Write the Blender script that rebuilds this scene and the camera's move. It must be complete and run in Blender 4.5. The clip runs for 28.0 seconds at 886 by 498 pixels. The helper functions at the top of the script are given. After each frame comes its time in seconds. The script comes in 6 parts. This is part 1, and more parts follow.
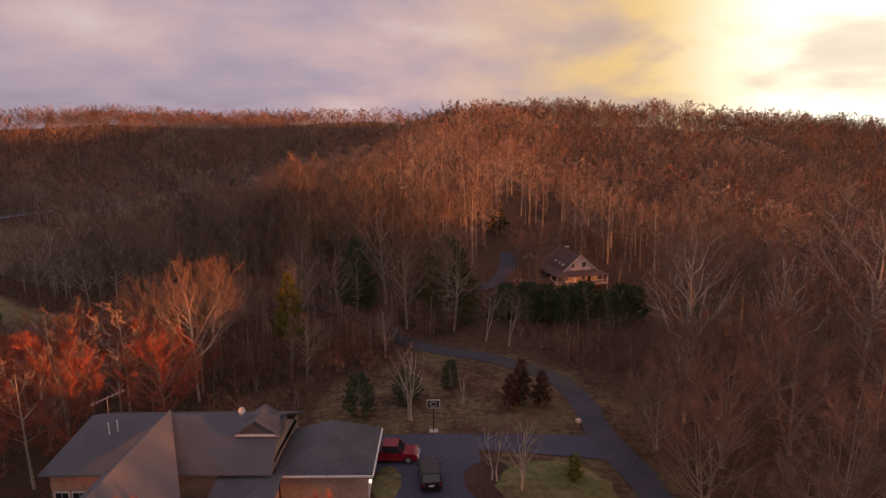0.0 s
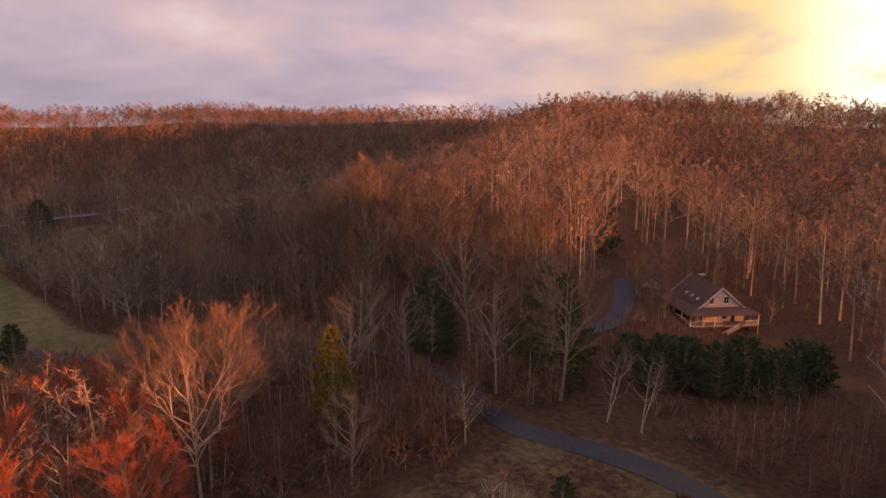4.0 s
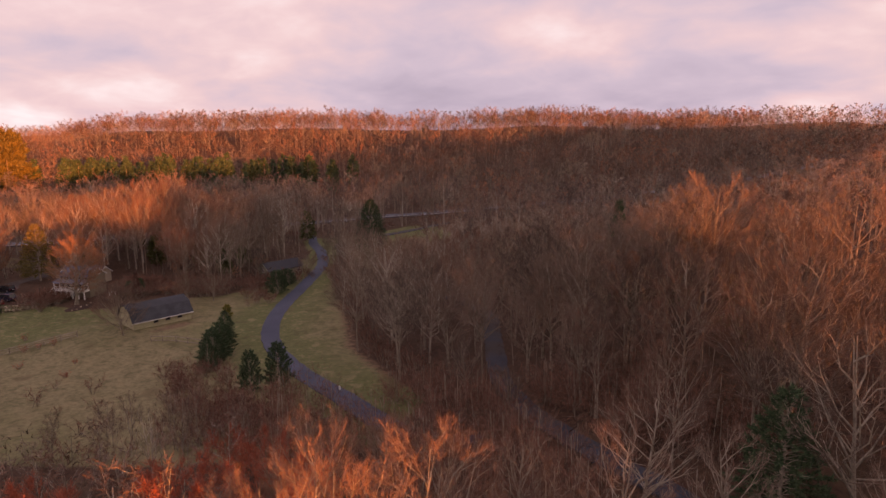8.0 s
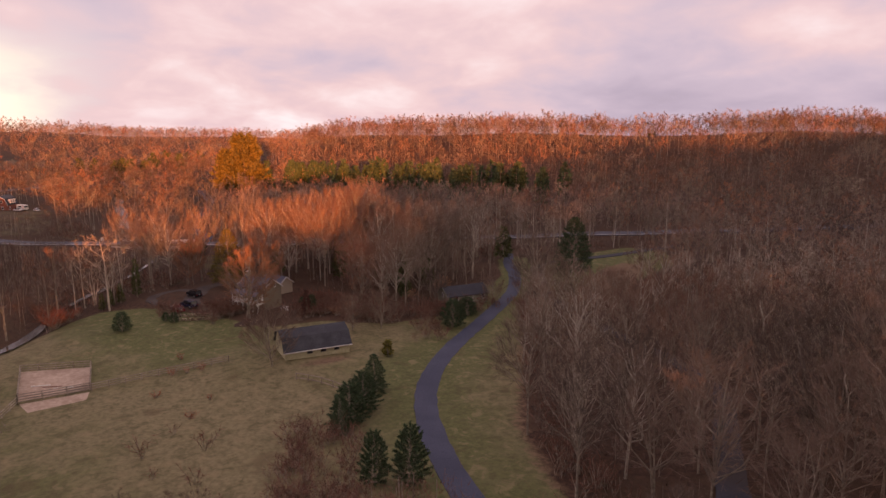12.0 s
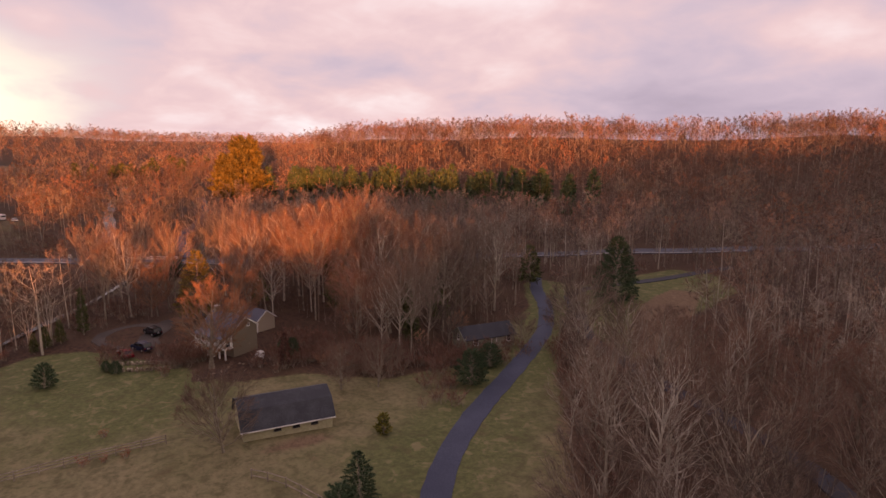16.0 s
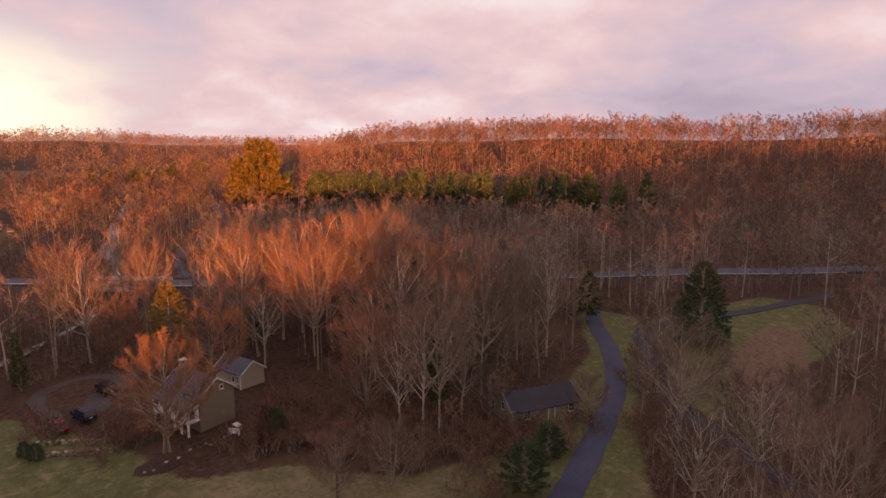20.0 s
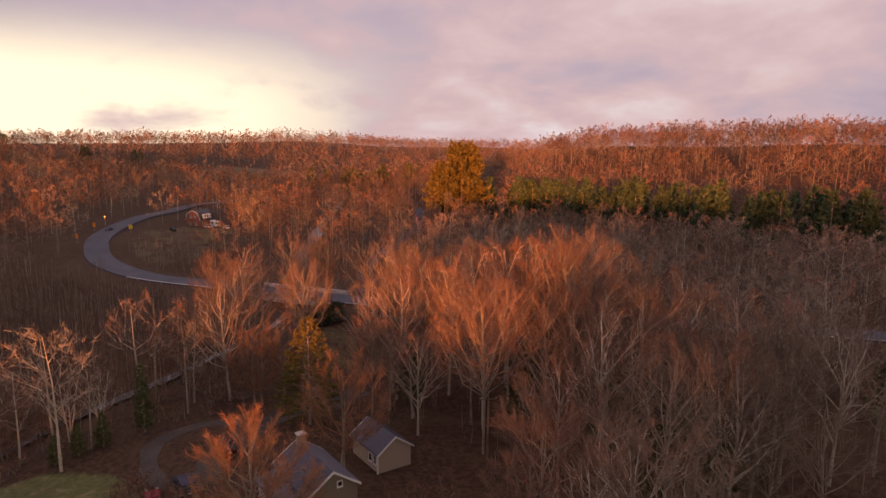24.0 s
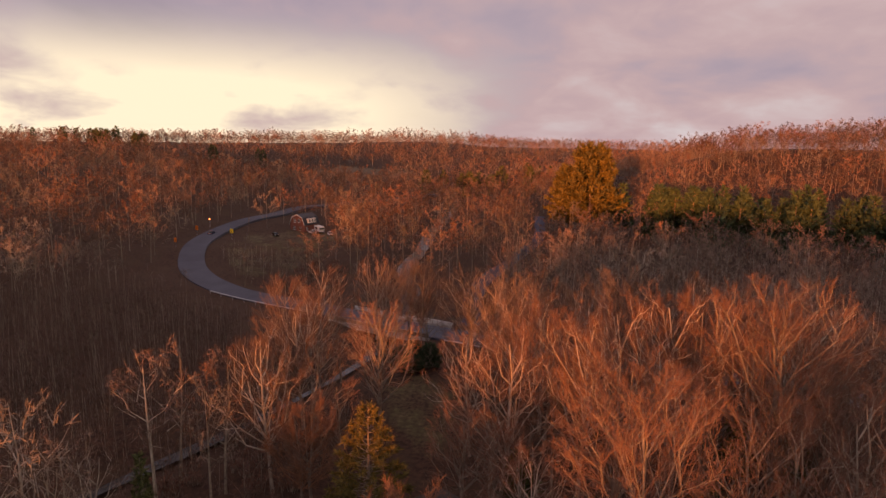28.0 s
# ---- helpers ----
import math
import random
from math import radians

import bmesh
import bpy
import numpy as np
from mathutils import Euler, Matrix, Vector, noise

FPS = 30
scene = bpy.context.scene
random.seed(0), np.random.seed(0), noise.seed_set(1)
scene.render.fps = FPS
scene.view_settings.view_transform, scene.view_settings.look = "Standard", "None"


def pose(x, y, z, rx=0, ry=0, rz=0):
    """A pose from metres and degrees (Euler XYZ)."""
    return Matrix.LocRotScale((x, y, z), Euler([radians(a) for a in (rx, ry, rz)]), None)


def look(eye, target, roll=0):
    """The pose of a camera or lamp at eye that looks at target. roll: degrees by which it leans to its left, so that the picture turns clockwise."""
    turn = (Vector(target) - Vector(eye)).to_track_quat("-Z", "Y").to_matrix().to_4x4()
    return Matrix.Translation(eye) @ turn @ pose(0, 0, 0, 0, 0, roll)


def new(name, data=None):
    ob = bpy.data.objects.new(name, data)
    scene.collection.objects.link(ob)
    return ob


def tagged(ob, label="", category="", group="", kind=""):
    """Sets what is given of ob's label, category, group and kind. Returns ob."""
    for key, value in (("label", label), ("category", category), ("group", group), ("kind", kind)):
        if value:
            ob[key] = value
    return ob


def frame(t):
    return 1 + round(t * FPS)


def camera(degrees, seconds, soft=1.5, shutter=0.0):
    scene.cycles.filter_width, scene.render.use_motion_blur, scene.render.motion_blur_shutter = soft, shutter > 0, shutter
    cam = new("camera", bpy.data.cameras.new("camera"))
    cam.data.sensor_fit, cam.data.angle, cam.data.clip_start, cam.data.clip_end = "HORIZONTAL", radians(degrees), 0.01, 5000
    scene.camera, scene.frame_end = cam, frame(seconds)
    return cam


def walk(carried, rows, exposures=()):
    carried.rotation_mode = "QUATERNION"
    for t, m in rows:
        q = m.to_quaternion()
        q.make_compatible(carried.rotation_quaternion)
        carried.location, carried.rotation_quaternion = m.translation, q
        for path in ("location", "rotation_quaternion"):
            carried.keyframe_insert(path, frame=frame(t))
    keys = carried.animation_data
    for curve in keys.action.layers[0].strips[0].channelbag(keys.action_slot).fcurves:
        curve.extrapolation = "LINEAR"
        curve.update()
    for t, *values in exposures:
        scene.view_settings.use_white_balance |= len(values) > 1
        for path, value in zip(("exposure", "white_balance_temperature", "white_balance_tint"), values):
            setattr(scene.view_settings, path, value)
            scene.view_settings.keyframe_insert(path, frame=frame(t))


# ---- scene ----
cam = camera(69.48, 28.0)
PATH = [
    (0, look((0.00, -0.00, 40.47), (0.00, 98.18, 21.48), -0.32)),
    (0.5, look((0.03, 2.75, 40.39), (-1.50, 100.91, 21.33), -0.35)),
    (1, look((-0.03, 5.71, 40.34), (-3.59, 103.82, 21.28), -0.39)),
    (1.5, look((-0.18, 8.87, 40.31), (-5.50, 106.89, 21.25), -0.41)),
    (2, look((-0.35, 12.16, 40.30), (-6.78, 110.11, 21.20), -0.40)),
    (2.5, look((-0.50, 15.59, 40.29), (-7.58, 113.48, 21.16), -0.37)),
    (4.5, look((-2.65, 31.20, 39.93), (-20.17, 127.73, 20.59), -0.35)),
    (5, look((-3.04, 34.92, 39.93), (-25.32, 130.47, 20.63), -0.33)),
    (5.5, look((-3.71, 38.79, 39.96), (-31.87, 132.80, 20.74), -0.26)),
    (6, look((-4.40, 42.67, 40.01), (-39.39, 134.36, 20.85), -0.24)),
    (6.5, look((-5.09, 46.52, 40.10), (-46.99, 135.30, 21.07), -0.33)),
    (7, look((-6.03, 50.36, 40.22), (-54.35, 135.84, 21.27), -0.33)),
    (7.5, look((-7.17, 54.28, 40.39), (-61.66, 136.00, 21.61), -0.24)),
    (8, look((-8.31, 58.08, 40.56), (-68.46, 135.76, 21.92), -0.12)),
    (8.5, look((-10.11, 61.86, 40.75), (-75.03, 135.60, 22.09), -0.03)),
    (9, look((-11.85, 65.27, 40.91), (-80.85, 135.22, 22.29), -0.03)),
    (9.5, look((-13.82, 68.62, 41.02), (-85.77, 135.54, 22.46), 0.01)),
    (10, look((-16.03, 71.91, 41.04), (-90.87, 135.59, 22.53), 0.06)),
    (10.5, look((-18.51, 75.05, 41.00), (-97.01, 134.22, 22.64), 0.08)),
    (11, look((-21.26, 77.98, 40.91), (-102.10, 133.94, 22.66), 0.07)),
    (11.5, look((-24.37, 80.73, 40.82), (-106.43, 134.93, 22.69), 0.10)),
    (12, look((-27.35, 83.30, 40.72), (-110.05, 136.58, 22.79), 0.11)),
    (12.5, look((-30.07, 85.66, 40.60), (-113.21, 138.30, 22.79), 0.08)),
    (14.5, look((-44.08, 94.58, 40.25), (-127.75, 146.52, 22.92), 0.11)),
    (15, look((-47.69, 96.80, 40.10), (-131.53, 148.50, 22.83), 0.14)),
    (15.5, look((-51.29, 98.98, 39.95), (-135.30, 150.42, 22.69), 0.16)),
    (16, look((-54.92, 100.89, 39.81), (-139.04, 152.19, 22.67), 0.15)),
    (16.5, look((-58.51, 102.73, 39.66), (-142.69, 153.94, 22.57), 0.14)),
    (17, look((-62.12, 104.73, 39.54), (-146.44, 155.71, 22.50), 0.11)),
    (17.5, look((-65.72, 106.84, 39.45), (-150.22, 157.54, 22.42), 0.07)),
    (18, look((-69.39, 108.94, 39.38), (-154.10, 159.30, 22.36), 0.01)),
    (18.5, look((-73.16, 111.03, 39.32), (-158.06, 161.08, 22.35), -0.04)),
    (19, look((-76.83, 113.05, 39.27), (-161.87, 162.87, 22.37), -0.11)),
    (19.5, look((-80.48, 115.16, 39.24), (-165.90, 164.35, 22.42), -0.19)),
    (20, look((-84.11, 117.26, 39.23), (-170.73, 164.35, 22.46), -0.19)),
    (20.5, look((-87.79, 119.21, 39.24), (-175.90, 163.40, 22.44), -0.21)),
    (21, look((-91.10, 121.13, 39.25), (-181.55, 160.32, 22.44), -0.30)),
    (21.5, look((-94.41, 123.22, 39.28), (-187.19, 156.55, 22.54), -0.28)),
    (23.5, look((-109.84, 129.88, 39.54), (-206.55, 149.39, 23.24), 0.45)),
    (24, look((-113.88, 130.98, 39.52), (-211.09, 147.81, 23.18), 0.38)),
    (24.5, look((-117.98, 132.06, 39.52), (-215.67, 145.76, 23.10), 0.32)),
    (25, look((-122.06, 132.94, 39.55), (-220.12, 143.60, 23.04), 0.28)),
    (25.5, look((-126.16, 133.73, 39.60), (-224.50, 141.01, 23.03), 0.25)),
    (26, look((-130.27, 134.31, 39.65), (-228.78, 138.99, 23.07), 0.26)),
    (26.5, look((-134.30, 134.69, 39.68), (-232.88, 137.17, 23.09), 0.32)),
    (27, look((-138.29, 134.95, 39.68), (-236.92, 135.27, 23.16), 0.43)),
    (27.5, look((-142.30, 135.06, 39.67), (-240.92, 134.06, 23.15), 0.54)),
    (28, look((-146.42, 134.99, 39.64), (-245.05, 133.42, 23.22), 0.67)),
]
walk(cam, PATH, [(0, 0.66), (2.5, 0.74), (5, 1.02), (8, 1.22), (12, 1.22), (18, 1.16), (21.5, 1.04), (25, 0.74), (28, 0.56)])

# ---------------------------------------------------------------- light
SUN_AZ, SUN_EL = -110.0, 2.5          # degrees left of +y, degrees above the horizon


def heading(az, el):
    a, e = radians(az), radians(el)
    return Vector((-math.sin(a) * math.cos(e), math.cos(a) * math.cos(e), math.sin(e)))


def set_link(nt, a, b):
    nt.links.new(a, b)


def nd(nt, kind, op="", clamp=False, **values):
    """A node with inputs set by name; a socket as a value is linked."""
    n = nt.nodes.new(kind)
    if op:
        n.operation = op
    if clamp:
        n.use_clamp = True
    for key, v in values.items():
        slot = n.inputs[int(key[1:])] if key[0] == "i" and key[1:].isdigit() else n.inputs[key.replace("_", " ")]
        if isinstance(v, bpy.types.NodeSocket):
            nt.links.new(v, slot)
        else:
            slot.default_value = v
    return n


def math_node(nt, op, a, b=0.0, clamp=False):
    return nd(nt, "ShaderNodeMath", op, clamp, i0=a, i1=b).outputs[0]


def mixc(nt, f, a, b):
    n = nt.nodes.new("ShaderNodeMix")
    n.data_type = "RGBA"
    for slot, v in ((0, f), (6, a), (7, b)):
        if isinstance(v, bpy.types.NodeSocket):
            nt.links.new(v, n.inputs[slot])
        else:
            n.inputs[slot].default_value = (*v, 1) if isinstance(v, tuple) and len(v) == 3 else v
    return n.outputs[2]


def ranged(nt, v, a, b, c=0.0, d=1.0):
    n = nd(nt, "ShaderNodeMapRange", i0=v, i1=a, i2=b, i3=c, i4=d)
    n.interpolation_type = "SMOOTHSTEP"
    return n.outputs[0]


world = bpy.data.worlds.new("sky")
scene.world = world
world.use_nodes = True
wt = world.node_tree
wt.nodes.clear()
way = wt.nodes.new("ShaderNodeTexCoord").outputs["Generated"]
sep = nd(wt, "ShaderNodeSeparateXYZ", i0=way)
up = math_node(wt, "ADD", math_node(wt, "MAXIMUM", sep.outputs[2], 0.0), 0.32)
deck = nd(wt, "ShaderNodeCombineXYZ", i0=math_node(wt, "DIVIDE", sep.outputs[0], up), i1=math_node(wt, "DIVIDE", sep.outputs[1], up)).outputs[0]
n_big = nd(wt, "ShaderNodeTexNoise", Vector=deck, Scale=0.62, Detail=2.0, Roughness=0.45, Distortion=0.3).outputs[0]
n_fine = nd(wt, "ShaderNodeTexNoise", Vector=deck, Scale=1.75, Detail=4.0, Roughness=0.5, Distortion=0.2).outputs[0]
n_wisp = nd(wt, "ShaderNodeTexNoise", Vector=deck, Scale=4.4, Detail=6.0, Roughness=0.58, Distortion=0.5).outputs[0]
puff = math_node(wt, "ADD", math_node(wt, "ADD", math_node(wt, "MULTIPLY", n_big, 0.52), math_node(wt, "MULTIPLY", n_fine, 0.37)), math_node(wt, "MULTIPLY", n_wisp, 0.11))


def toward(az, el, near, far):
    """1 round a direction, falling to 0 at the angle far."""
    d = nd(wt, "ShaderNodeVectorMath", "DOT_PRODUCT", i0=way, i1=heading(az, el)).outputs["Value"]
    return ranged(wt, d, math.cos(radians(far)), math.cos(radians(near)))


lilac, rose, pale, slate = (0.68, 0.54, 0.64), (0.92, 0.64, 0.65), (1.14, 1.02, 1.03), (0.52, 0.42, 0.53)
cloud = mixc(wt, ranged(wt, puff, 0.36, 0.50), slate, lilac)
cloud = mixc(wt, ranged(wt, puff, 0.46, 0.57), cloud, rose)
cloud = mixc(wt, ranged(wt, puff, 0.53, 0.68), cloud, pale)
# the bright gap in the cloud beside the low sun, and the clear strip over the far valley
glow = math_node(wt, "MULTIPLY", math_node(wt, "POWER", toward(-38, 10, 3, 46), 1.5), ranged(wt, n_fine, 0.36, 0.62, 0.45, 1.35), True)
cloud = mixc(wt, glow, cloud, (1.35, 0.90, 0.38))
cloud = mixc(wt, math_node(wt, "MULTIPLY", math_node(wt, "POWER", toward(-43, 6, 1, 30), 1.8), ranged(wt, n_fine, 0.34, 0.60, 0.5, 1.6), True), cloud, (2.15, 1.98, 1.6))
strip = math_node(wt, "MULTIPLY", toward(130, 4, 14, 52), ranged(wt, sep.outputs[2], 0.04, 0.20, 1.0, 0.0))
strip = math_node(wt, "MULTIPLY", strip, ranged(wt, puff, 0.43, 0.56, 1.35, 0.08), True)
cloud = mixc(wt, strip, cloud, (1.80, 1.48, 1.06))
clouds = nd(wt, "ShaderNodeBackground", Color=cloud, Strength=0.43).outputs[0]
nishita = wt.nodes.new("ShaderNodeTexSky")
nishita.sky_type, nishita.sun_disc = "NISHITA", False
nishita.sun_elevation, nishita.sun_rotation = radians(SUN_EL), radians(-SUN_AZ)
clear = nd(wt, "ShaderNodeBackground", Color=nishita.outputs[0], Strength=0.08).outputs[0]
cover = ranged(wt, puff, 0.28, 0.40, 0.75, 0.97)
both = nd(wt, "ShaderNodeMixShader", i0=cover, i1=clear, i2=clouds).outputs[0]
nd(wt, "ShaderNodeOutputWorld", Surface=both)

sun_data = bpy.data.lights.new("sun", "SUN")
sun_data.energy, sun_data.angle, sun_data.color = 5.0, radians(1.2), (1.0, 0.27, 0.06)
sun = new("sun", sun_data)
sun.matrix_world = look(heading(SUN_AZ, SUN_EL) * 400, (0, 0, 0))

# ---------------------------------------------------------------- materials
def material(name, rough=0.85, metal=0.0):
    m = bpy.data.materials.new(name)
    m.use_nodes = True
    nt = m.node_tree
    b = nt.nodes["Principled BSDF"]
    b.inputs["Roughness"].default_value, b.inputs["Metallic"].default_value = rough, metal
    b.inputs["Specular IOR Level"].default_value = 0.25
    return m, nt, b


def grainy(name, a, b2, scale=3.0, rough=0.85, metal=0.0, bump=0.0, wide=0.12, tint=None, islands=0.0, objects=0.0, coords="Object", tone=None):
    """Two colours mixed by grain and by a wider stain; tint comes in over broad patches."""
    m, nt, b = material(name, rough, metal)
    pos = nt.nodes.new("ShaderNodeNewGeometry").outputs["Position"] if coords == "World" else nt.nodes.new("ShaderNodeTexCoord").outputs["Object"]
    fine = nd(nt, "ShaderNodeTexNoise", Vector=pos, Scale=scale, Detail=5.0, Roughness=0.65).outputs[0]
    broad = nd(nt, "ShaderNodeTexNoise", Vector=pos, Scale=wide, Detail=3.0).outputs[0]
    f = math_node(nt, "ADD", math_node(nt, "MULTIPLY", fine, 0.6), math_node(nt, "MULTIPLY", broad, 0.4))
    if objects:
        rnd = nt.nodes.new("ShaderNodeObjectInfo").outputs["Random"]
        f = math_node(nt, "ADD", f, math_node(nt, "MULTIPLY", math_node(nt, "SUBTRACT", rnd, 0.5), objects))
    if islands:
        rnd = nt.nodes.new("ShaderNodeNewGeometry").outputs["Random Per Island"]
        f = math_node(nt, "ADD", f, math_node(nt, "MULTIPLY", math_node(nt, "SUBTRACT", rnd, 0.5), islands))
    col = mixc(nt, ranged(nt, f, 0.36, 0.64), a, b2)
    if tint:
        patch = nd(nt, "ShaderNodeTexNoise", Vector=pos, Scale=wide * 0.35, Detail=2.0).outputs[0]
        col = mixc(nt, ranged(nt, patch, 0.46, 0.66, 0.0, 0.85), col, tint)
    if tone:
        kind = nt.nodes.new("ShaderNodeAttribute")
        kind.attribute_name = "tone"
        col = mixc(nt, ranged(nt, kind.outputs["Fac"], 0.50, 0.62), col, tone[0])
        col = mixc(nt, ranged(nt, kind.outputs["Fac"], 0.74, 0.88), col, tone[1])
        shade = math_node(nt, "FRACT", math_node(nt, "MULTIPLY", kind.outputs["Fac"], 7.3))
        col = nd(nt, "ShaderNodeVectorMath", "SCALE", i0=col, Scale=ranged(nt, shade, 0.0, 1.0, 0.62, 1.38)).outputs[0]
    set_link(nt, col, b.inputs["Base Color"])
    if bump:
        bn = nd(nt, "ShaderNodeBump", Strength=bump, Distance=0.05, Height=fine)
        set_link(nt, bn.outputs[0], b.inputs["Normal"])
    return m


BARK = grainy("bark_grey", (0.175, 0.148, 0.114), (0.38, 0.325, 0.25), 2.0, 0.9, bump=0.4, wide=0.06, coords="World")
PALE_BARK = grainy("bark_pale", (0.32, 0.28, 0.225), (0.54, 0.48, 0.39), 2.5, 0.85, bump=0.3, wide=0.3, coords="World")
TWIG = grainy("twigs", (0.102, 0.077, 0.060), (0.210, 0.150, 0.113), 0.6, 0.9, wide=0.035, tint=(0.22, 0.120, 0.080), islands=0.22, objects=0.45, coords="World")
WOOD_TWIG = grainy("woodland_twigs", (0.115, 0.086, 0.072), (0.235, 0.168, 0.134), 0.6, 0.9, wide=0.035, islands=0.22, coords="World", tone=((0.240, 0.135, 0.090), (0.27, 0.225, 0.178)))
HILL_TWIG = grainy("hill_twigs", (0.108, 0.073, 0.056), (0.212, 0.137, 0.098), 0.6, 0.9, wide=0.035, islands=0.22, coords="World", tone=((0.225, 0.112, 0.066), (0.22, 0.175, 0.128)))
# twigs with the low sun's orange put into their own colour
SUNLIT_TWIG = grainy("sunlit_twigs", (0.20, 0.105, 0.058), (0.33, 0.175, 0.10), 0.6, 0.9, wide=0.05, islands=0.5, coords="World")
RED_TWIG = grainy("budding_twigs", (0.24, 0.070, 0.042), (0.38, 0.125, 0.070), 0.6, 0.9, wide=0.05, islands=0.6, coords="World")
# darker twigs: shade under and between the crowns is put into the colour
SHADE_DARK_TWIG = grainy("shade_dark_twigs", (0.072, 0.046, 0.035), (0.145, 0.090, 0.066), 0.6, 0.9, wide=0.05, islands=0.3, coords="World")
BROWN_TWIG = grainy("scrub_twigs", (0.120, 0.062, 0.044), (0.225, 0.118, 0.080), 0.6, 0.9, wide=0.05, islands=0.5, coords="World")
NEEDLE = grainy("pine_needles", (0.050, 0.062, 0.022), (0.120, 0.130, 0.045), 0.8, 0.8, wide=0.15, islands=0.6, coords="World")
DARK_NEEDLE = grainy("spruce_needles", (0.036, 0.062, 0.030), (0.085, 0.125, 0.058), 0.8, 0.8, wide=0.15, islands=0.6, coords="World")
GOLD_NEEDLE = grainy("yellow_needles", (0.10, 0.10, 0.018), (0.22, 0.19, 0.035), 0.8, 0.8, wide=0.2, islands=0.6, coords="World")
# needles coloured as if lit: warm sunlight painted over the green
SUNLIT_NEEDLE = grainy("sunlit_needles", (0.085, 0.075, 0.018), (0.19, 0.150, 0.040), 0.8, 0.8, wide=0.15, islands=0.6, coords="World")
DRY_LEAF = grainy("dry_leaves", (0.26, 0.13, 0.075), (0.42, 0.25, 0.15), 0.9, 0.85, wide=0.2, islands=0.6, coords="World")
ASPHALT = grainy("asphalt", (0.042, 0.048, 0.078), (0.072, 0.081, 0.122), 5.0, 0.75, bump=0.15, wide=0.15, coords="World")
ROAD_ASPHALT = grainy("worn_road_asphalt", (0.070, 0.073, 0.094), (0.110, 0.114, 0.143), 5.0, 0.75, bump=0.15, wide=0.15, coords="World")
LANE_ASPHALT = grainy("old_lane_asphalt", (0.036, 0.038, 0.052), (0.064, 0.066, 0.084), 4.0, 0.8, bump=0.2, wide=0.25, tint=(0.070, 0.058, 0.052), coords="World")
GRAVEL = grainy("gravel_drive", (0.055, 0.046, 0.042), (0.105, 0.088, 0.078), 4.0, 0.9, bump=0.3, wide=0.2, coords="World")
PAINT_WHITE = grainy("road_paint", (0.55, 0.55, 0.53), (0.75, 0.75, 0.72), 6.0, 0.7, coords="World")
PAINT_YELLOW = grainy("yellow_road_paint", (0.50, 0.30, 0.04), (0.62, 0.40, 0.06), 6.0, 0.7, coords="World")
WATER, _nt, _b = material("creek_water", 0.12)
_b.inputs["Base Color"].default_value = (0.035, 0.032, 0.026, 1)
_b.inputs["Specular IOR Level"].default_value = 0.5
_rip = nd(_nt, "ShaderNodeTexNoise", Vector=_nt.nodes.new("ShaderNodeNewGeometry").outputs["Position"], Scale=0.9, Detail=4.0).outputs[0]
set_link(_nt, nd(_nt, "ShaderNodeBump", Strength=0.35, Distance=0.15, Height=_rip).outputs[0], _b.inputs["Normal"])
SHINGLE = grainy("roof_shingle", (0.045, 0.046, 0.055), (0.088, 0.090, 0.102), 7.0, 0.85, bump=0.3, wide=0.5, objects=0.25)
GREY_SHINGLE = grainy("pale_grey_shingle", (0.070, 0.074, 0.088), (0.122, 0.127, 0.146), 7.0, 0.85, bump=0.3, wide=0.5, objects=0.25)
SLATE = grainy("blue_slate", (0.060, 0.062, 0.088), (0.125, 0.125, 0.160), 5.0, 0.7, bump=0.3, wide=0.5, objects=0.3)
WHITE = grainy("white_paint", (0.66, 0.64, 0.60), (0.80, 0.78, 0.74), 4.0, 0.55, wide=0.6)
SIDING = grainy("grey_siding", (0.42, 0.41, 0.42), (0.56, 0.54, 0.54), 3.0, 0.7, wide=0.4)
STONE = grainy("fieldstone", (0.22, 0.18, 0.13), (0.42, 0.35, 0.26), 1.6, 0.9, bump=0.6, wide=0.5, objects=0.5)
OLIVE = grainy("olive_boards", (0.36, 0.33, 0.20), (0.48, 0.44, 0.28), 2.5, 0.8, wide=0.4)
GREEN_BOARD = grainy("grey_green_boards", (0.22, 0.23, 0.17), (0.33, 0.33, 0.25), 2.5, 0.8, wide=0.4)
BRICK = grainy("red_brick", (0.17, 0.066, 0.048), (0.27, 0.112, 0.080), 3.0, 0.88, bump=0.3, wide=0.6, objects=0.5)
TAN_BRICK = grainy("tan_brick", (0.30, 0.21, 0.16), (0.42, 0.31, 0.24), 3.0, 0.88, bump=0.3, wide=0.6)
WOOD = grainy("weathered_wood", (0.20, 0.165, 0.13), (0.36, 0.30, 0.24), 4.0, 0.85, bump=0.3, wide=0.6)
POLE_WOOD = grainy("pole_wood", (0.14, 0.10, 0.075), (0.24, 0.18, 0.13), 4.0, 0.9, wide=0.6)
SAND = grainy("sand_footing", (0.34, 0.25, 0.185), (0.50, 0.39, 0.30), 1.2, 0.95, bump=0.2, wide=0.25, coords="World")
CONCRETE = grainy("concrete", (0.40, 0.38, 0.36), (0.58, 0.56, 0.53), 2.0, 0.85, bump=0.2, wide=0.3)
MULCH = grainy("dark_mulch", (0.035, 0.022, 0.018), (0.075, 0.045, 0.034), 3.0, 0.95, bump=0.5, coords="World")
METAL = grainy("galvanised_steel", (0.42, 0.42, 0.43), (0.58, 0.58, 0.58), 6.0, 0.4, 0.7)
DARK_METAL = grainy("dark_metal", (0.03, 0.03, 0.032), (0.06, 0.06, 0.065), 6.0, 0.45, 0.5)
RUBBER = grainy("tyre_rubber", (0.012, 0.012, 0.012), (0.028, 0.028, 0.028), 8.0, 0.85)
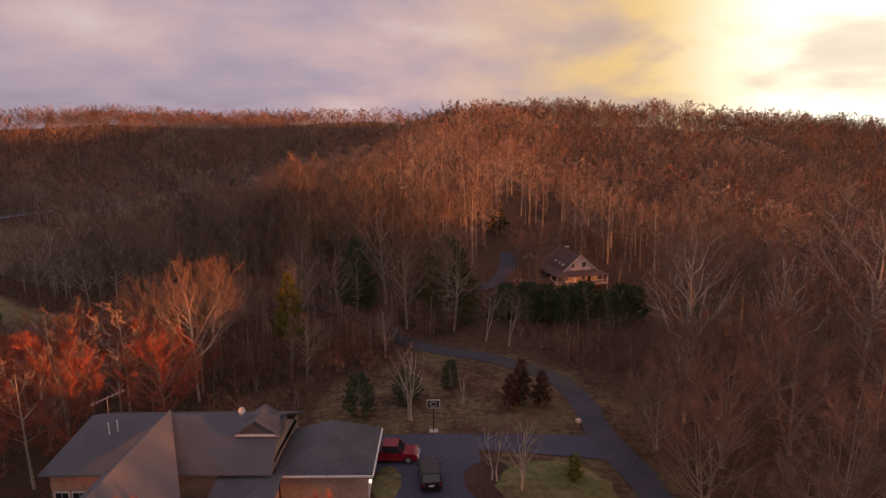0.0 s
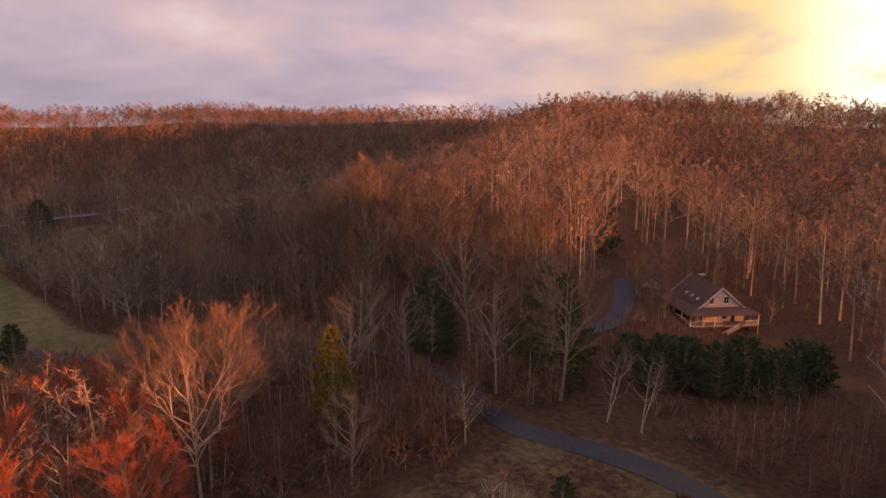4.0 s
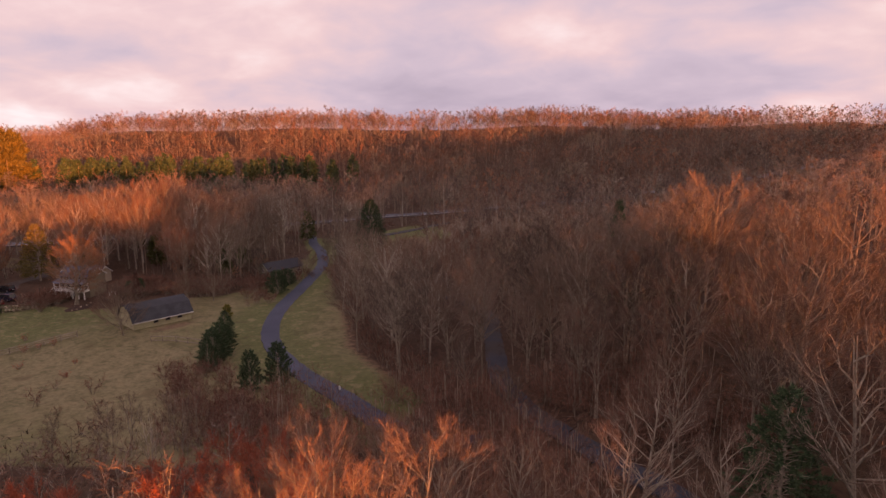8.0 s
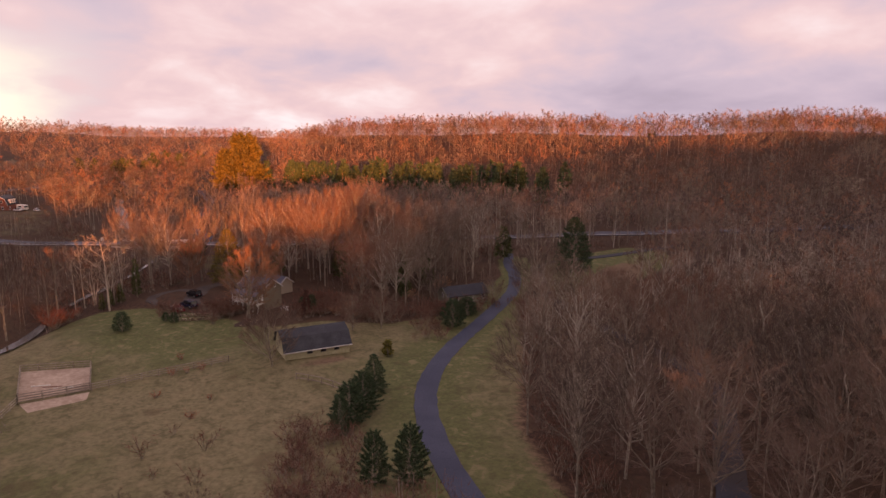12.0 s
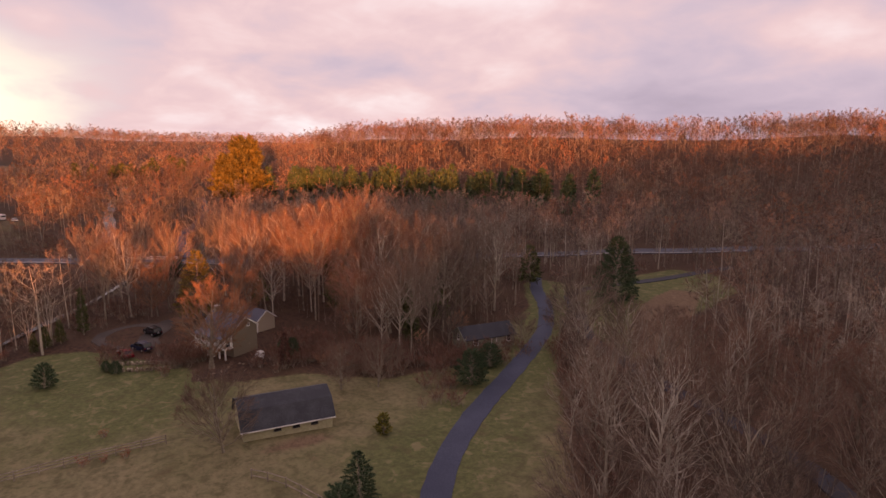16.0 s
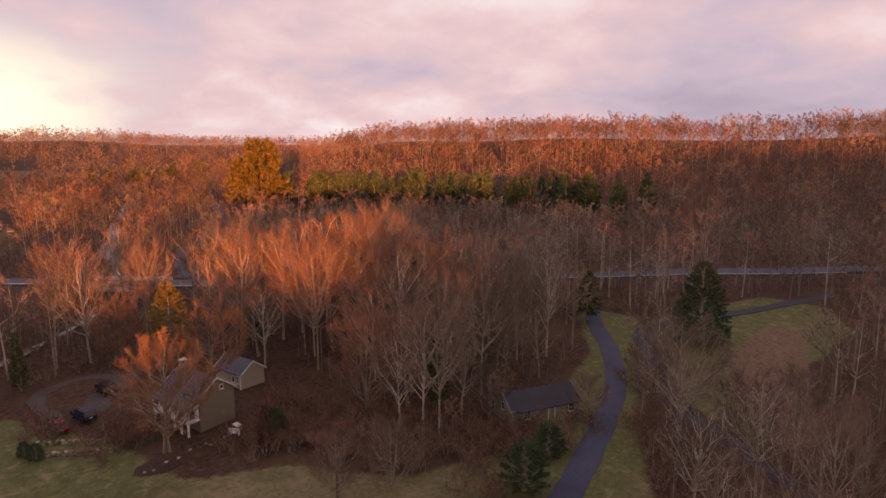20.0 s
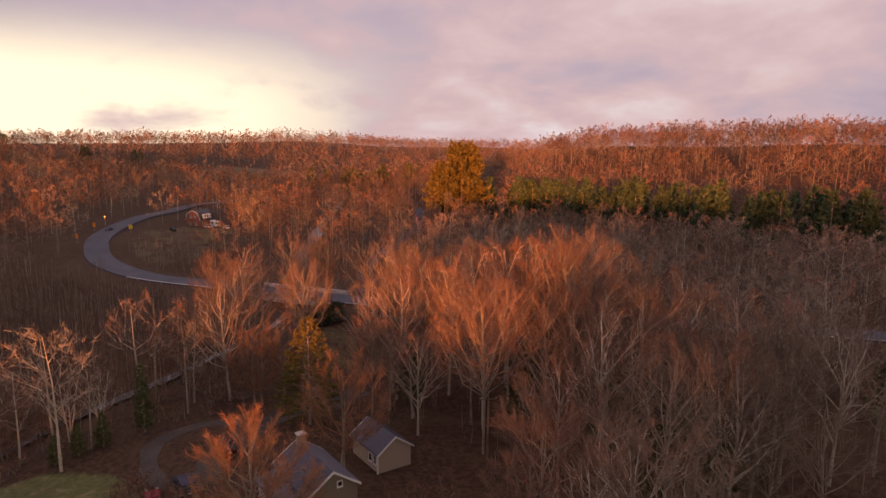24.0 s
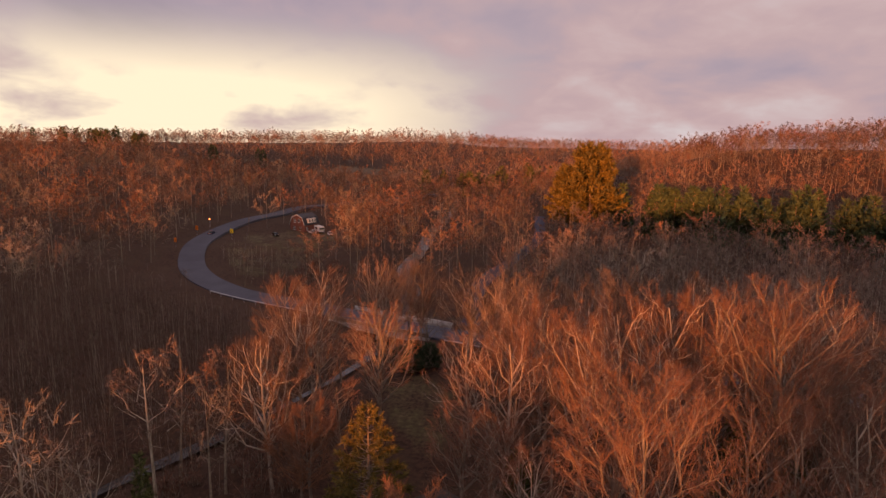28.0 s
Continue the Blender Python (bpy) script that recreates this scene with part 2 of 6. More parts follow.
RED_PAINT = grainy("red_car_paint", (0.17, 0.008, 0.016), (0.23, 0.014, 0.024), 1.0, 0.25)
BLACK_PAINT = grainy("black_car_paint", (0.010, 0.010, 0.013), (0.020, 0.020, 0.024), 1.0, 0.2)
BLUE_PAINT = grainy("navy_car_paint", (0.016, 0.02, 0.045), (0.026, 0.032, 0.065), 1.0, 0.25)
WHITE_PAINT = grainy("white_car_paint", (0.60, 0.60, 0.60), (0.74, 0.74, 0.73), 1.0, 0.3)
SIGN_YELLOW = grainy("sign_yellow", (0.75, 0.50, 0.02), (0.85, 0.60, 0.04), 3.0, 0.5)
SIGN_ORANGE = grainy("sign_orange", (0.80, 0.22, 0.02), (0.90, 0.28, 0.03), 3.0, 0.5)
BROWN_SHINGLE = grainy("brown_shingle", (0.075, 0.048, 0.045), (0.125, 0.082, 0.075), 7.0, 0.85, bump=0.3, wide=0.5, objects=0.25)
GLASS, _nt, _b = material("window_glass", 0.06)
_b.inputs["Base Color"].default_value = (0.02, 0.023, 0.028, 1)
_b.inputs["Specular IOR Level"].default_value = 0.6
LAMP_GLOW, _nt, _b = material("lit_lamp", 0.4)
_b.inputs["Emission Color"].default_value, _b.inputs["Emission Strength"].default_value = (1.0, 0.62, 0.30, 1), 9.0
RED_GLOW, _nt, _b = material("lit_amber_signal", 0.4)
_b.inputs["Emission Color"].default_value, _b.inputs["Emission Strength"].default_value = (1.0, 0.16, 0.02, 1), 5.0

# ---------------------------------------------------------------- the lie of the land
def along(x, y, a, b, w):
    """A long rounded ridge from a to b."""
    s = np.clip(((x - a[0]) * (b[0] - a[0]) + (y - a[1]) * (b[1] - a[1])) / ((b[0] - a[0]) ** 2 + (b[1] - a[1]) ** 2), 0, 1)
    return np.exp(-((x - a[0] - s * (b[0] - a[0])) ** 2 + (y - a[1] - s * (b[1] - a[1])) ** 2) / (w * w))


def knoll(x, y, cx, cy, sx, sy):
    return np.exp(-((x - cx) / sx) ** 2 - ((y - cy) / sy) ** 2)


CREEK = [(-700, 165), (-560, 140), (-450, 126), (-387, 122), (-354, 119), (-330, 123), (-300, 121), (-265, 117), (-235, 102), (-208, 86), (-182, 76), (-160, 52), (-120, 10), (-60, -80), (40, -300)]


def line_distance(x, y, line):
    best = np.full(np.shape(x), 1e9)
    for a, b in zip(line[:-1], line[1:]):
        s = np.clip(((x - a[0]) * (b[0] - a[0]) + (y - a[1]) * (b[1] - a[1])) / ((b[0] - a[0]) ** 2 + (b[1] - a[1]) ** 2), 0, 1)
        best = np.minimum(best, np.hypot(x - a[0] - s * (b[0] - a[0]), y - a[1] - s * (b[1] - a[1])))
    return best


def height(x, y):
    x, y = np.asarray(x, float), np.asarray(y, float)
    h = -1.8 + 10.3 * knoll(x, y, 0, 40, 74, 110)            # the knoll of the first house
    h = h + 37 * knoll(x, y, 50, 430, 125, 175) + 5 * knoll(x, y, 155, 420, 50, 90) + 29 * knoll(x, y, 270, 460, 150, 190)
    h = h + ((40 * along(x, y, (-566, 345), (-475, 408), 110)) ** 4 + (40 * along(x, y, (-420, 465), (-310, 560), 115)) ** 4 + (39 * along(x, y, (-250, 600), (-100, 740), 165)) ** 4) ** 0.25   # the long western ridge
    h = h + 11 * along(x, y, (-50, 850), (300, 900), 200) + 21 * knoll(x, y, -470, -150, 165, 165)
    h = h + 38 * along(x, y, (-820, -330), (-1150, 60), 290) + 32 * along(x, y, (-1650, 150), (-1650, 500), 350)
    h = h - 5 * along(x, y, (160, 70), (192, 150), 46) + 8 * along(x, y, (420, 60), (420, 300), 110)   # unseen hollow, cut so that the low sun gets through
    h = h + 12.5 * along(x, y, (20, -75), (95, -45), 35)       # unseen wooded rise added south of the knoll to shade the western slope
    h = h + 26.0 * knoll(x, y, 90, 72, 28, 20)                 # unseen wooded brow added east of the knoll to block the low sun
    h = h - 2.0 * knoll(x, y, 38, 130, 14, 10)
    h = h + 8.0 * along(x, y, (-20, 150), (5, 300), 36) - 3.0 * knoll(x, y, -112, 232, 45, 45)    # a spur, and the hollow west of it
    h = h + 9.0 * along(x, y, (4, 190), (15, 310), 32)
    h = h + 0.35 * np.sin(x * 0.11 + 1.3) * np.sin(y * 0.093) * (1 - knoll(x, y, 2, 62, 28, 28))
    return h - 2.4 * np.exp(-(line_distance(x, y, CREEK) / 6.5) ** 2)



def ground_z(x, y):
    return float(height(x, y))


def inside(x, y, poly):
    hit = np.zeros(np.shape(x), bool)
    for (ax, ay), (bx, by) in zip(poly, poly[1:] + poly[:1]):
        cross = ((ay > y) != (by > y)) & (x < (bx - ax) * (y - ay) / ((by - ay) or 1e-9) + ax)
        hit ^= cross
    return hit


# driveways, road and open land, in metres on the plan
DRIVE_MAIN = [(-203, 224), (-188, 212.5), (-174, 203.5), (-160, 191.5), (-149.5, 179), (-141, 167.5), (-134, 157.5), (-124, 145.5), (-114, 136.2), (-104.8, 130.3), (-96, 126.2), (-84.6, 121.8), (-74, 118.8), (-66, 116), (-56, 113.5), (-47, 114.5)]
DRIVE_FIR = [(-176, 282), (-178.5, 266), (-179.5, 251), (-181.5, 235), (-182, 224), (-178, 215.5), (-171, 210.5), (-160, 202.4), (-150, 195.3), (-140, 191), (-125, 188), (-108, 184), (-94, 178), (-82.5, 170), (-75, 160), (-69, 151.5), (-62, 141.5), (-55, 132), (-47, 124.5), (-40, 119.5), (-32, 115), (-22, 111), (-12, 104), (-7, 96), (-2, 90.5), (5, 87.2), (11.2, 83), (15, 78), (16.6, 72), (16.6, 66), (17, 60), (18.5, 53), (18, 44), (12, 36)]
DRIVE_HOUSE = [(2, 120.5), (7, 124.5), (11, 129), (14, 138), (15.3, 148), (15.8, 152)]
HIGHWAY = [(-640, 150), (-560, 95), (-500, 62), (-441, 47), (-405, 41.7), (-374, 43.2), (-347.8, 50.6), (-327, 61.5), (-314, 74), (-303.2, 92), (-294.8, 107.5), (-286.5, 122), (-278, 137), (-268, 156), (-250, 195), (-227, 254), (-209, 286.5), (-190, 313), (-150, 360), (-90, 420), (40, 520)]
SIDE_ROAD = [(-286, 138.5), (-297, 141.5), (-308, 140.3), (-328, 143), (-349, 149.4), (-380, 160), (-420, 172), (-480, 180)]
YARD_LOOP = [(-189.5, 110.2), (-194, 107.4), (-199.5, 106.2), (-205, 108.6), (-207.2, 114), (-203.5, 119)]
GRAVEL_YARD = [(-188, 112), (-192, 114.5), (-199, 117), (-206, 121), (-211, 129), (-217, 135)]
MEADOW = [(-196, 94), (-194, 103), (-190, 107), (-176, 118), (-163, 124), (-160, 136), (-150, 148), (-150, 163), (-158, 176), (-176, 200), (-196, 214), (-201, 222), (-190, 226), (-172, 209), (-148, 184), (-122, 163), (-106, 150), (-93, 138.5), (-76, 130), (-62, 124), (-58, 110), (-70, 97), (-92, 84), (-120, 66), (-150, 56), (-178, 66), (-190, 84)]
FIR_LAWN = [(-176, 213), (-186, 226), (-186, 266), (-172, 270), (-158, 258), (-153, 240), (-150, 222), (-140, 206), (-134, 193), (-150, 197)]
YARD = [(-17, 60), (-17, 76), (-8, 86), (-2, 92), (8, 92), (19, 84), (24, 72), (25, 58), (24, 44), (10, 30), (-6, 36), (-10, 50)]
HOUSE_YARD = [(4, 126), (8, 142), (14, 160), (20, 162), (30, 158), (44, 150), (46, 134), (30, 124), (16, 122)]
VERGE = [(-352, 58), (-330, 70), (-322, 84), (-345, 90), (-380, 92), (-412, 92), (-420, 70), (-400, 52), (-372, 52)]
NORTH_GLADE = [(-256, 121), (-240, 123), (-222, 131), (-228, 137), (-246, 138), (-258, 130)]
FAR_FIELD = [(-640, 20), (-690, 70), (-760, 100), (-800, 70), (-760, 20), (-690, -10)]
STRAW = [(-170, 246), (-167, 236), (-162, 224), (-154, 213), (-147, 205), (-138, 198), (-131, 197), (-133, 205), (-144, 220), (-157, 240), (-164, 250)]


def soft(x, y, poly, w=2.0):
    """1 inside a piece of open land, 0 outside, with a soft edge."""
    d = line_distance(x, y, poly + poly[:1])
    return np.clip(np.where(inside(x, y, poly), 0.5 + d / (2 * w), 0.5 - d / (2 * w)), 0, 1)


def axis(lo, hi, step, far_lo, far_hi, grow):
    mid = list(np.arange(lo, hi + 0.01, step))
    s, v = step, hi
    while v < far_hi:
        s = min(s * grow, 140)
        v += s
        mid.append(v)
    s, v = step, lo
    while v > far_lo:
        s = min(s * grow, 140)
        v -= s
        mid.insert(0, v)
    return np.array(mid)


def raw_mesh(name, verts, faces, mats, index=None, smooth=False):
    """A mesh from arrays: verts (n, 3), faces (m, 3) or (m, 4)."""
    verts, faces = np.asarray(verts, np.float32), np.asarray(faces, np.int32)
    me = bpy.data.meshes.new(name)
    k = faces.shape[1]
    me.vertices.add(len(verts))
    me.vertices.foreach_set("co", verts.ravel())
    me.loops.add(faces.size)
    me.loops.foreach_set("vertex_index", faces.ravel())
    me.polygons.add(len(faces))
    me.polygons.foreach_set("loop_start", np.arange(0, faces.size, k, dtype=np.int32))
    for m in mats:
        me.materials.append(m)
    if index is not None:
        me.polygons.foreach_set("material_index", np.asarray(index, np.int32))
    me.polygons.foreach_set("use_smooth", np.full(len(faces), smooth))
    me.update(calc_edges=True)
    return me


gx = axis(-330, 62, 2.0, -4200, 4200, 1.09)
gy = axis(24, 262, 2.0, -4200, 4200, 1.09)
GX, GY = np.meshgrid(gx, gy, indexing="ij")
GZ = height(GX, GY)
nx, ny = GX.shape
ids = np.arange(nx * ny).reshape(nx, ny)
quads = np.stack([ids[:-1, :-1], ids[1:, :-1], ids[1:, 1:], ids[:-1, 1:]], -1).reshape(-1, 4)

GROUND, gt, gb = material("forest_floor_and_grass", 0.95)
gpos = gt.nodes.new("ShaderNodeNewGeometry").outputs["Position"]
g_fine = nd(gt, "ShaderNodeTexNoise", Vector=gpos, Scale=1.3, Detail=6.0, Roughness=0.7).outputs[0]
g_mid = nd(gt, "ShaderNodeTexNoise", Vector=gpos, Scale=0.13, Detail=5.0, Roughness=0.6).outputs[0]
g_wide = nd(gt, "ShaderNodeTexNoise", Vector=gpos, Scale=0.022, Detail=3.0).outputs[0]
litter = mixc(gt, ranged(gt, g_fine, 0.3, 0.7), (0.034, 0.020, 0.013), (0.104, 0.058, 0.036))
litter = mixc(gt, ranged(gt, g_mid, 0.45, 0.65, 0, 0.6), litter, (0.088, 0.058, 0.034))
dry = mixc(gt, ranged(gt, g_fine, 0.3, 0.7), (0.130, 0.112, 0.056), (0.245, 0.208, 0.112))
green = mixc(gt, ranged(gt, g_fine, 0.3, 0.7), (0.075, 0.088, 0.031), (0.150, 0.150, 0.058))
straw = mixc(gt, ranged(gt, g_fine, 0.3, 0.7), (0.115, 0.075, 0.045), (0.215, 0.148, 0.090))


def attr(nt, name):
    n = nt.nodes.new("ShaderNodeAttribute")
    n.attribute_name = name
    return n.outputs["Fac"]


def ragged(v, lo=0.35, hi=0.65, amount=0.9):
    j = math_node(gt, "MULTIPLY", math_node(gt, "SUBTRACT", math_node(gt, "ADD", math_node(gt, "MULTIPLY", g_mid, 0.6), math_node(gt, "MULTIPLY", g_fine, 0.4)), 0.5), amount)
    return ranged(gt, math_node(gt, "ADD", v, j), lo, hi)


lush = ragged(math_node(gt, "ADD", attr(gt, "lush"), math_node(gt, "MULTIPLY", math_node(gt, "SUBTRACT", g_wide, 0.5), 1.5)), 0.2, 0.8, 1.6)
grass = mixc(gt, lush, dry, green)
g_clump = nd(gt, "ShaderNodeTexNoise", Vector=gpos, Scale=0.42, Detail=4.0, Roughness=0.65, Distortion=0.6).outputs[0]
grass = mixc(gt, ranged(gt, g_clump, 0.52, 0.68, 0, 0.6), grass, (0.255, 0.205, 0.110))
grass = mixc(gt, ranged(gt, g_clump, 0.48, 0.34, 0, 0.55), grass, (0.085, 0.078, 0.034))
grass = mixc(gt, ranged(gt, g_mid, 0.58, 0.70, 0, 0.5), grass, (0.115, 0.080, 0.044))
gcol = mixc(gt, ragged(attr(gt, "open")), litter, grass)
gcol = mixc(gt, ragged(attr(gt, "straw")), gcol, straw)
set_link(gt, gcol, gb.inputs["Base Color"])
set_link(gt, nd(gt, "ShaderNodeBump", Strength=0.5, Distance=0.15, Height=g_fine).outputs[0], gb.inputs["Normal"])

gme = raw_mesh("ground", np.stack([GX, GY, GZ], -1).reshape(-1, 3), quads, [GROUND], smooth=True)
fx, fy = GX.ravel(), GY.ravel()
open_land = np.zeros(len(fx))
for poly in (MEADOW, FIR_LAWN, YARD, VERGE, NORTH_GLADE, FAR_FIELD):
    open_land = np.maximum(open_land, soft(fx, fy, poly) * (0.44 if poly in (YARD, VERGE, NORTH_GLADE) else 1.0))
lush_land = np.clip(0.40 + 0.9 * knoll(fx, fy, -172, 106, 26, 16) + 0.55 * np.exp(-(line_distance(fx, fy, DRIVE_MAIN) / 9) ** 2)
                    + 0.5 * knoll(fx, fy, -165, 240, 30, 35) - 0.05 * soft(fx, fy, VERGE) + 0.15 * soft(fx, fy, NORTH_GLADE) - 0.35 * knoll(fx, fy, -122, 98, 32, 20)
                    + 0.45 * np.exp(-(line_distance(fx, fy, DRIVE_FIR) / 8) ** 2) - 0.35 * soft(fx, fy, YARD) - 0.6 * soft(fx, fy, FAR_FIELD), 0, 1)
straw_land = np.maximum(soft(fx, fy, STRAW, 1.5), 0.9 * soft(fx, fy, FAR_FIELD))
straw_land = np.maximum(straw_land, 0.62 * np.exp(-(line_distance(fx, fy, [(-122, 163), (-106, 150), (-93, 138.5), (-76, 130)]) / 2.2) ** 2))
straw_land = np.maximum(straw_land, 0.8 * knoll(fx, fy, -134.5, 126.5, 2.6, 8))
for key, values in (("open", open_land), ("lush", lush_land), ("straw", straw_land)):
    gme.attributes.new(key, "FLOAT", "POINT").data.foreach_set("value", values.astype(np.float32))
ground = tagged(new("ground", gme), "rolling ground with leaf litter, dry grass and pasture", "ground", kind="structure")

# ---------------------------------------------------------------- helpers for things
def thing(name, x, y, z=None, rz=0.0, label="", category="", group=""):
    ob = new(name)
    ob.empty_display_size = 0.3
    ob.matrix_world = pose(x, y, ground_z(x, y) if z is None else z, 0, 0, rz)
    return tagged(ob, label, category, group)


def part(name, bm, mat, parent, label=""):
    """Links a bmesh as one mesh under a thing or a part."""
    me = bpy.data.meshes.new(name)
    bm.to_mesh(me)
    bm.free()
    return part_mesh(name, me, mat, parent, label)


def part_mesh(name, me, mat, parent, label=""):
    if mat is not None and not me.materials:
        me.materials.append(mat)
    ob = new(name, me)
    ob.parent = parent
    return tagged(ob, label)


def box(sx, sy, sz, at=(0, 0, 0), bevel=0.0, rz=0.0, bm=None):
    """A block standing on at, bevelled."""
    out = bm or bmesh.new()
    m = Matrix.Translation((at[0], at[1], at[2] + sz / 2)) @ pose(0, 0, 0, 0, 0, rz) @ Matrix.Diagonal((sx, sy, sz, 1))
    made = bmesh.ops.create_cube(out, size=1.0, matrix=m)
    if bevel:
        edges = {e for v in made["verts"] for e in v.link_edges}
        bmesh.ops.bevel(out, geom=list(edges), offset=bevel, segments=1, affect="EDGES")
    return out


def rod(a, b, r, r2=None, sides=6, bm=None):
    """A tapered round bar from a to b."""
    out = bm or bmesh.new()
    a, b = Vector(a), Vector(b)
    m = Matrix.Translation((a + b) / 2) @ (b - a).to_track_quat("Z", "Y").to_matrix().to_4x4()
    bmesh.ops.create_cone(out, cap_ends=True, segments=sides, radius1=r, radius2=r if r2 is None else r2, depth=(b - a).length, matrix=m)
    return out


def prism(profile, depth, bm=None, matrix=None):
    """A closed outline in x and z, drawn out along y from 0 to depth."""
    out = bm or bmesh.new()
    front = [out.verts.new((x, 0, z)) for x, z in profile]
    back = [out.verts.new((x, depth, z)) for x, z in profile]
    n = len(profile)
    out.faces.new(front)
    out.faces.new(back[::-1])
    for i in range(n):
        out.faces.new((front[i], back[i], back[(i + 1) % n], front[(i + 1) % n]))
    bmesh.ops.recalc_face_normals(out, faces=out.faces)
    if matrix is not None:
        bmesh.ops.transform(out, matrix=matrix, verts=out.verts)
    return out


def spline(line, step=2.0):
    """A smooth line through the corners of a plan line."""
    p = [np.array(q, float) for q in line]
    p = [2 * p[0] - p[1]] + p + [2 * p[-1] - p[-2]]
    out = []
    for i in range(1, len(p) - 2):
        k = max(2, int(np.hypot(*(p[i + 1] - p[i])) / step))
        for j in range(k):
            t = j / k
            out.append(0.5 * (2 * p[i] + (p[i + 1] - p[i - 1]) * t + (2 * p[i - 1] - 5 * p[i] + 4 * p[i + 1] - p[i + 2]) * t * t + (3 * p[i] - p[i - 1] - 3 * p[i + 1] + p[i + 2]) * t ** 3))
    out.append(p[-2])
    return np.array(out)


def road_z(x, y):
    """The height of a road bed: the ground, carried level over the creek."""
    return height(x, y) + 2.4 * np.exp(-(line_distance(np.asarray(x, float), np.asarray(y, float), CREEK) / 6.5) ** 2)


def ribbon(name, line, width, mat, lift, thick=0.25, offset=0.0, step=2.0, dashes=None, wobble=0.0):
    """A strip with thickness that follows the ground along a plan line."""
    c = spline(line, step)
    d = np.gradient(c, axis=0)
    d /= np.linalg.norm(d, axis=1)[:, None]
    side = np.stack([-d[:, 1], d[:, 0]], 1)
    rng = np.random.RandomState(len(name))
    w = width / 2 + wobble * (rng.rand(len(c), 2) - 0.5)
    c = c + side * offset
    L, R = c + side * w[:, :1], c - side * w[:, 1:]
    zl, zr, zc = (np.maximum(road_z(q[:, 0], q[:, 1]), 0 * q[:, 0] - 50) for q in (L, R, c))
    zt = np.maximum.reduce([zl, zr, zc]) + lift
    n = len(c)
    v = np.concatenate([np.c_[L, zt], np.c_[R, zt], np.c_[L, zt - thick], np.c_[R, zt - thick]])
    f = []
    for i in range(n - 1):
        if dashes and (i % dashes[1]) >= dashes[0]:
            continue
        f += [(i, i + n, i + n + 1, i + 1), (i + 2 * n, i, i + 1, i + 1 + 2 * n), (i + n, i + 3 * n, i + 3 * n + 1, i + n + 1)]
    return raw_mesh(name, v, f, [mat])


# ---------------------------------------------------------------- roads and water
def structure(name, me, label, category):
    return tagged(new(name, me), label, category, kind="structure")


structure("driveway_main", ribbon("driveway_main", DRIVE_MAIN, 3.6, ASPHALT, 0.06, 0.3, wobble=0.25), "curving dark asphalt driveway through dry grass", "driveway")
structure("driveway_fir", ribbon("driveway_fir", DRIVE_FIR, 3.2, LANE_ASPHALT, 0.06, 0.3, wobble=0.3), "narrow asphalt drive winding through the wood", "driveway")
structure("driveway_house", ribbon("driveway_house", DRIVE_HOUSE, 3.6, ASPHALT, 0.05, 0.3), "asphalt drive climbing to the house with the porch", "driveway")
structure("road", ribbon("road", HIGHWAY, 8.0, ROAD_ASPHALT, 0.30, 0.9), "two-lane asphalt road with a sweeping bend", "road")
structure("side_road", ribbon("side_road", SIDE_ROAD, 5.0, ASPHALT, 0.22, 0.4), "side road along the creek", "road")
structure("gravel_drive", ribbon("gravel_drive", GRAVEL_YARD, 4.0, GRAVEL, 0.05, 0.3, wobble=1.2), "grey gravel drive to the stone farmhouse", "driveway")
structure("gravel_loop", ribbon("gravel_loop", YARD_LOOP, 2.3, GRAVEL, 0.05, 0.3, wobble=0.6), "narrow gravel loop before the farmhouse", "driveway")
for off in (3.35, -3.35):
    structure("edge_line", ribbon("edge_line", HIGHWAY, 0.45, PAINT_WHITE, 0.304, 0.01, off), "white painted edge line", "road marking")
for off in (0.16, -0.16):
    structure("centre_line", ribbon("centre_line", HIGHWAY, 0.14, PAINT_YELLOW, 0.304, 0.01, off), "yellow double centre line", "road marking")


def water_mesh():
    c = spline(CREEK, 5.0)
    d = np.gradient(c, axis=0)
    d /= np.linalg.norm(d, axis=1)[:, None]
    side = np.stack([-d[:, 1], d[:, 0]], 1)
    w = np.where(c[:, 0] < -296, 2.6, 0.9) + 0.35 * np.sin(np.arange(len(c)) * 0.7)
    z = height(c[:, 0], c[:, 1]) + 0.55
    n = len(c)
    v = np.concatenate([np.c_[c + side * w[:, None], z], np.c_[c - side * w[:, None], z]])
    return raw_mesh("creek", v, [(i, i + n, i + n + 1, i + 1) for i in range(n - 1)], [WATER], smooth=True)


structure("creek", water_mesh(), "shallow creek reflecting the pale sky", "water")


def disc_on_ground(name, cx, cy, rx, ry, mat, lift, rz=0.0, rings=5, n=28, seed=1):
    rng = np.random.RandomState(seed)
    v, f = [], []
    wob = 1 + 0.12 * (rng.rand(n) - 0.5)
    for k in range(rings + 1):
        for i in range(n):
            a = 2 * math.pi * i / n
            x, y = rx * k / rings * math.cos(a) * wob[i], ry * k / rings * math.sin(a) * wob[i]
            c, s = math.cos(radians(rz)), math.sin(radians(rz))
            px_, py_ = cx + c * x - s * y, cy + s * x + c * y
            v.append((px_, py_, ground_z(px_, py_) + (lift if k < rings else -0.12)))
    for k in range(rings):
        for i in range(n):
            j = (i + 1) % n
            f.append((k * n + i, (k + 1) * n + i, (k + 1) * n + j, k * n + j))
    me = raw_mesh(name, v, f, [mat], smooth=True)
    for key, value in (("open", 0.62), ("lush", 0.55)):
        me.attributes.new(key, "FLOAT", "POINT").data.foreach_set("value", np.full(len(v), value, np.float32))
    return me


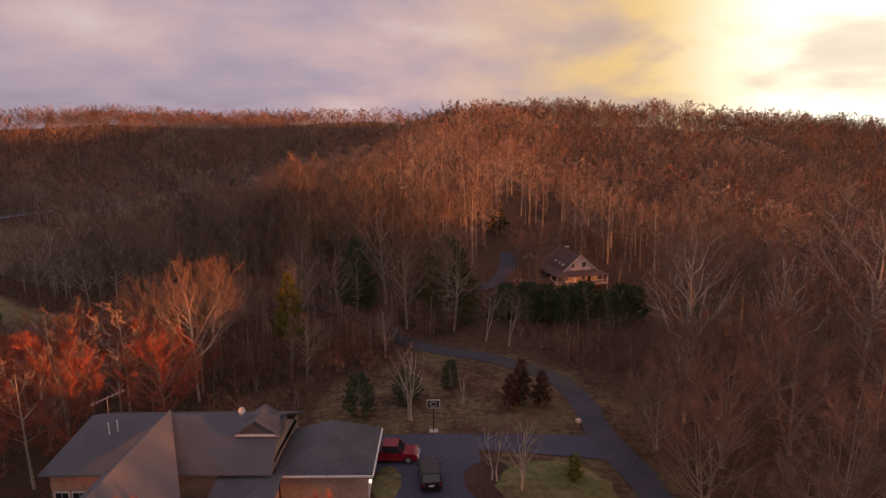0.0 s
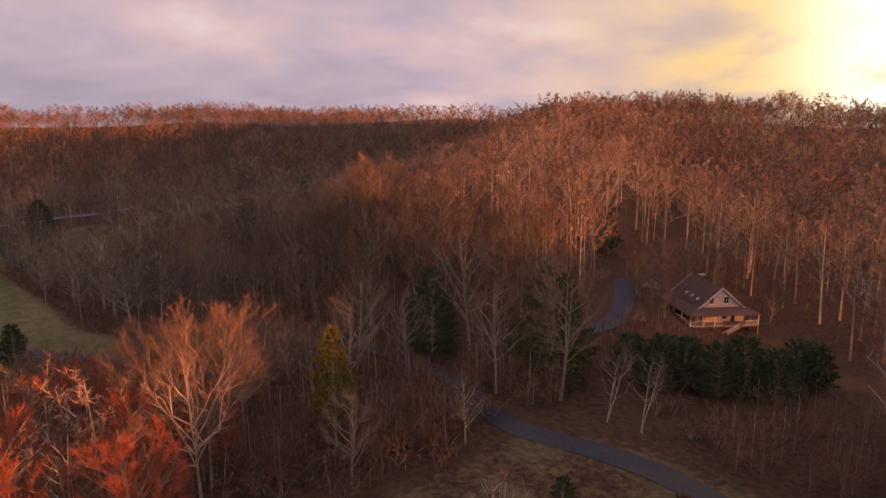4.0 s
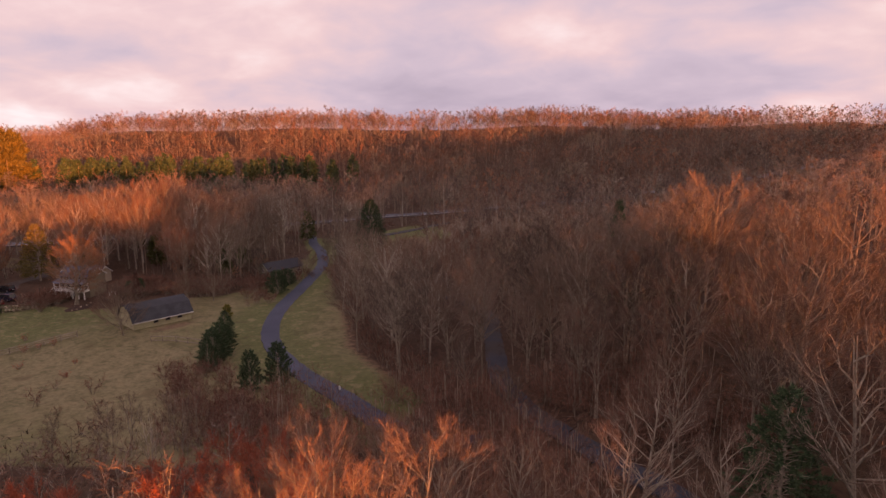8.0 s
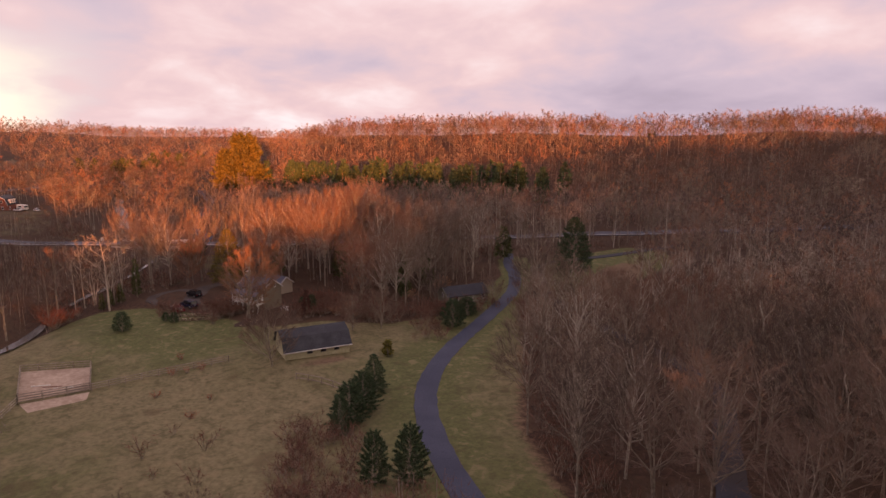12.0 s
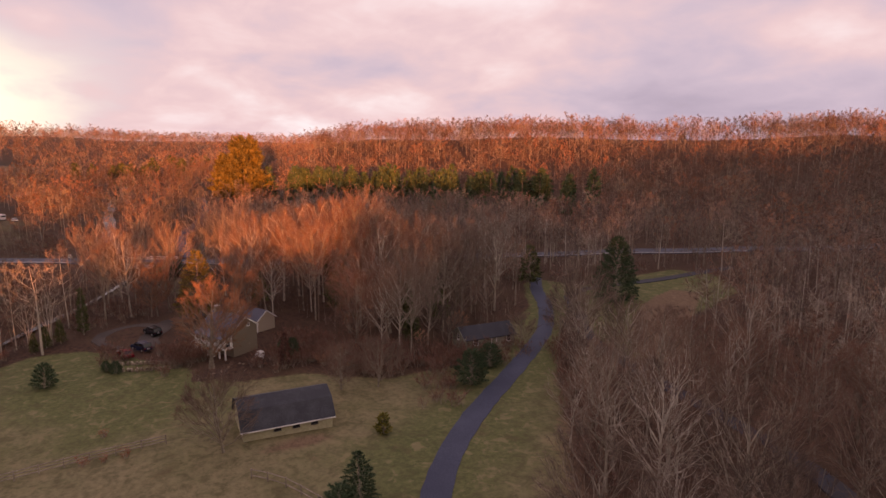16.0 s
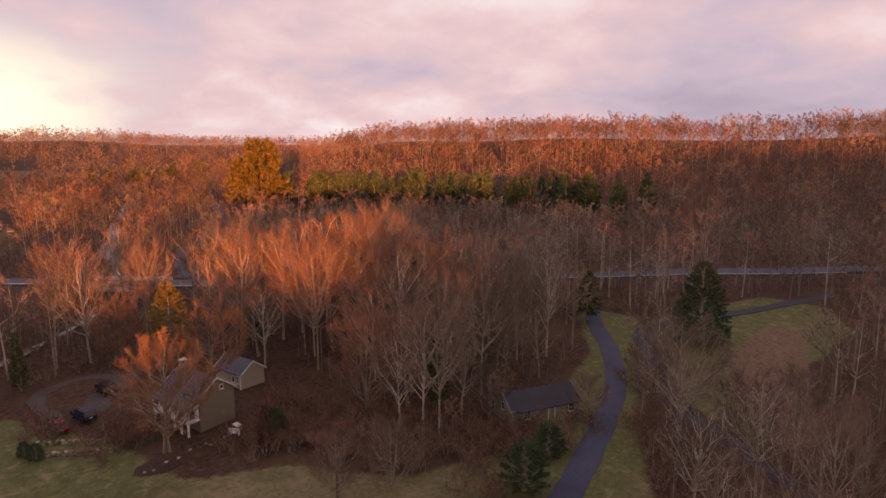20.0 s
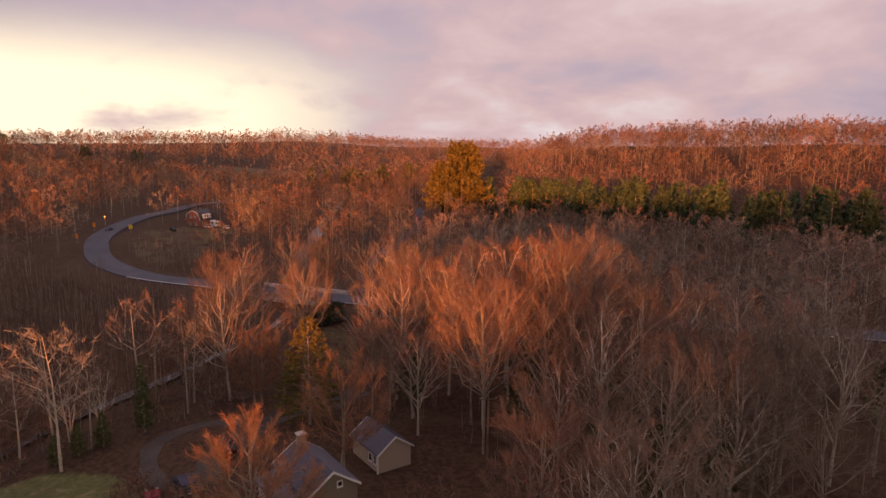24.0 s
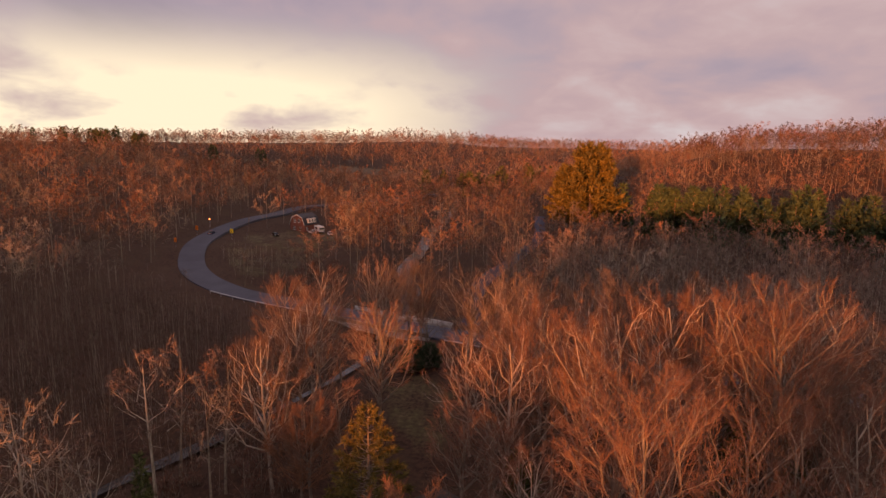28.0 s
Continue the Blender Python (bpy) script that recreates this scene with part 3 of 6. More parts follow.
def patch(name, corners, mat, lift, label, category, cut=3.0):
    """A paved piece of ground that follows the land between four corners."""
    a, b, c, d = (np.array(q, float) for q in corners)
    n, m = max(2, int(np.hypot(*(b - a)) / cut)), max(2, int(np.hypot(*(d - a)) / cut))
    v = []
    for i in range(n + 1):
        for j in range(m + 1):
            s, t = i / n, j / m
            q = (a * (1 - s) + b * s) * (1 - t) + (d * (1 - s) + c * s) * t
            v.append((*q, ground_z(*q) + lift))
    f = [(i * (m + 1) + j, (i + 1) * (m + 1) + j, (i + 1) * (m + 1) + j + 1, i * (m + 1) + j + 1) for i in range(n) for j in range(m)]
    return structure(name, raw_mesh(name, v, f, [mat], smooth=True), label, category)


patch("parking_court", [(-8.5, 45), (3.2, 45), (3.6, 62.4), (-9.5, 62.4)], ASPHALT, 0.07, "asphalt forecourt beside the garage", "driveway")
patch("parking_arm", [(3.3, 58.9), (16, 57.5), (16.4, 62.5), (3.3, 62.4)], ASPHALT, 0.074, "asphalt link round the planted island", "driveway")

# ---------------------------------------------------------------- trees
class Sprig:
    """Collects tapered limbs and thin twigs as triangles."""

    def __init__(self, seed):
        self.r = np.random.RandomState(seed)
        self.v, self.f, self.m = [], [], []

    def tube(self, pts, radii, sides, mat):
        """A limb: rings of the given number of sides along a bent line, ending in a point."""
        base = len(self.v)
        for k, (p, r) in enumerate(zip(pts, radii)):
            d = pts[min(k + 1, len(pts) - 1)] - pts[max(k - 1, 0)]
            d = d / (np.linalg.norm(d) + 1e-9)
            a = np.cross(d, (0.31, 0.95, 0.1))
            a /= np.linalg.norm(a) + 1e-9
            b = np.cross(d, a)
            for i in range(sides):
                t = 2 * math.pi * i / sides
                self.v.append(p + r * (math.cos(t) * a + math.sin(t) * b))
        for k in range(len(pts) - 1):
            for i in range(sides):
                j = (i + 1) % sides
                q = base + k * sides
                self.f += [(q + i, q + j, q + sides + j), (q + i, q + sides + j, q + sides + i)]
                self.m += [mat, mat]

    def blade(self, a, b, w, mat):
        """One thin twig or needle spray, wedge-shaped."""
        d = b - a
        s = np.cross(d, self.r.randn(3))
        s *= w / 2 / (np.linalg.norm(s) + 1e-9)
        k = len(self.v)
        self.v += [a - s, a + s, b]
        self.f.append((k, k + 1, k + 2))
        self.m.append(mat)

    def blades(self, a, b, w, mat):
        """Many thin twigs at once; a and b are rows of points."""
        side = unit_rows(np.cross(b - a, self.r.randn(len(a), 3))) * w / 2
        k = len(self.v)
        self.v += list(np.stack([a - side, a + side, b], 1).reshape(-1, 3))
        self.f += [(k + 3 * i, k + 3 * i + 1, k + 3 * i + 2) for i in range(len(a))]
        self.m += [mat] * len(a)

    def arrays(self):
        return np.array(self.v, np.float32), np.array(self.f, np.int32), np.array(self.m, np.int32)


def unit(v):
    return v / (np.linalg.norm(v) + 1e-9)


def unit_rows(v):
    return v / (np.linalg.norm(v, axis=1)[:, None] + 1e-9)


def bare_tree(seed, tall=17.0, spread=4.6, limbs=16, branches=6, twigs=12, fork=0.36, twig_w=0.03, trunk_r=0.21, sides=(6, 4, 3), rise=0.9, stems=1, twig_len=1.0, full=True, rings=6, limb_mat=2):
    """A leafless broadleaf: trunk, limbs sweeping up into a rounded lumpy crown, branches, and a haze of fine twigs."""
    g = Sprig(seed)
    r = g.r
    deep = tall * (1 - fork) * 0.5
    mid_z = tall - deep * 1.04
    axes = np.array((spread, spread, deep))
    heart = np.array((0, 0, mid_z))
    bumps = unit_rows(r.randn(9, 3) + np.array((0, 0, 0.4)))

    def fit(p):
        """Draws a point back inside the lumpy crown."""
        q = (p - heart) / axes
        n = (np.abs(q) ** 2.5).sum() ** 0.4 + 1e-9
        lump = 0.80 + 0.24 * max(0.0, float((bumps @ unit(q)).max()) - 0.55) / 0.45
        return heart + q / n * axes * lump * (0.92 + 0.1 * r.rand()) if n > lump else p

    for stem in range(stems):
        lean = r.randn(2) * (0.02 if stems == 1 else 0.11)
        h = tall * (0.93 - 0.10 * r.rand() * (stem > 0))
        wav = np.cumsum(r.randn(rings, 2) * 0.014 * tall, 0)
        pts = [np.array((lean[0] * h * s + wav[k, 0] * s, lean[1] * h * s + wav[k, 1] * s, h * s)) for k, s in enumerate(np.linspace(0, 0.95, rings))]
        if stems > 1:
            pts[0] = np.array((r.randn() * 0.2, r.randn() * 0.2, 0))
        pts[0] = pts[0] - np.array((0, 0, 0.4))
        rad = [trunk_r * (1.08 - 0.98 * s ** 0.8) + 0.012 for s in np.linspace(0, 1, rings)]
        g.tube(pts, rad, sides[0], 0)
        k_l = max(5, limbs // stems)
        for i in range(k_l):
            u = (i + 0.6 * r.rand()) / k_l
            phi = math.asin(min(0.99, -0.22 + 1.18 * u))
            az = i * 2.399 + stem * 1.3 + 0.5 * r.randn()
            reach = (0.74 if full else 0.62) + 0.24 * r.rand()
            end = fit(np.array((lean[0] * mid_z + spread * math.cos(phi) * math.cos(az) * reach, lean[1] * mid_z + spread * math.cos(phi) * math.sin(az) * reach, mid_z + deep * math.sin(phi) * (0.88 + 0.1 * r.rand()))))
            out = math.hypot(end[0], end[1])
            s = min(0.88, max(fork * (0.8 + 0.5 * r.rand()), (end[2] - rise * out * 1.25) / h)) / 0.95 * (rings - 1)
            j = min(int(s), rings - 2)
            a = pts[j] + (pts[j + 1] - pts[j]) * (s - j)
            ln = np.linalg.norm(end - a)
            sag = np.array((0, 0, -0.07 * out))
            wob = 0.055 * ln
            b = a + (end - a) * 0.36 + sag + r.randn(3) * wob
            c = a + (end - a) * 0.70 + sag * 0.6 + r.randn(3) * wob
            lr = trunk_r * (0.26 + 0.10 * ln / spread + 0.14 * r.rand())
            if full:
                g.tube([a, b, c, end], [lr, lr * 0.72, lr * 0.42, 0.012], sides[1], limb_mat)
            else:
                g.blade(a, b + (b - a) * 0.1, lr * 1.9, 0)
                g.blade(b, c, lr * 1.5, 0)
                g.blade(c, end, lr * 1.1, 0)
            way_ = [a, b, c, end]
            for e in range(branches):
                w = 3 * (0.26 + 0.72 * (e + r.rand()) / branches)
                j = min(int(w), 2)
                p = way_[j] + (way_[j + 1] - way_[j]) * (w - j)
                along_ = unit(way_[j + 1] - way_[j])
                away = unit((p - heart + np.array((0, 0, 0.45 * deep))) / axes)
                bd = unit(0.75 * along_ + 0.55 * away + 0.62 * r.randn(3) * np.array((1, 1, 0.6)) + np.array((0, 0, 0.22)))
                tip = fit(p + bd * ln * (0.52 - 0.09 * w) * (0.7 + 0.6 * r.rand()))
                if full:
                    mid = (p + tip) / 2 + r.randn(3) * 0.06 * np.linalg.norm(tip - p) + np.array((0, 0, -0.03 * ln))
                    g.tube([p, mid, tip], [lr * 0.34, lr * 0.22, 0.008], sides[2], limb_mat if e % 2 else 1)
                elif branches > 2:
                    g.blade(p, tip, lr * 0.75, 0 if e % 2 else 1)
                q0 = p + (tip - p) * (0.12 + 0.9 * r.rand(twigs, 1)) + r.randn(twigs, 3) * 0.07
                out_ = unit_rows((q0 - heart + np.array((0, 0, 0.35 * deep))) / axes)
                td = unit_rows((0.40 * bd + 0.45 * out_) * (1.0 if full else 0.45) + 0.62 * r.randn(twigs, 3) + np.array((0, 0, 0.10)))
                g.blades(q0, q0 + td * twig_len * (0.4 + 0.9 * r.rand(twigs, 1)), twig_w, 1)
    return g.arrays()


def dome_tree(seed, tall=17.0, spread=5.2, limbs=10, twigs=120, fork=0.30, twig_w=0.15, twig_len=1.6, trunk_r=0.14, branches=0, inner=0.35, lift=0.6, crust=False, flat=0.0):
    """A leafless tree of the farther woods: trunk, fan of limbs and a rounded, lumpy dome of fine twigs."""
    g = Sprig(seed)
    r = g.r
    lean = np.array((r.randn() * 0.5, r.randn() * 0.5, 0))
    root = np.array((0, 0, tall * fork)) + lean * 0.5
    zc = tall * (fork + (1 - fork) * 0.42)
    g.tube([np.array((0, 0, -0.5)), root, np.array((0, 0, tall * 0.86)) + lean], [trunk_r, trunk_r * 0.75, 0.03], 3, 0)

    def shell(u, az, k):
        low = u < 0
        return np.array((0, 0, zc)) + lean + np.array((spread * math.cos(az) * math.sqrt(1 - u * u) * k, spread * math.sin(az) * math.sqrt(1 - u * u) * k, u * k * ((zc - tall * fork) if low else (tall - zc))))

    ends = []
    for i in range(limbs):
        u = -0.35 + 1.25 * (i + 0.6 * r.rand()) / limbs
        ends.append(shell(min(u, 0.97), i * 2.399 + 0.5 * r.randn(), 0.80 + 0.24 * r.rand()))
        a = root + np.array((0, 0, tall * 0.32 * max(0, u) * r.rand()))
        b = a * 0.45 + ends[-1] * 0.55 + np.array((0, 0, -0.04 * tall * (1 - abs(u)))) + 0.3 * r.randn(3)
        w = trunk_r * (0.5 + 0.35 * r.rand())
        g.blade(a, b + (b - a) * 0.15, w, 0)
        g.blade(b, ends[-1], w * 0.7, 0)
        for e in range(branches):
            q = b + (ends[-1] - b) * (0.1 + 0.7 * r.rand())
            g.blade(q, q + unit(q - root + 0.5 * spread * r.randn(3)) * spread * (0.3 + 0.3 * r.rand()), w * 0.45, 0)
    ends = np.array(ends)
    for t in range(twigs):
        if crust:
            q = shell(-0.97 + 1.96 * r.rand() ** 0.8, r.rand() * 6.283, 1 - 0.32 * r.rand() ** 1.4)
            e = ends[np.argmin(((ends - q) ** 2).sum(1))]
            q = q + (e - q) * 0.28
        else:
            e = ends[r.randint(len(ends))]
            k = inner + (1 - inner) * r.rand() ** 0.45
            q = root + (e - root) * k + r.randn(3) * np.array((0.24, 0.24, 0.14)) * spread * (0.35 + 0.65 * k)
        out = unit((q - np.array((0, 0, zc - 0.25 * tall))) * np.array((1, 1, 1.1)))
        d = unit(out * lift + np.array((0, 0, 0.15)) + 0.8 * r.randn(3))
        d = unit(d - out * float(d @ out) * flat)
        side = unit(np.cross(d, out + 0.28 * r.randn(3)))
        w = side * twig_w * (0.6 + 0.8 * r.rand()) / 2
        a, b = q - d * twig_len * 0.4, q + d * twig_len * (0.3 + 0.5 * r.rand())
        n = len(g.v)
        g.v += [a - w, a + w, b]
        g.f.append((n, n + 1, n + 2))
        g.m.append(1)
    return g.arrays()


def shrub(seed, tall=2.4, wide=1.8, stems=26, twigs=6, twig_w=0.03):
    """A dense leafless bush of many stems from one root."""
    g = Sprig(seed)
    r = g.r
    for i in range(stems):
        a = r.rand() * 6.28
        out = np.array((math.cos(a) * wide * (0.25 + 0.75 * r.rand()), math.sin(a) * wide * (0.25 + 0.75 * r.rand()), tall * (0.55 + 0.5 * r.rand())))
        base = np.array((r.randn() * 0.15 * wide, r.randn() * 0.15 * wide, -0.2))
        mid = base + out * 0.5 + np.array((0, 0, 0.18 * tall))
        g.tube([base, mid, base + out], [0.03, 0.02, 0.006], 3, 0)
        for t in range(twigs):
            p = base + out * (0.3 + 0.7 * r.rand()) + np.array((0, 0, 0.1 * tall))
            g.blade(p, p + unit(out / np.linalg.norm(out) + 0.9 * r.randn(3)) * tall * 0.32 * (0.5 + r.rand()), twig_w, 1)
    return g.arrays()


def conifer(seed, tall=15.0, wide=4.2, tiers=17, arms=9, sprays=14, low=0.06, power=0.8, spray=0.75, spray_w=0.36, droop=-0.15, trunk_r=0.24, ragged_edge=0.35):
    """An evergreen: trunk, whorls of arms, and many small needle sprays, with an uneven outline."""
    g = Sprig(seed)
    r = g.r
    g.tube([np.array((0, 0, -0.4)), np.array((0.05, 0.03, tall * 0.5)), np.array((0, 0, tall * 0.98))], [trunk_r, trunk_r * 0.6, 0.02], 6, 0)
    for k in range(tiers):
        s = low + (0.985 - low) * (k + 0.5 * r.rand()) / tiers
        reach = wide * (1 - s) ** power * (1 if s > low + 0.08 else 0.8)
        n = max(3, int(arms * (0.45 + 0.55 * (1 - s))))
        for i in range(n):
            az = k * 1.7 + i * 6.283 / n + 0.5 * r.rand()
            ln = max(0.35, reach * (1 - ragged_edge + 2 * ragged_edge * r.rand() * 0.75))
            d = unit(np.array((math.cos(az), math.sin(az), droop + 0.75 * s)))
            a = np.array((0, 0, tall * s))
            b = a + d * ln + np.array((0, 0, 0.10 * ln))
            g.tube([a, b], [0.045, 0.012], 3, 0)
            m = max(4, int(sprays * (0.35 + ln / (wide + 0.01))))
            for t in range(m):
                u = 0.22 + 0.78 * math.sqrt(r.rand())
                p = a + (b - a) * u
                sd = unit(d * 0.8 + 0.75 * r.randn(3) + np.array((0, 0, 0.12)))
                g.blade(p, p + sd * spray * (0.5 + 0.8 * r.rand()), spray_w * (0.6 + 0.7 * r.rand()), 1)
    top = np.array((0, 0, tall * 0.93))
    for t in range(24):
        p = top + np.array((0, 0, tall * 0.07 * r.rand()))
        g.blade(p, p + unit(r.randn(3) + np.array((0, 0, 0.9))) * spray * 0.7, spray_w * 0.6, 1)
    return g.arrays()


def split_tree(name, arrays, bark, leaf):
    """Two meshes of one tree: the wood, and the crown of twigs or needles."""
    v, f, m = arrays
    out = []
    for k, (tag, mat) in enumerate((("trunk", bark), ("crown", leaf))):
        mine = (m == k) | ((m == 2) & (k == 1))
        used, inv = np.unique(f[mine], return_inverse=True)
        out.append(raw_mesh(tag, v[used], inv.reshape(-1, 3), [mat, bark], (m[mine] == 2).astype(np.int32) if k else None))
    return out


def plant(name, meshes, x, y, size=1.0, rz=0.0, label="", category="tree", group="", z=None, girth=None):
    ob = new(name)
    ob.matrix_world = pose(x, y, ground_z(x, y) if z is None else z, 0, 0, rz) @ Matrix.Diagonal((size if girth is None else girth, size if girth is None else girth, size, 1))
    tagged(ob, label, category, group)
    for me, tag in zip(meshes, ("trunk", "crown")):
        p = new(tag, me)
        p.parent = ob
    return ob


def joined(name, kinds, spots, mats, label, category):
    """Many plants as one mesh. spots: rows of kind, x, y, z, size, turn, girth."""
    vs, fs, ms, tones = [], [], [], []
    base = 0
    r = np.random.RandomState(len(spots))
    spots = np.asarray(spots, float)
    for k, (v, f, m) in enumerate(kinds):
        rows = spots[spots[:, 0] == k]
        if not len(rows):
            continue
        c, s = np.cos(rows[:, 5]), np.sin(rows[:, 5])
        sx, sz = rows[:, 4] * rows[:, 6], rows[:, 4]
        X = (c[:, None] * v[None, :, 0] - s[:, None] * v[None, :, 1]) * sx[:, None] + rows[:, 1:2]
        Y = (s[:, None] * v[None, :, 0] + c[:, None] * v[None, :, 1]) * sx[:, None] + rows[:, 2:3]
        Z = v[None, :, 2] * sz[:, None] + rows[:, 3:4]
        vs.append(np.stack([X, Y, Z], -1).reshape(-1, 3))
        fs.append((f[None] + (np.arange(len(rows)) * len(v))[:, None, None] + base).reshape(-1, 3))
        ms.append(np.tile(m, len(rows)))
        tones.append(np.repeat(r.rand(len(rows)), len(v)))
        base += len(rows) * len(v)
    me = raw_mesh(name, np.concatenate(vs), np.concatenate(fs), mats, np.concatenate(ms))
    me.attributes.new("tone", "FLOAT", "POINT").data.foreach_set("value", np.concatenate(tones).astype(np.float32))
    return tagged(new(name, me), label, category, kind="stuff")

# ---------------------------------------------------------------- houses
def window(parent, x, y, z, w, h, rz, trim=None, bars=True):
    """A framed window on a wall; its face looks along -y before it is turned by rz."""
    fr = bmesh.new()
    for sx, sz, ax, az in ((w + 0.2, 0.1, 0, -0.1), (w + 0.2, 0.1, 0, h), (0.1, h, -w / 2 - 0.05, 0), (0.1, h, w / 2 + 0.05, 0)):
        box(sx, 0.10, sz, (ax, 0, az), bm=fr)
    if bars:
        box(w, 0.07, 0.05, (0, 0, h / 2), bm=fr)
        box(0.04, 0.06, h, (0, 0, 0), bm=fr)
    ob = part("window", fr, trim or WHITE, parent)
    ob.matrix_local = pose(x, y, z, 0, 0, rz)
    part("pane", box(w, 0.05, h), GLASS, ob, "dark reflecting glass")
    sill = part("sill", box(w + 0.3, 0.16, 0.06, (0, -0.04, -0.16)), trim or WHITE, ob)
    return ob


def door(parent, x, y, z, rz, w=0.95, h=2.05, mat=None):
    ob = part("door", box(w, 0.08, h, bevel=0.01), mat or WHITE, parent)
    ob.matrix_local = pose(x, y, z, 0, 0, rz)
    part("handle", box(0.05, 0.12, 0.05, (w * 0.36, -0.06, 1.0)), METAL, ob)
    fr = bmesh.new()
    for sx, sz, ax, az in ((w + 0.24, 0.12, 0, h), (0.12, h, -w / 2 - 0.06, 0), (0.12, h, w / 2 + 0.06, 0)):
        box(sx, 0.11, sz, (ax, 0, az), bm=fr)
    part("door_frame", fr, WHITE, ob)
    return ob


def slab(a, b, c, d, thick=0.14):
    """A roof plane through four corners, with thickness downwards."""
    bm = bmesh.new()
    top = [bm.verts.new(q) for q in (a, b, c, d)] if d is not None else [bm.verts.new(q) for q in (a, b, c)]
    low = [bm.verts.new((v.co.x, v.co.y, v.co.z - thick)) for v in top]
    n = len(top)
    bm.faces.new(top)
    bm.faces.new(low[::-1])
    for i in range(n):
        bm.faces.new((top[i], low[i], low[(i + 1) % n], top[(i + 1) % n]))
    bmesh.ops.recalc_face_normals(bm, faces=bm.faces)
    return bm


def gable_block(parent, x0, y0, x1, y1, z0, eave, peak, wall_mat, roof_mat, ridge="x", over=0.4, trim=None):
    """Walls with two gables and a pitched roof in two slabs."""
    mx, my = (x0 + x1) / 2, (y0 + y1) / 2
    if ridge == "x":
        prof = [(y0, z0), (y1, z0), (y1, eave), (my, peak), (y0, eave)]
        turn = Matrix(((0, 1, 0, x0), (1, 0, 0, 0), (0, 0, 1, 0), (0, 0, 0, 1)))
        part("wall", prism(prof, x1 - x0, matrix=turn), wall_mat, parent)
        s = (peak - eave) / (my - y0)
        for sg, ye in ((1, y0), (-1, y1)):
            e = ye - sg * over
            part("roof", slab((x0 - over, e, eave - s * over + 0.16), (x1 + over, e, eave - s * over + 0.16), (x1 + over, my, peak + 0.16), (x0 - over, my, peak + 0.16)), roof_mat, parent)
            if trim:
                for xe in (x0 - over, x1 + over):
                    bm = slab((xe - 0.05, e, eave - s * over + 0.17), (xe + 0.05, e, eave - s * over + 0.17), (xe + 0.05, my, peak + 0.17), (xe - 0.05, my, peak + 0.17), 0.26)
                    part("bargeboard", bm, trim, parent)
    else:
        prof = [(x0, z0), (x1, z0), (x1, eave), (mx, peak), (x0, eave)]
        part("wall", prism(prof, y1 - y0, matrix=Matrix.Translation((0, y0, 0))), wall_mat, parent)
        s = (peak - eave) / (mx - x0)
        for sg, xe in ((1, x0), (-1, x1)):
            e = xe - sg * over
            part("roof", slab((e, y0 - over, eave - s * over + 0.16), (e, y1 + over, eave - s * over + 0.16), (mx, y1 + over, peak + 0.16), (mx, y0 - over, peak + 0.16)), roof_mat, parent)
            if trim:
                for ye in (y0 - over, y1 + over):
                    bm = slab((e, ye - 0.05, eave - s * over + 0.17), (e, ye + 0.05, eave - s * over + 0.17), (mx, ye + 0.05, peak + 0.17), (mx, ye - 0.05, peak + 0.17), 0.26)
                    part("bargeboard", bm, trim, parent)


def hip_roof(parent, x0, y0, x1, y1, eave, peak, mat, over=0.5, ridge_in=None):
    """A hipped roof over a rectangle."""
    x0, y0, x1, y1 = x0 - over, y0 - over, x1 + over, y1 + over
    w, d = x1 - x0, y1 - y0
    if w >= d:
        k = d / 2 if ridge_in is None else ridge_in
        r0, r1 = (x0 + k, (y0 + y1) / 2, peak), (x1 - k, (y0 + y1) / 2, peak)
    else:
        k = w / 2 if ridge_in is None else ridge_in
        r0, r1 = ((x0 + x1) / 2, y0 + k, peak), ((x0 + x1) / 2, y1 - k, peak)
    a, b, c, d_ = (x0, y0, eave), (x1, y0, eave), (x1, y1, eave), (x0, y1, eave)
    planes = [(a, b, r1, r0), (c, d_, r0, r1), (b, c, r1, None), (d_, a, r0, None)] if w >= d else [(b, c, r1, r0), (d_, a, r0, r1), (a, b, r0, None), (c, d_, r1, None)]
    for q in planes:
        part("roof", slab(*q), mat, parent)


def railing(parent, a, b, z, mat, h=0.95, gap=0.28):
    """A porch railing: two rails and its balusters."""
    a, b = Vector((*a, z)), Vector((*b, z))
    bm = bmesh.new()
    for k in (0.12, h):
        m = (a + b) / 2
        box((b - a).length, 0.07, 0.07, (m.x, m.y, z + k), rz=math.degrees(math.atan2(b.y - a.y, b.x - a.x)), bm=bm)
    n = max(2, int((b - a).length / gap))
    for i in range(n + 1):
        q = a + (b - a) * i / n
        box(0.045, 0.045, h - 0.1, (q.x, q.y, z + 0.12), bm=bm)
    return part("railing", bm, mat, parent)


# the brick house on the knoll, seen from over its roof
h0 = thing("brick_house", -22, 46, 8.0, 0, "brick house with a broad grey shingle hip roof", "house")
part("wall", box(18.4, 11.4, 4.3, (-2.1, 9.0, -0.5)), TAN_BRICK, h0)
part("wall", box(7.6, 7.8, 3.7, (11.6, 8.3, -0.5)), TAN_BRICK, h0, "garage walls of tan brick")
part("wall", prism([(3.3, 3.7), (14.6, 3.1), (6.5, 7.3)], 0.3, matrix=Matrix(((0, 1, 0, 6.8), (1, 0, 0, 0), (0, 0, 1, 0), (0, 0, 0, 1)))), TAN_BRICK, h0)
part("roof", slab((-11.9, 2.7, 4.0), (7.6, 2.7, 4.0), (7.6, 6.5, 7.6), (-8.9, 6.5, 7.6)), GREY_SHINGLE, h0, "broad front slope of grey shingle")
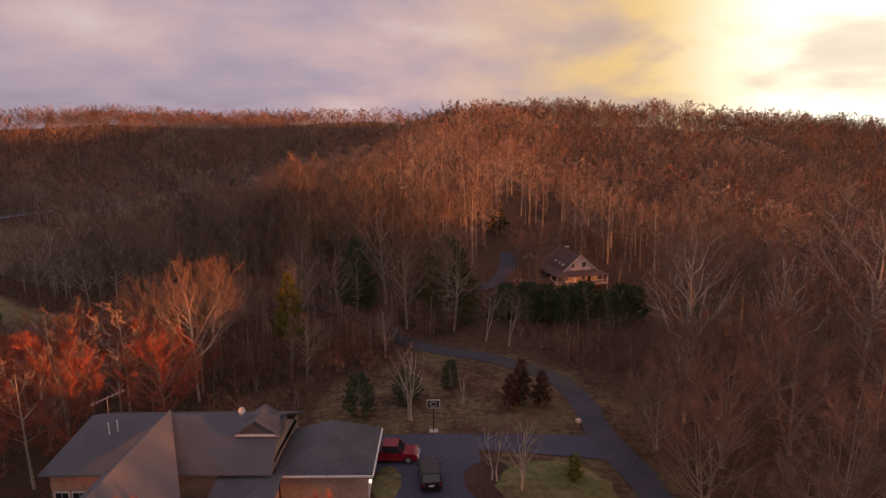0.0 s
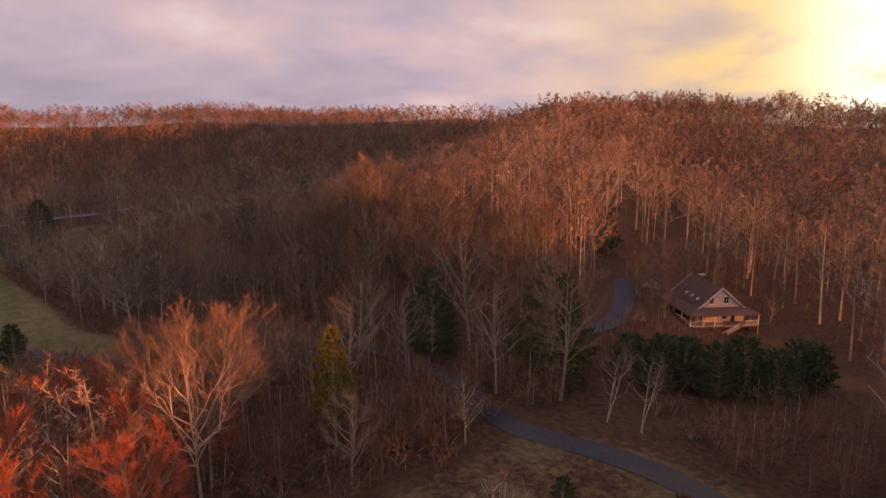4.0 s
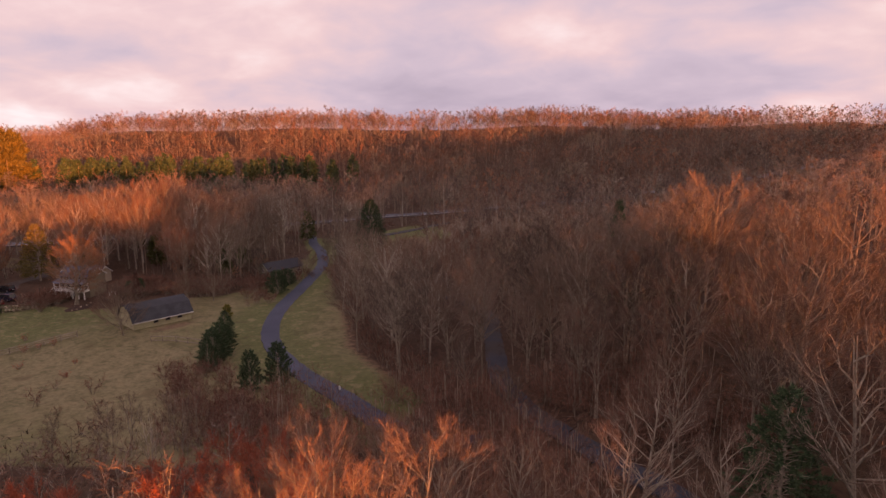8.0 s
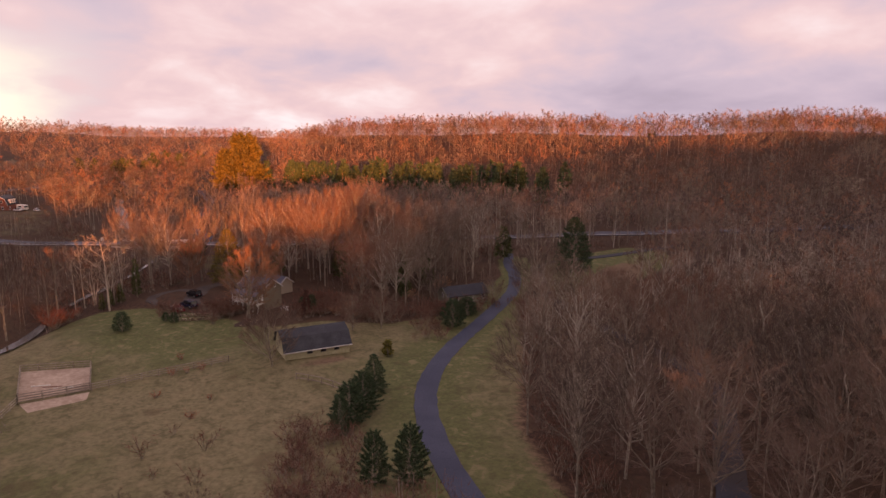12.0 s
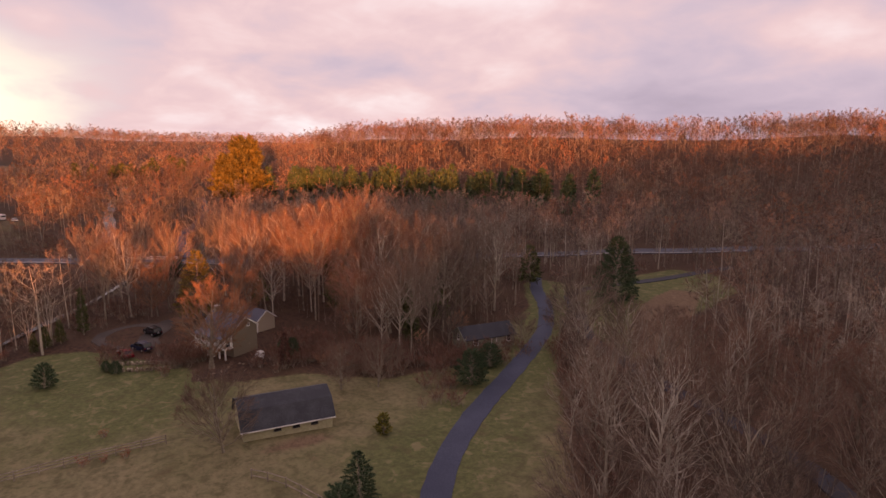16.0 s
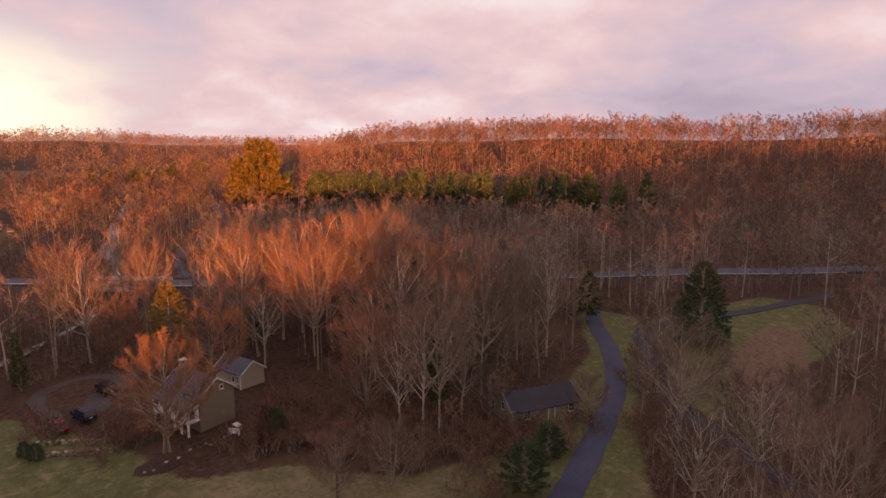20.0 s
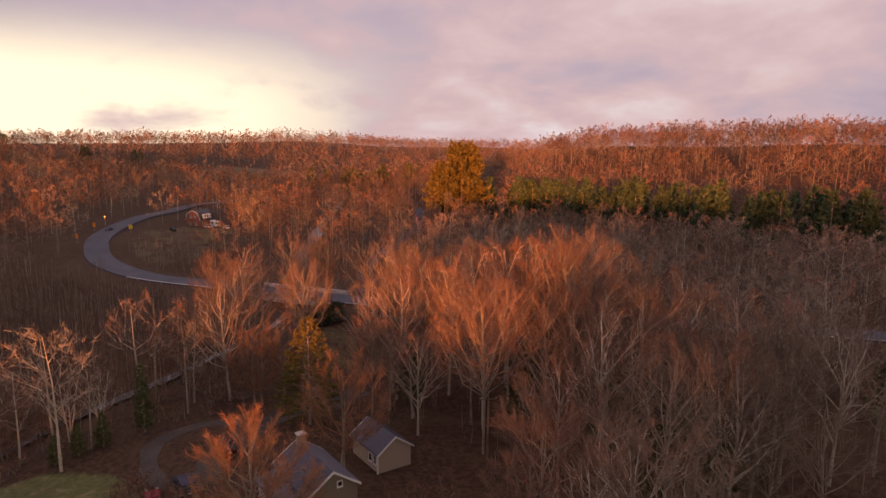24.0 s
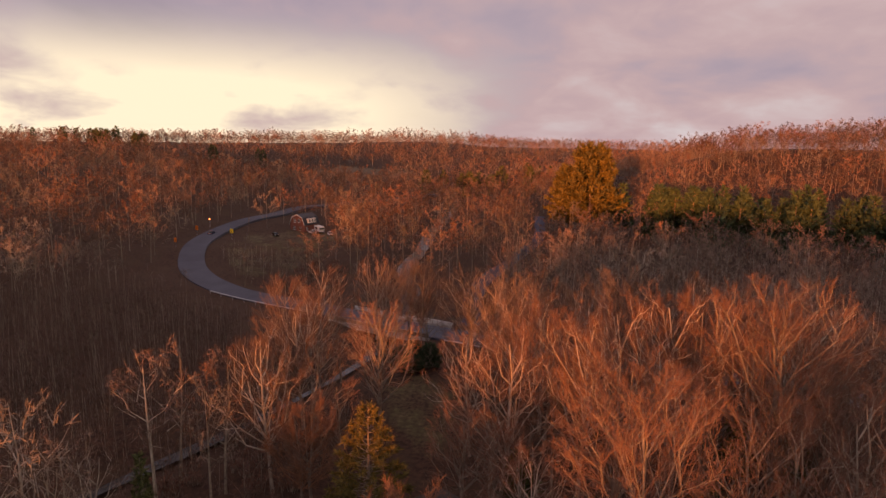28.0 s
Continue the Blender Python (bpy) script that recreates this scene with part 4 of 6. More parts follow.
part("roof", slab((7.6, 15.6, 3.6), (-11.9, 15.6, 3.6), (-8.9, 6.5, 7.6), (7.6, 6.5, 7.6)), GREY_SHINGLE, h0)
part("roof", slab((-11.9, 15.6, 3.6), (-11.9, 2.7, 4.0), (-8.9, 6.5, 7.6), None), GREY_SHINGLE, h0)
part("roof", slab((3.0, -4.2, 2.6), (8.4, -4.2, 2.6), (8.4, 3.2, 3.7), (3.0, 3.2, 3.7)), GREY_SHINGLE, h0, "low roof beside the entrance")
part("wall", box(5.0, 6.6, 3.1, (5.6, -0.4, -0.5)), TAN_BRICK, h0)
# the forward gable and the little gable at the ridge's end
for sg in (1, -1):
    part("roof", slab((-2.2 + sg * 5.4, -9.5, 3.2), (-2.2 + sg * 5.4, -4.6, 3.2), (-2.2, 6.9, 7.95), (-2.2, -9.5, 7.95)), GREY_SHINGLE, h0, "forward gable slope")
part("wall", prism([(-7.0, -0.5), (2.6, -0.5), (2.6, 3.3), (-2.2, 7.5), (-7.0, 3.3)], 6.0, matrix=Matrix.Translation((0, -9.2, 0))), TAN_BRICK, h0)
for sg in (1, -1):
    part("roof", slab((5.9 + sg * 1.9, 4.6, 6.6), (5.9 + sg * 1.9, 8.0, 6.6), (5.9, 8.0, 7.9), (5.9, 4.6, 7.9)), GREY_SHINGLE, h0, "small gable slope")
part("wall", prism([(4.2, 5.6), (7.6, 5.6), (7.6, 6.5), (5.9, 7.7), (4.2, 6.5)], 3.0, matrix=Matrix.Translation((0, 4.9, 0))), GREY_SHINGLE, h0)
part("fascia", box(3.8, 0.08, 0.2, (5.9, 4.8, 6.35)), WHITE, h0)
hip_roof(h0, 7.8, 4.4, 15.4, 12.2, 3.15, 5.2, GREY_SHINGLE, 0.45, 2.4)
part("gutter", box(8.6, 0.14, 0.14, (11.6, 3.9, 3.0)), WHITE, h0)
part("gutter", box(0.14, 8.7, 0.14, (15.9, 8.3, 3.0)), WHITE, h0)
part("downpipe", rod((15.5, 4.25, -0.3), (15.5, 4.25, 3.0), 0.06), WHITE, h0)
for i in range(3):
    window(h0, -10.4 + 1.5 * i, 3.24, 0.7, 1.1, 1.4, 0)
window(h0, -2.2, -9.26, 0.8, 1.8, 1.6, 0)
part("garage_door", box(0.07, 2.6, 2.3, (15.44, 6.4, -0.3)), WHITE, h0)
part("garage_door", box(0.07, 2.6, 2.3, (15.44, 10.0, -0.3)), WHITE, h0)
for i, (vx, vy, vz) in enumerate(((-6.8, 5.0, 7.0), (-6.2, 5.3, 7.1))):
    part("vent_pipe", rod((vx, vy, vz - 0.5), (vx, vy, vz + 0.6), 0.05), WHITE, h0)
wall_lamp = part("wall_lamp", box(0.16, 0.2, 0.3, (15.5, 4.5, 2.2), 0.02), DARK_METAL, h0)
part("bulb", box(0.16, 0.16, 0.22, (15.62, 4.35, 2.25), 0.03), LAMP_GLOW, wall_lamp, "lit warm bulb")

dish = thing("satellite_dish", -17.4, 51.6, 15.2, 0, "pale grey satellite dish on a short mast", "satellite dish")
part("mast", rod((0, 0, -0.2), (0, 0, 0.95), 0.04), METAL, dish)
bm = bmesh.new()
bmesh.ops.create_uvsphere(bm, u_segments=20, v_segments=12, radius=0.36)
bmesh.ops.delete(bm, geom=[v for v in bm.verts if v.co.z > -0.16], context="VERTS")
bmesh.ops.transform(bm, matrix=Matrix.Translation((0, -0.2, 1.25)) @ pose(0, 0, 0, 62, 0, 0) @ Matrix.Diagonal((1, 1, 0.6, 1)) @ Matrix.Translation((0, 0, 0.26)), verts=bm.verts)
bmesh.ops.solidify(bm, geom=bm.faces[:], thickness=0.02)
part("reflector", bm, SIDING, dish)
part("feed_arm", rod((0, -0.15, 0.95), (0, -0.75, 1.05), 0.02), METAL, dish)

aerial = thing("rooftop_aerial", -29.8, 53.0, 15.2, 25, "thin metal television aerial on the roof", "aerial")
part("mast", rod((0, 0, -0.4), (0, 0, 1.9), 0.03), METAL, aerial)
part("boom", rod((-1.3, 0, 1.35), (1.5, 0, 2.25), 0.025), METAL, aerial)
for i in range(7):
    part("rod", rod((-1.2 + 0.42 * i, -0.55, 1.38 + 0.135 * i), (-1.2 + 0.42 * i, 0.55, 1.38 + 0.135 * i), 0.012, sides=4), METAL, aerial)

# the grey house with the wrap-round porch
h1 = thing("porch_house", 30.3, 139.1, 5.6, 13, "pale grey house with a wrap-round porch and brick basement", "house")
h1.scale = (0.875, 0.875, 0.875)
part("basement", box(11.6, 12.0, 3.2, (0.4, 6.0, -2.9)), BRICK, h1, "red brick basement wall")
gable_block(h1, -4.6, 0.2, 5.4, 12.4, 0.2, 2.9, 7.2, SIDING, BROWN_SHINGLE, "y", 0.35, WHITE)
part("porch_floor", box(13.6, 2.4, 0.25, (0.0, -1.1, 0.0)), WOOD, h1)
part("porch_floor", box(2.2, 14, 0.25, (-5.7, 7.1, 0.0)), WOOD, h1)
part("porch_roof", slab((-7.2, -2.6, 2.45), (7.2, -2.6, 2.45), (5.5, 0.3, 3.35), (-4.7, 0.3, 3.35)), BROWN_SHINGLE, h1, "long brown porch roof")
part("porch_roof", slab((-7.2, 14.6, 2.45), (-7.2, -2.6, 2.45), (-4.7, 0.3, 3.35), (-4.7, 12.6, 3.35)), BROWN_SHINGLE, h1)
part("porch_roof", slab((7.2, -2.6, 2.45), (7.2, 6, 2.45), (5.5, 6, 3.2), (5.5, 0.3, 3.35)), BROWN_SHINGLE, h1)
for i, (px_, py_) in enumerate([(-6.9, -2.3), (-4.4, -2.3), (-2.0, -2.3), (6.9, -2.3), (6.9, 0.4), (-6.9, 1.4), (-6.9, 5.0), (-6.9, 8.6), (-6.9, 12.2)]):
    part("porch_post", box(0.17, 0.17, 2.25, (px_, py_, 0.22)), WHITE, h1)
    part("pier", box(0.16, 0.16, 2.9, (px_, py_, -2.85)), WOOD, h1)
railing(h1, (-6.9, -2.3), (-0.4, -2.3), 0.22, WHITE)
railing(h1, (4.2, -2.3), (6.9, -2.3), 0.22, WHITE)
railing(h1, (-6.9, -2.3), (-6.9, 13.0), 0.22, WHITE)
for wx, wz, ww, wh in ((1.3, 0.9, 0.9, 1.2), (-1.6, 4.1, 0.8, 1.2), (1.4, 4.1, 1.0, 1.3), (-3.2, 0.8, 0.9, 1.3)):
    window(h1, wx, 0.16, wz, ww, wh, 0)
door(h1, 3.0, 0.16, 0.25, 0, 0.9, 2.0, DARK_METAL)
door(h1, 4.6, 0.16, 0.25, 0, 0.95, 2.0)
for i in range(4):
    window(h1, -4.64, 2 + 2.9 * i, 0.9, 0.8, 1.2, -90)
stair = part("stair", bmesh.new(), WOOD, h1)
for i in range(9):
    part("step", box(1.2, 0.3, 0.05, (2.6 - 0.36 * i, -2.75, 0.02 - 0.19 * i), rz=90), WHITE, stair)
part("stringer", rod((2.8, -2.2, 0.1), (-0.7, -2.2, -1.75), 0.07, sides=4), WHITE, stair)
part("handrail", rod((2.8, -3.3, 1.05), (-0.7, -3.3, -0.8), 0.06, sides=4), WHITE, stair)
part("handrail", rod((-0.7, -3.3, -1.85), (-0.7, -3.3, -0.75), 0.07, sides=4), WHITE, stair)
chim = part("chimney", box(0.9, 0.8, 2.2, (0.6, 9.0, 5.6)), BRICK, h1)
part("cap", box(1.2, 1.1, 0.12, (0.6, 9.0, 7.8)), CONCRETE, chim)
gable_block(h1, -9.2, 17.0, -4.6, 25.0, -1.8, 3.4, 5.0, SIDING, BROWN_SHINGLE, "y", 0.3, WHITE)
gable_block(h1, -4.5, 13.0, 3.0, 22.0, -1.8, 2.6, 4.6, SIDING, BROWN_SHINGLE, "y", 0.3, WHITE)
for i in range(2):
    window(h1, -7.9 + 1.7 * i, 16.96, 1.6 - 0.7 * i, 0.7, 1.2, 0)
for i in range(3):
    part("skylight", box(0.7, 0.1, 0.5, (-3.2 + 0.1 * i, 2.5 + 2.6 * i, 4.25)), WHITE, h1)


def adirondack(x, y, rz):
    c = thing("garden_chair", x, y, None, rz, "white slatted garden chair on the grass", "chair", "white garden chairs")
    part("seat", box(0.6, 0.6, 0.06, (0, 0, 0.34), 0.01), WHITE, c)
    bm = bmesh.new()
    for i in range(5):
        box(0.1, 0.05, 0.75, (-0.24 + 0.12 * i, 0.3, 0.38), bm=bm)
    back = part("backrest", bm, WHITE, c)
    for sx in (-0.33, 0.33):
        part("arm", box(0.12, 0.7, 0.04, (sx, 0, 0.56)), WHITE, c)
        for sy in (-0.28, 0.28):
            part("leg", box(0.07, 0.07, 0.56, (sx, sy, 0)), WHITE, c)


adirondack(15.3, 132.4, 200)
adirondack(16.5, 132.2, 170)

# the stone farmhouse
h2 = thing("stone_farmhouse", -181.0, 128.4, -1.7, 26, "fieldstone farmhouse with slate roof and white two-storey porch", "house")
gable_block(h2, -4.4, -2.9, 4.4, 2.9, -0.6, 5.2, 7.2, STONE, SLATE, "x", 0.3, WHITE)
part("porch_floor", box(8.8, 2.0, 0.22, (0, -3.95, 1.75)), WHITE, h2)
part("porch_roof", slab((-4.6, -5.2, 3.95), (4.6, -5.2, 3.95), (4.6, -2.8, 4.6), (-4.6, -2.8, 4.6)), SLATE, h2)
part("porch_end", prism([(-4.95, 3.8), (-2.95, 3.8), (-2.95, 4.4)], 0.1, matrix=Matrix(((0, 1, 0, 4.3), (1, 0, 0, 0), (0, 0, 1, 0), (0, 0, 0, 1)))), WHITE, h2)
for i in range(6):
    px_ = -4.25 + 1.7 * i
    part("porch_post", box(0.15, 0.15, 1.95, (px_, -4.85, 1.95)), WHITE, h2)
    part("pillar", box(0.24, 0.24, 2.3, (px_, -4.75, -0.5)), WHITE, h2)
railing(h2, (-4.25, -4.88), (4.25, -4.88), 1.95, WHITE)
railing(h2, (4.25, -4.88), (4.25, -3.0), 1.95, WHITE)
for i in range(5):
    window(h2, -3.5 + 1.75 * i, -2.94, 4.6 - 0.35, 0.65, 0.75, 0)
    window(h2, -3.5 + 1.75 * i, -2.94, 2.3, 0.7, 1.2, 0)
door(h2, -0.9, -2.96, -0.4, 0)
window(h2, 4.33, -4.1, 2.3, 0.8, 1.1, 90)
part("porch_screen", box(0.06, 0.6, 1.8, (4.3, -3.35, 1.95)), WHITE, h2)
window(h2, 4.44, 0.8, 5.4, 0.45, 0.5, 90, bars=False)
chim = part("chimney", box(0.7, 0.9, 1.6, (-3.7, 0, 6.7)), STONE, h2)
part("cap", box(0.9, 1.1, 0.12, (-3.7, 0, 8.3)), CONCRETE, chim)
for s in range(6):
    part("porch_stair", box(0.34, 1.3, 0.09, (-4.6 - 0.34 * s, -3.95, 1.7 - 0.32 * s)), WHITE, h2)
part("handrail", rod((-4.4, -4.8, 2.8), (-6.8, -4.8, 0.5), 0.06, sides=4), WHITE, h2)
part("stringer", rod((-4.4, -4.6, 1.7), (-6.8, -4.6, -0.5), 0.09, sides=4), WHITE, h2)

wing = thing("farm_outbuilding", -193.0, 136.6, -1.6, 26, "low stone outbuilding with a grey slate roof", "outbuilding")
gable_block(wing, -3.4, -2.4, 3.4, 2.4, -0.6, 2.6, 4.3, STONE, SLATE, "x", 0.3, WHITE)
part("post", box(0.18, 0.18, 2.5, (3.5, -2.6, 0)), WHITE, wing)
window(wing, 1.4, -2.44, 1.0, 0.7, 0.9, 0)
window(wing, 2.6, -2.44, 1.0, 0.45, 1.1, 0)

# the long barn in the paddock
barn = thing("paddock_barn", -141.6, 126.6, -1.5, 84, "long olive barn with a dark bell-shaped shingle roof", "barn")
prof = [(-4.0, 0.0), (4.0, 0.0), (4.0, 2.4), (2.6, 4.2), (0, 5.1), (-2.6, 4.2), (-4.0, 2.4)]
turn = Matrix(((0, 1, 0, -6.2), (1, 0, 0, 0), (0, 0, 1, 0), (0, 0, 0, 1)))
part("wall", prism([(a, b - 0.4 if b == 0 else b) for a, b in prof], 12.4, matrix=turn), OLIVE, barn)
for y0, z0, y1, z1 in ((-4.5, 1.95, -2.6, 4.32), (-2.6, 4.32, 0, 5.25), (0, 5.25, 2.6, 4.32), (2.6, 4.32, 4.5, 1.95)):
    part("roof", slab((-6.6, y0, z0), (6.6, y0, z0), (6.6, y1, z1), (-6.6, y1, z1), 0.12), SHINGLE, barn, "dark shingle slope")
part("fascia", box(13.2, 0.06, 0.16, (0, -4.52, 1.8)), WHITE, barn)
for i in range(3):
    window(barn, -1.6 + 2.6 * i, -4.04, 1.3, 0.8, 0.5, 0, DARK_METAL, False)
part("foundation", box(12.5, 8.1, 0.5, (0, 0, -0.5)), CONCRETE, barn)

# the little green shed by the drive
shed = thing("garden_shed", -157.2, 173.0, -1.45, 84, "grey-green board shed with a mossy dark roof", "shed")
gable_block(shed, -5.6, -2.8, 5.6, 2.8, -0.3, 2.3, 4.1, GREEN_BOARD, SHINGLE, "x", 0.35, GREEN_BOARD)
window(shed, -3.3, -2.84, 1.0, 0.9, 1.1, 0)
window(shed, -5.64, 0.2, 1.7, 0.7, 1.0, -90)
window(shed, 4.2, -2.84, 1.0, 0.8, 1.0, 0)
door(shed, 0.8, -2.84, 0.0, 0, mat=GREEN_BOARD)
for sx in (-5.62, 5.62):
    for sy in (-2.82, 2.82):
        part("corner_board", box(0.14, 0.14, 2.7, (sx, sy, -0.2)), OLIVE, shed)

# the red brick house beyond the bend
h3 = thing("red_brick_house", -414.0, 69.5, 1.6, 62, "red brick house with a grey gambrel roof and white dormer", "house")
part("wall", prism([(-3.8, -0.8), (3.8, -0.8), (3.8, 3.4), (2.7, 6.2), (0, 7.4), (-2.7, 6.2), (-3.8, 3.4)], 9.5, matrix=Matrix.Translation((0, -1.0, 0))), BRICK, h3)
for x0, z0, x1, z1 in ((-4.1, 3.1, -2.75, 6.3), (-2.75, 6.3, 0, 7.6), (0, 7.6, 2.75, 6.3), (2.75, 6.3, 4.1, 3.1)):
    part("roof", slab((x0, -1.2, z0), (x0, 8.7, z0), (x1, 8.7, z1), (x1, -1.2, z1)), SHINGLE, h3)
    bm = slab((x0, -1.3, z0 + 0.02), (x0, -1.14, z0 + 0.02), (x1, -1.14, z1 + 0.02), (x1, -1.3, z1 + 0.02), 0.34)
    part("bargeboard", bm, WHITE, h3)
part("dormer", box(1.2, 5.0, 1.9, (3.5, 3.8, 3.8)), WHITE, h3)
for i in range(3):
    window(h3, 4.14, 2.2 + 1.7 * i, 4.3, 0.8, 1.1, 90)
for wx, wz in ((-1.6, 1.0), (1.6, 1.0), (-1.2, 4.2), (1.2, 4.2)):
    window(h3, wx, -1.04, wz, 0.9, 1.3, 0)
window(h3, 3.84, 1.0, 0.9, 0.9, 1.2, 90)

# ---------------------------------------------------------------- vehicles
def wheel(parent, x, y, r, w=0.22):
    t = part("wheel", rod((x, y - w / 2, r), (x, y + w / 2, r), r, sides=16), RUBBER, parent)
    part("rim", rod((x, y - w / 2 - 0.01, r), (x, y + w / 2 + 0.01, r), r * 0.6, sides=10), METAL, t)


def vehicle(name, x, y, rz, paint, style, label, group=""):
    """A car that points along its own +x: lower body, cabin with panes, wheels and lamps."""
    c = thing(name, x, y, None, rz, label, "pickup truck" if style == "pickup" else "car", group)
    c.location.z += 0.09
    L, W, r = (5.4, 1.95, 0.38) if style == "pickup" else (4.7, 1.9, 0.36) if style == "suv" else (4.4, 1.78, 0.32)
    h = 1.05 if style != "sedan" else 0.86
    body = [(-L / 2, 0.42), (-L / 2 + 0.05, h - 0.08), (-L / 2 + 0.2, h), (L / 2 - 0.25, h - 0.02), (L / 2 - 0.02, h - 0.22), (L / 2, 0.42), (L / 2 - 0.2, 0.28), (-L / 2 + 0.2, 0.28)]
    bm = prism(body, W, matrix=Matrix.Translation((0, -W / 2, 0)))
    bmesh.ops.bevel(bm, geom=bm.edges[:], offset=0.06, segments=2, affect="EDGES")
    part("body", bm, paint, c)
    if style == "pickup":
        cab, top = [(-0.75, h), (-0.62, 1.72), (0.75, 1.75), (1.35, h)], 1.75
    elif style == "suv":
        cab, top = [(-L / 2 + 0.12, h), (-L / 2 + 0.45, 1.66), (0.55, 1.70), (1.3, h)], 1.70
    else:
        cab, top = [(-L / 2 + 0.55, h), (-L / 2 + 1.25, 1.38), (0.45, 1.40), (1.25, h)], 1.40
    cabin = part("cabin", prism(cab, W - 0.22, matrix=Matrix.Translation((0, -W / 2 + 0.11, -0.03))), GLASS, c, "dark glass windows")
    xs = [q[0] for q in cab]
    part("roof", box(xs[2] - xs[1] + 0.1, W - 0.3, 0.07, ((xs[1] + xs[2]) / 2, 0, top - 0.04), 0.025), paint, cabin)
    for k in (1, 2):
        for s in (-1, 1):
            a, b = (cab[0], cab[1]) if k == 1 else (cab[3], cab[2])
            part("pillar", rod((a[0], s * (W / 2 - 0.13), a[1]), (b[0], s * (W / 2 - 0.15), b[1]), 0.05, sides=5), paint, cabin)
    if style == "pickup":
        part("truck_bed", box(1.75, W - 0.35, 0.06, (-1.72, 0, h - 0.02)), DARK_METAL, c, "open black cargo bed")
        for s in (-1, 1):
            part("bed_rail", box(1.85, 0.1, 0.12, (-1.72, s * (W / 2 - 0.1), h - 0.02), 0.02), paint, c)
    for sx in (-L / 2 + 0.85, L / 2 - 0.9):
        for sy in (-W / 2 + 0.1, W / 2 - 0.1):
            wheel(c, sx, sy, r)
    for s in (-1, 1):
        part("headlight", box(0.08, 0.32, 0.16, (L / 2 - 0.02, s * (W / 2 - 0.3), 0.66), 0.02), WHITE_PAINT, c)
        part("tail_light", box(0.06, 0.22, 0.2, (-L / 2 + 0.0, s * (W / 2 - 0.22), 0.72), 0.02), RED_PAINT, c)
        part("mirror", box(0.12, 0.2, 0.14, (0.75, s * (W / 2 + 0.08), h), 0.02), paint, c)
    part("bumper", box(0.12, W - 0.2, 0.18, (L / 2 + 0.02, 0, 0.4), 0.03), METAL if style == "pickup" else paint, c)
    part("number_plate", box(0.03, 0.45, 0.13, (-L / 2 - 0.02, 0, 0.7)), WHITE_PAINT, c)
    return c


vehicle("pickup_truck", -5.2, 57.2, -2, RED_PAINT, "pickup", "red pickup truck with an open black bed, parked")
vehicle("parked_suv", -1.35, 53.3, 96, BLACK_PAINT, "suv", "black sport utility car parked on the forecourt")
vehicle("red_car", -185.7, 109.9, 195, RED_PAINT, "sedan", "small red car parked on gravel", "cars at the farmhouse")
vehicle("navy_car", -188.2, 113.0, 205, BLUE_PAINT, "suv", "navy blue car parked on gravel", "cars at the farmhouse")
vehicle("dark_car", -197.5, 116.2, 200, BLACK_PAINT, "suv", "dark car parked on gravel under the trees", "cars at the farmhouse")
vehicle("white_car", -408.0, 76.6, 40, WHITE_PAINT, "sedan", "white car parked by the red brick house", "cars at the brick house")
vehicle("dark_sedan", -398.0, 64.0, 30, BLACK_PAINT, "sedan", "dark car parked by the red brick house", "cars at the brick house")
vehicle("white_sedan", -405.5, 84.5, 20, WHITE_PAINT, "sedan", "white car parked on the grass", "cars at the brick house")
vehicle("road_car", -390.5, 41.3, 176, BLUE_PAINT, "sedan", "dark car on the bend of the road")

boat = thing("white_motorhome", -412.0, 78.6, None, 30, "white motorhome parked near the brick house", "motorhome")
part("body", box(6.5, 2.3, 2.3, (0, 0, 0.6), 0.15), WHITE_PAINT, boat)
part("cab_window", box(0.1, 1.9, 0.7, (3.25, 0, 1.7), 0.02), GLASS, boat)
for sy in (-1.16, 1.16):
    part("window", box(2.6, 0.05, 0.6, (-0.3, sy, 1.7)), GLASS, boat)
for sx in (-2.0, 2.2):
    for sy in (-1.0, 1.0):
        wheel(boat, sx, sy, 0.38)

# ---------------------------------------------------------------- the forecourt and lawn of the first house
hoop = thing("basketball_hoop", -1.1, 63.2, None, 180, "basketball hoop with a clear board on a black pole", "basketball hoop")
part("pole", rod((0, 0, -0.2), (0, 0, 3.0), 0.07, sides=8), DARK_METAL, hoop)
part("arm", rod((0, 0, 2.85), (0, 0.45, 3.25), 0.05), DARK_METAL, hoop)
board = part("backboard", box(1.3, 0.04, 0.85, (0, 0.5, 2.9), 0.01), DARK_METAL, hoop, "pale translucent backboard")
bm = bmesh.new()
for sx, sz, ax, az in ((1.34, 0.05, 0, 2.88), (1.34, 0.05, 0, 3.73), (0.05, 0.88, -0.65, 2.88), (0.05, 0.88, 0.65, 2.88), (0.6, 0.04, 0, 3.08), (0.6, 0.04, 0, 3.5), (0.04, 0.45, -0.3, 3.08), (0.04, 0.45, 0.3, 3.08)):
    box(sx, 0.08, sz, (ax, 0.5, az), bm=bm)
part("board_frame", bm, WHITE, board)
bm = bmesh.new()
for i in range(14):
    a, b = 2 * math.pi * i / 14, 2 * math.pi * (i + 1) / 14
    rod((0.23 * math.cos(a), 0.78 + 0.23 * math.sin(a), 3.0), (0.23 * math.cos(b), 0.78 + 0.23 * math.sin(b), 3.0), 0.012, sides=4, bm=bm)
part("rim", bm, SIGN_ORANGE, hoop)
part("pole_base", box(0.9, 0.7, 0.12, (0, 0, -0.03), 0.03), CONCRETE, hoop)

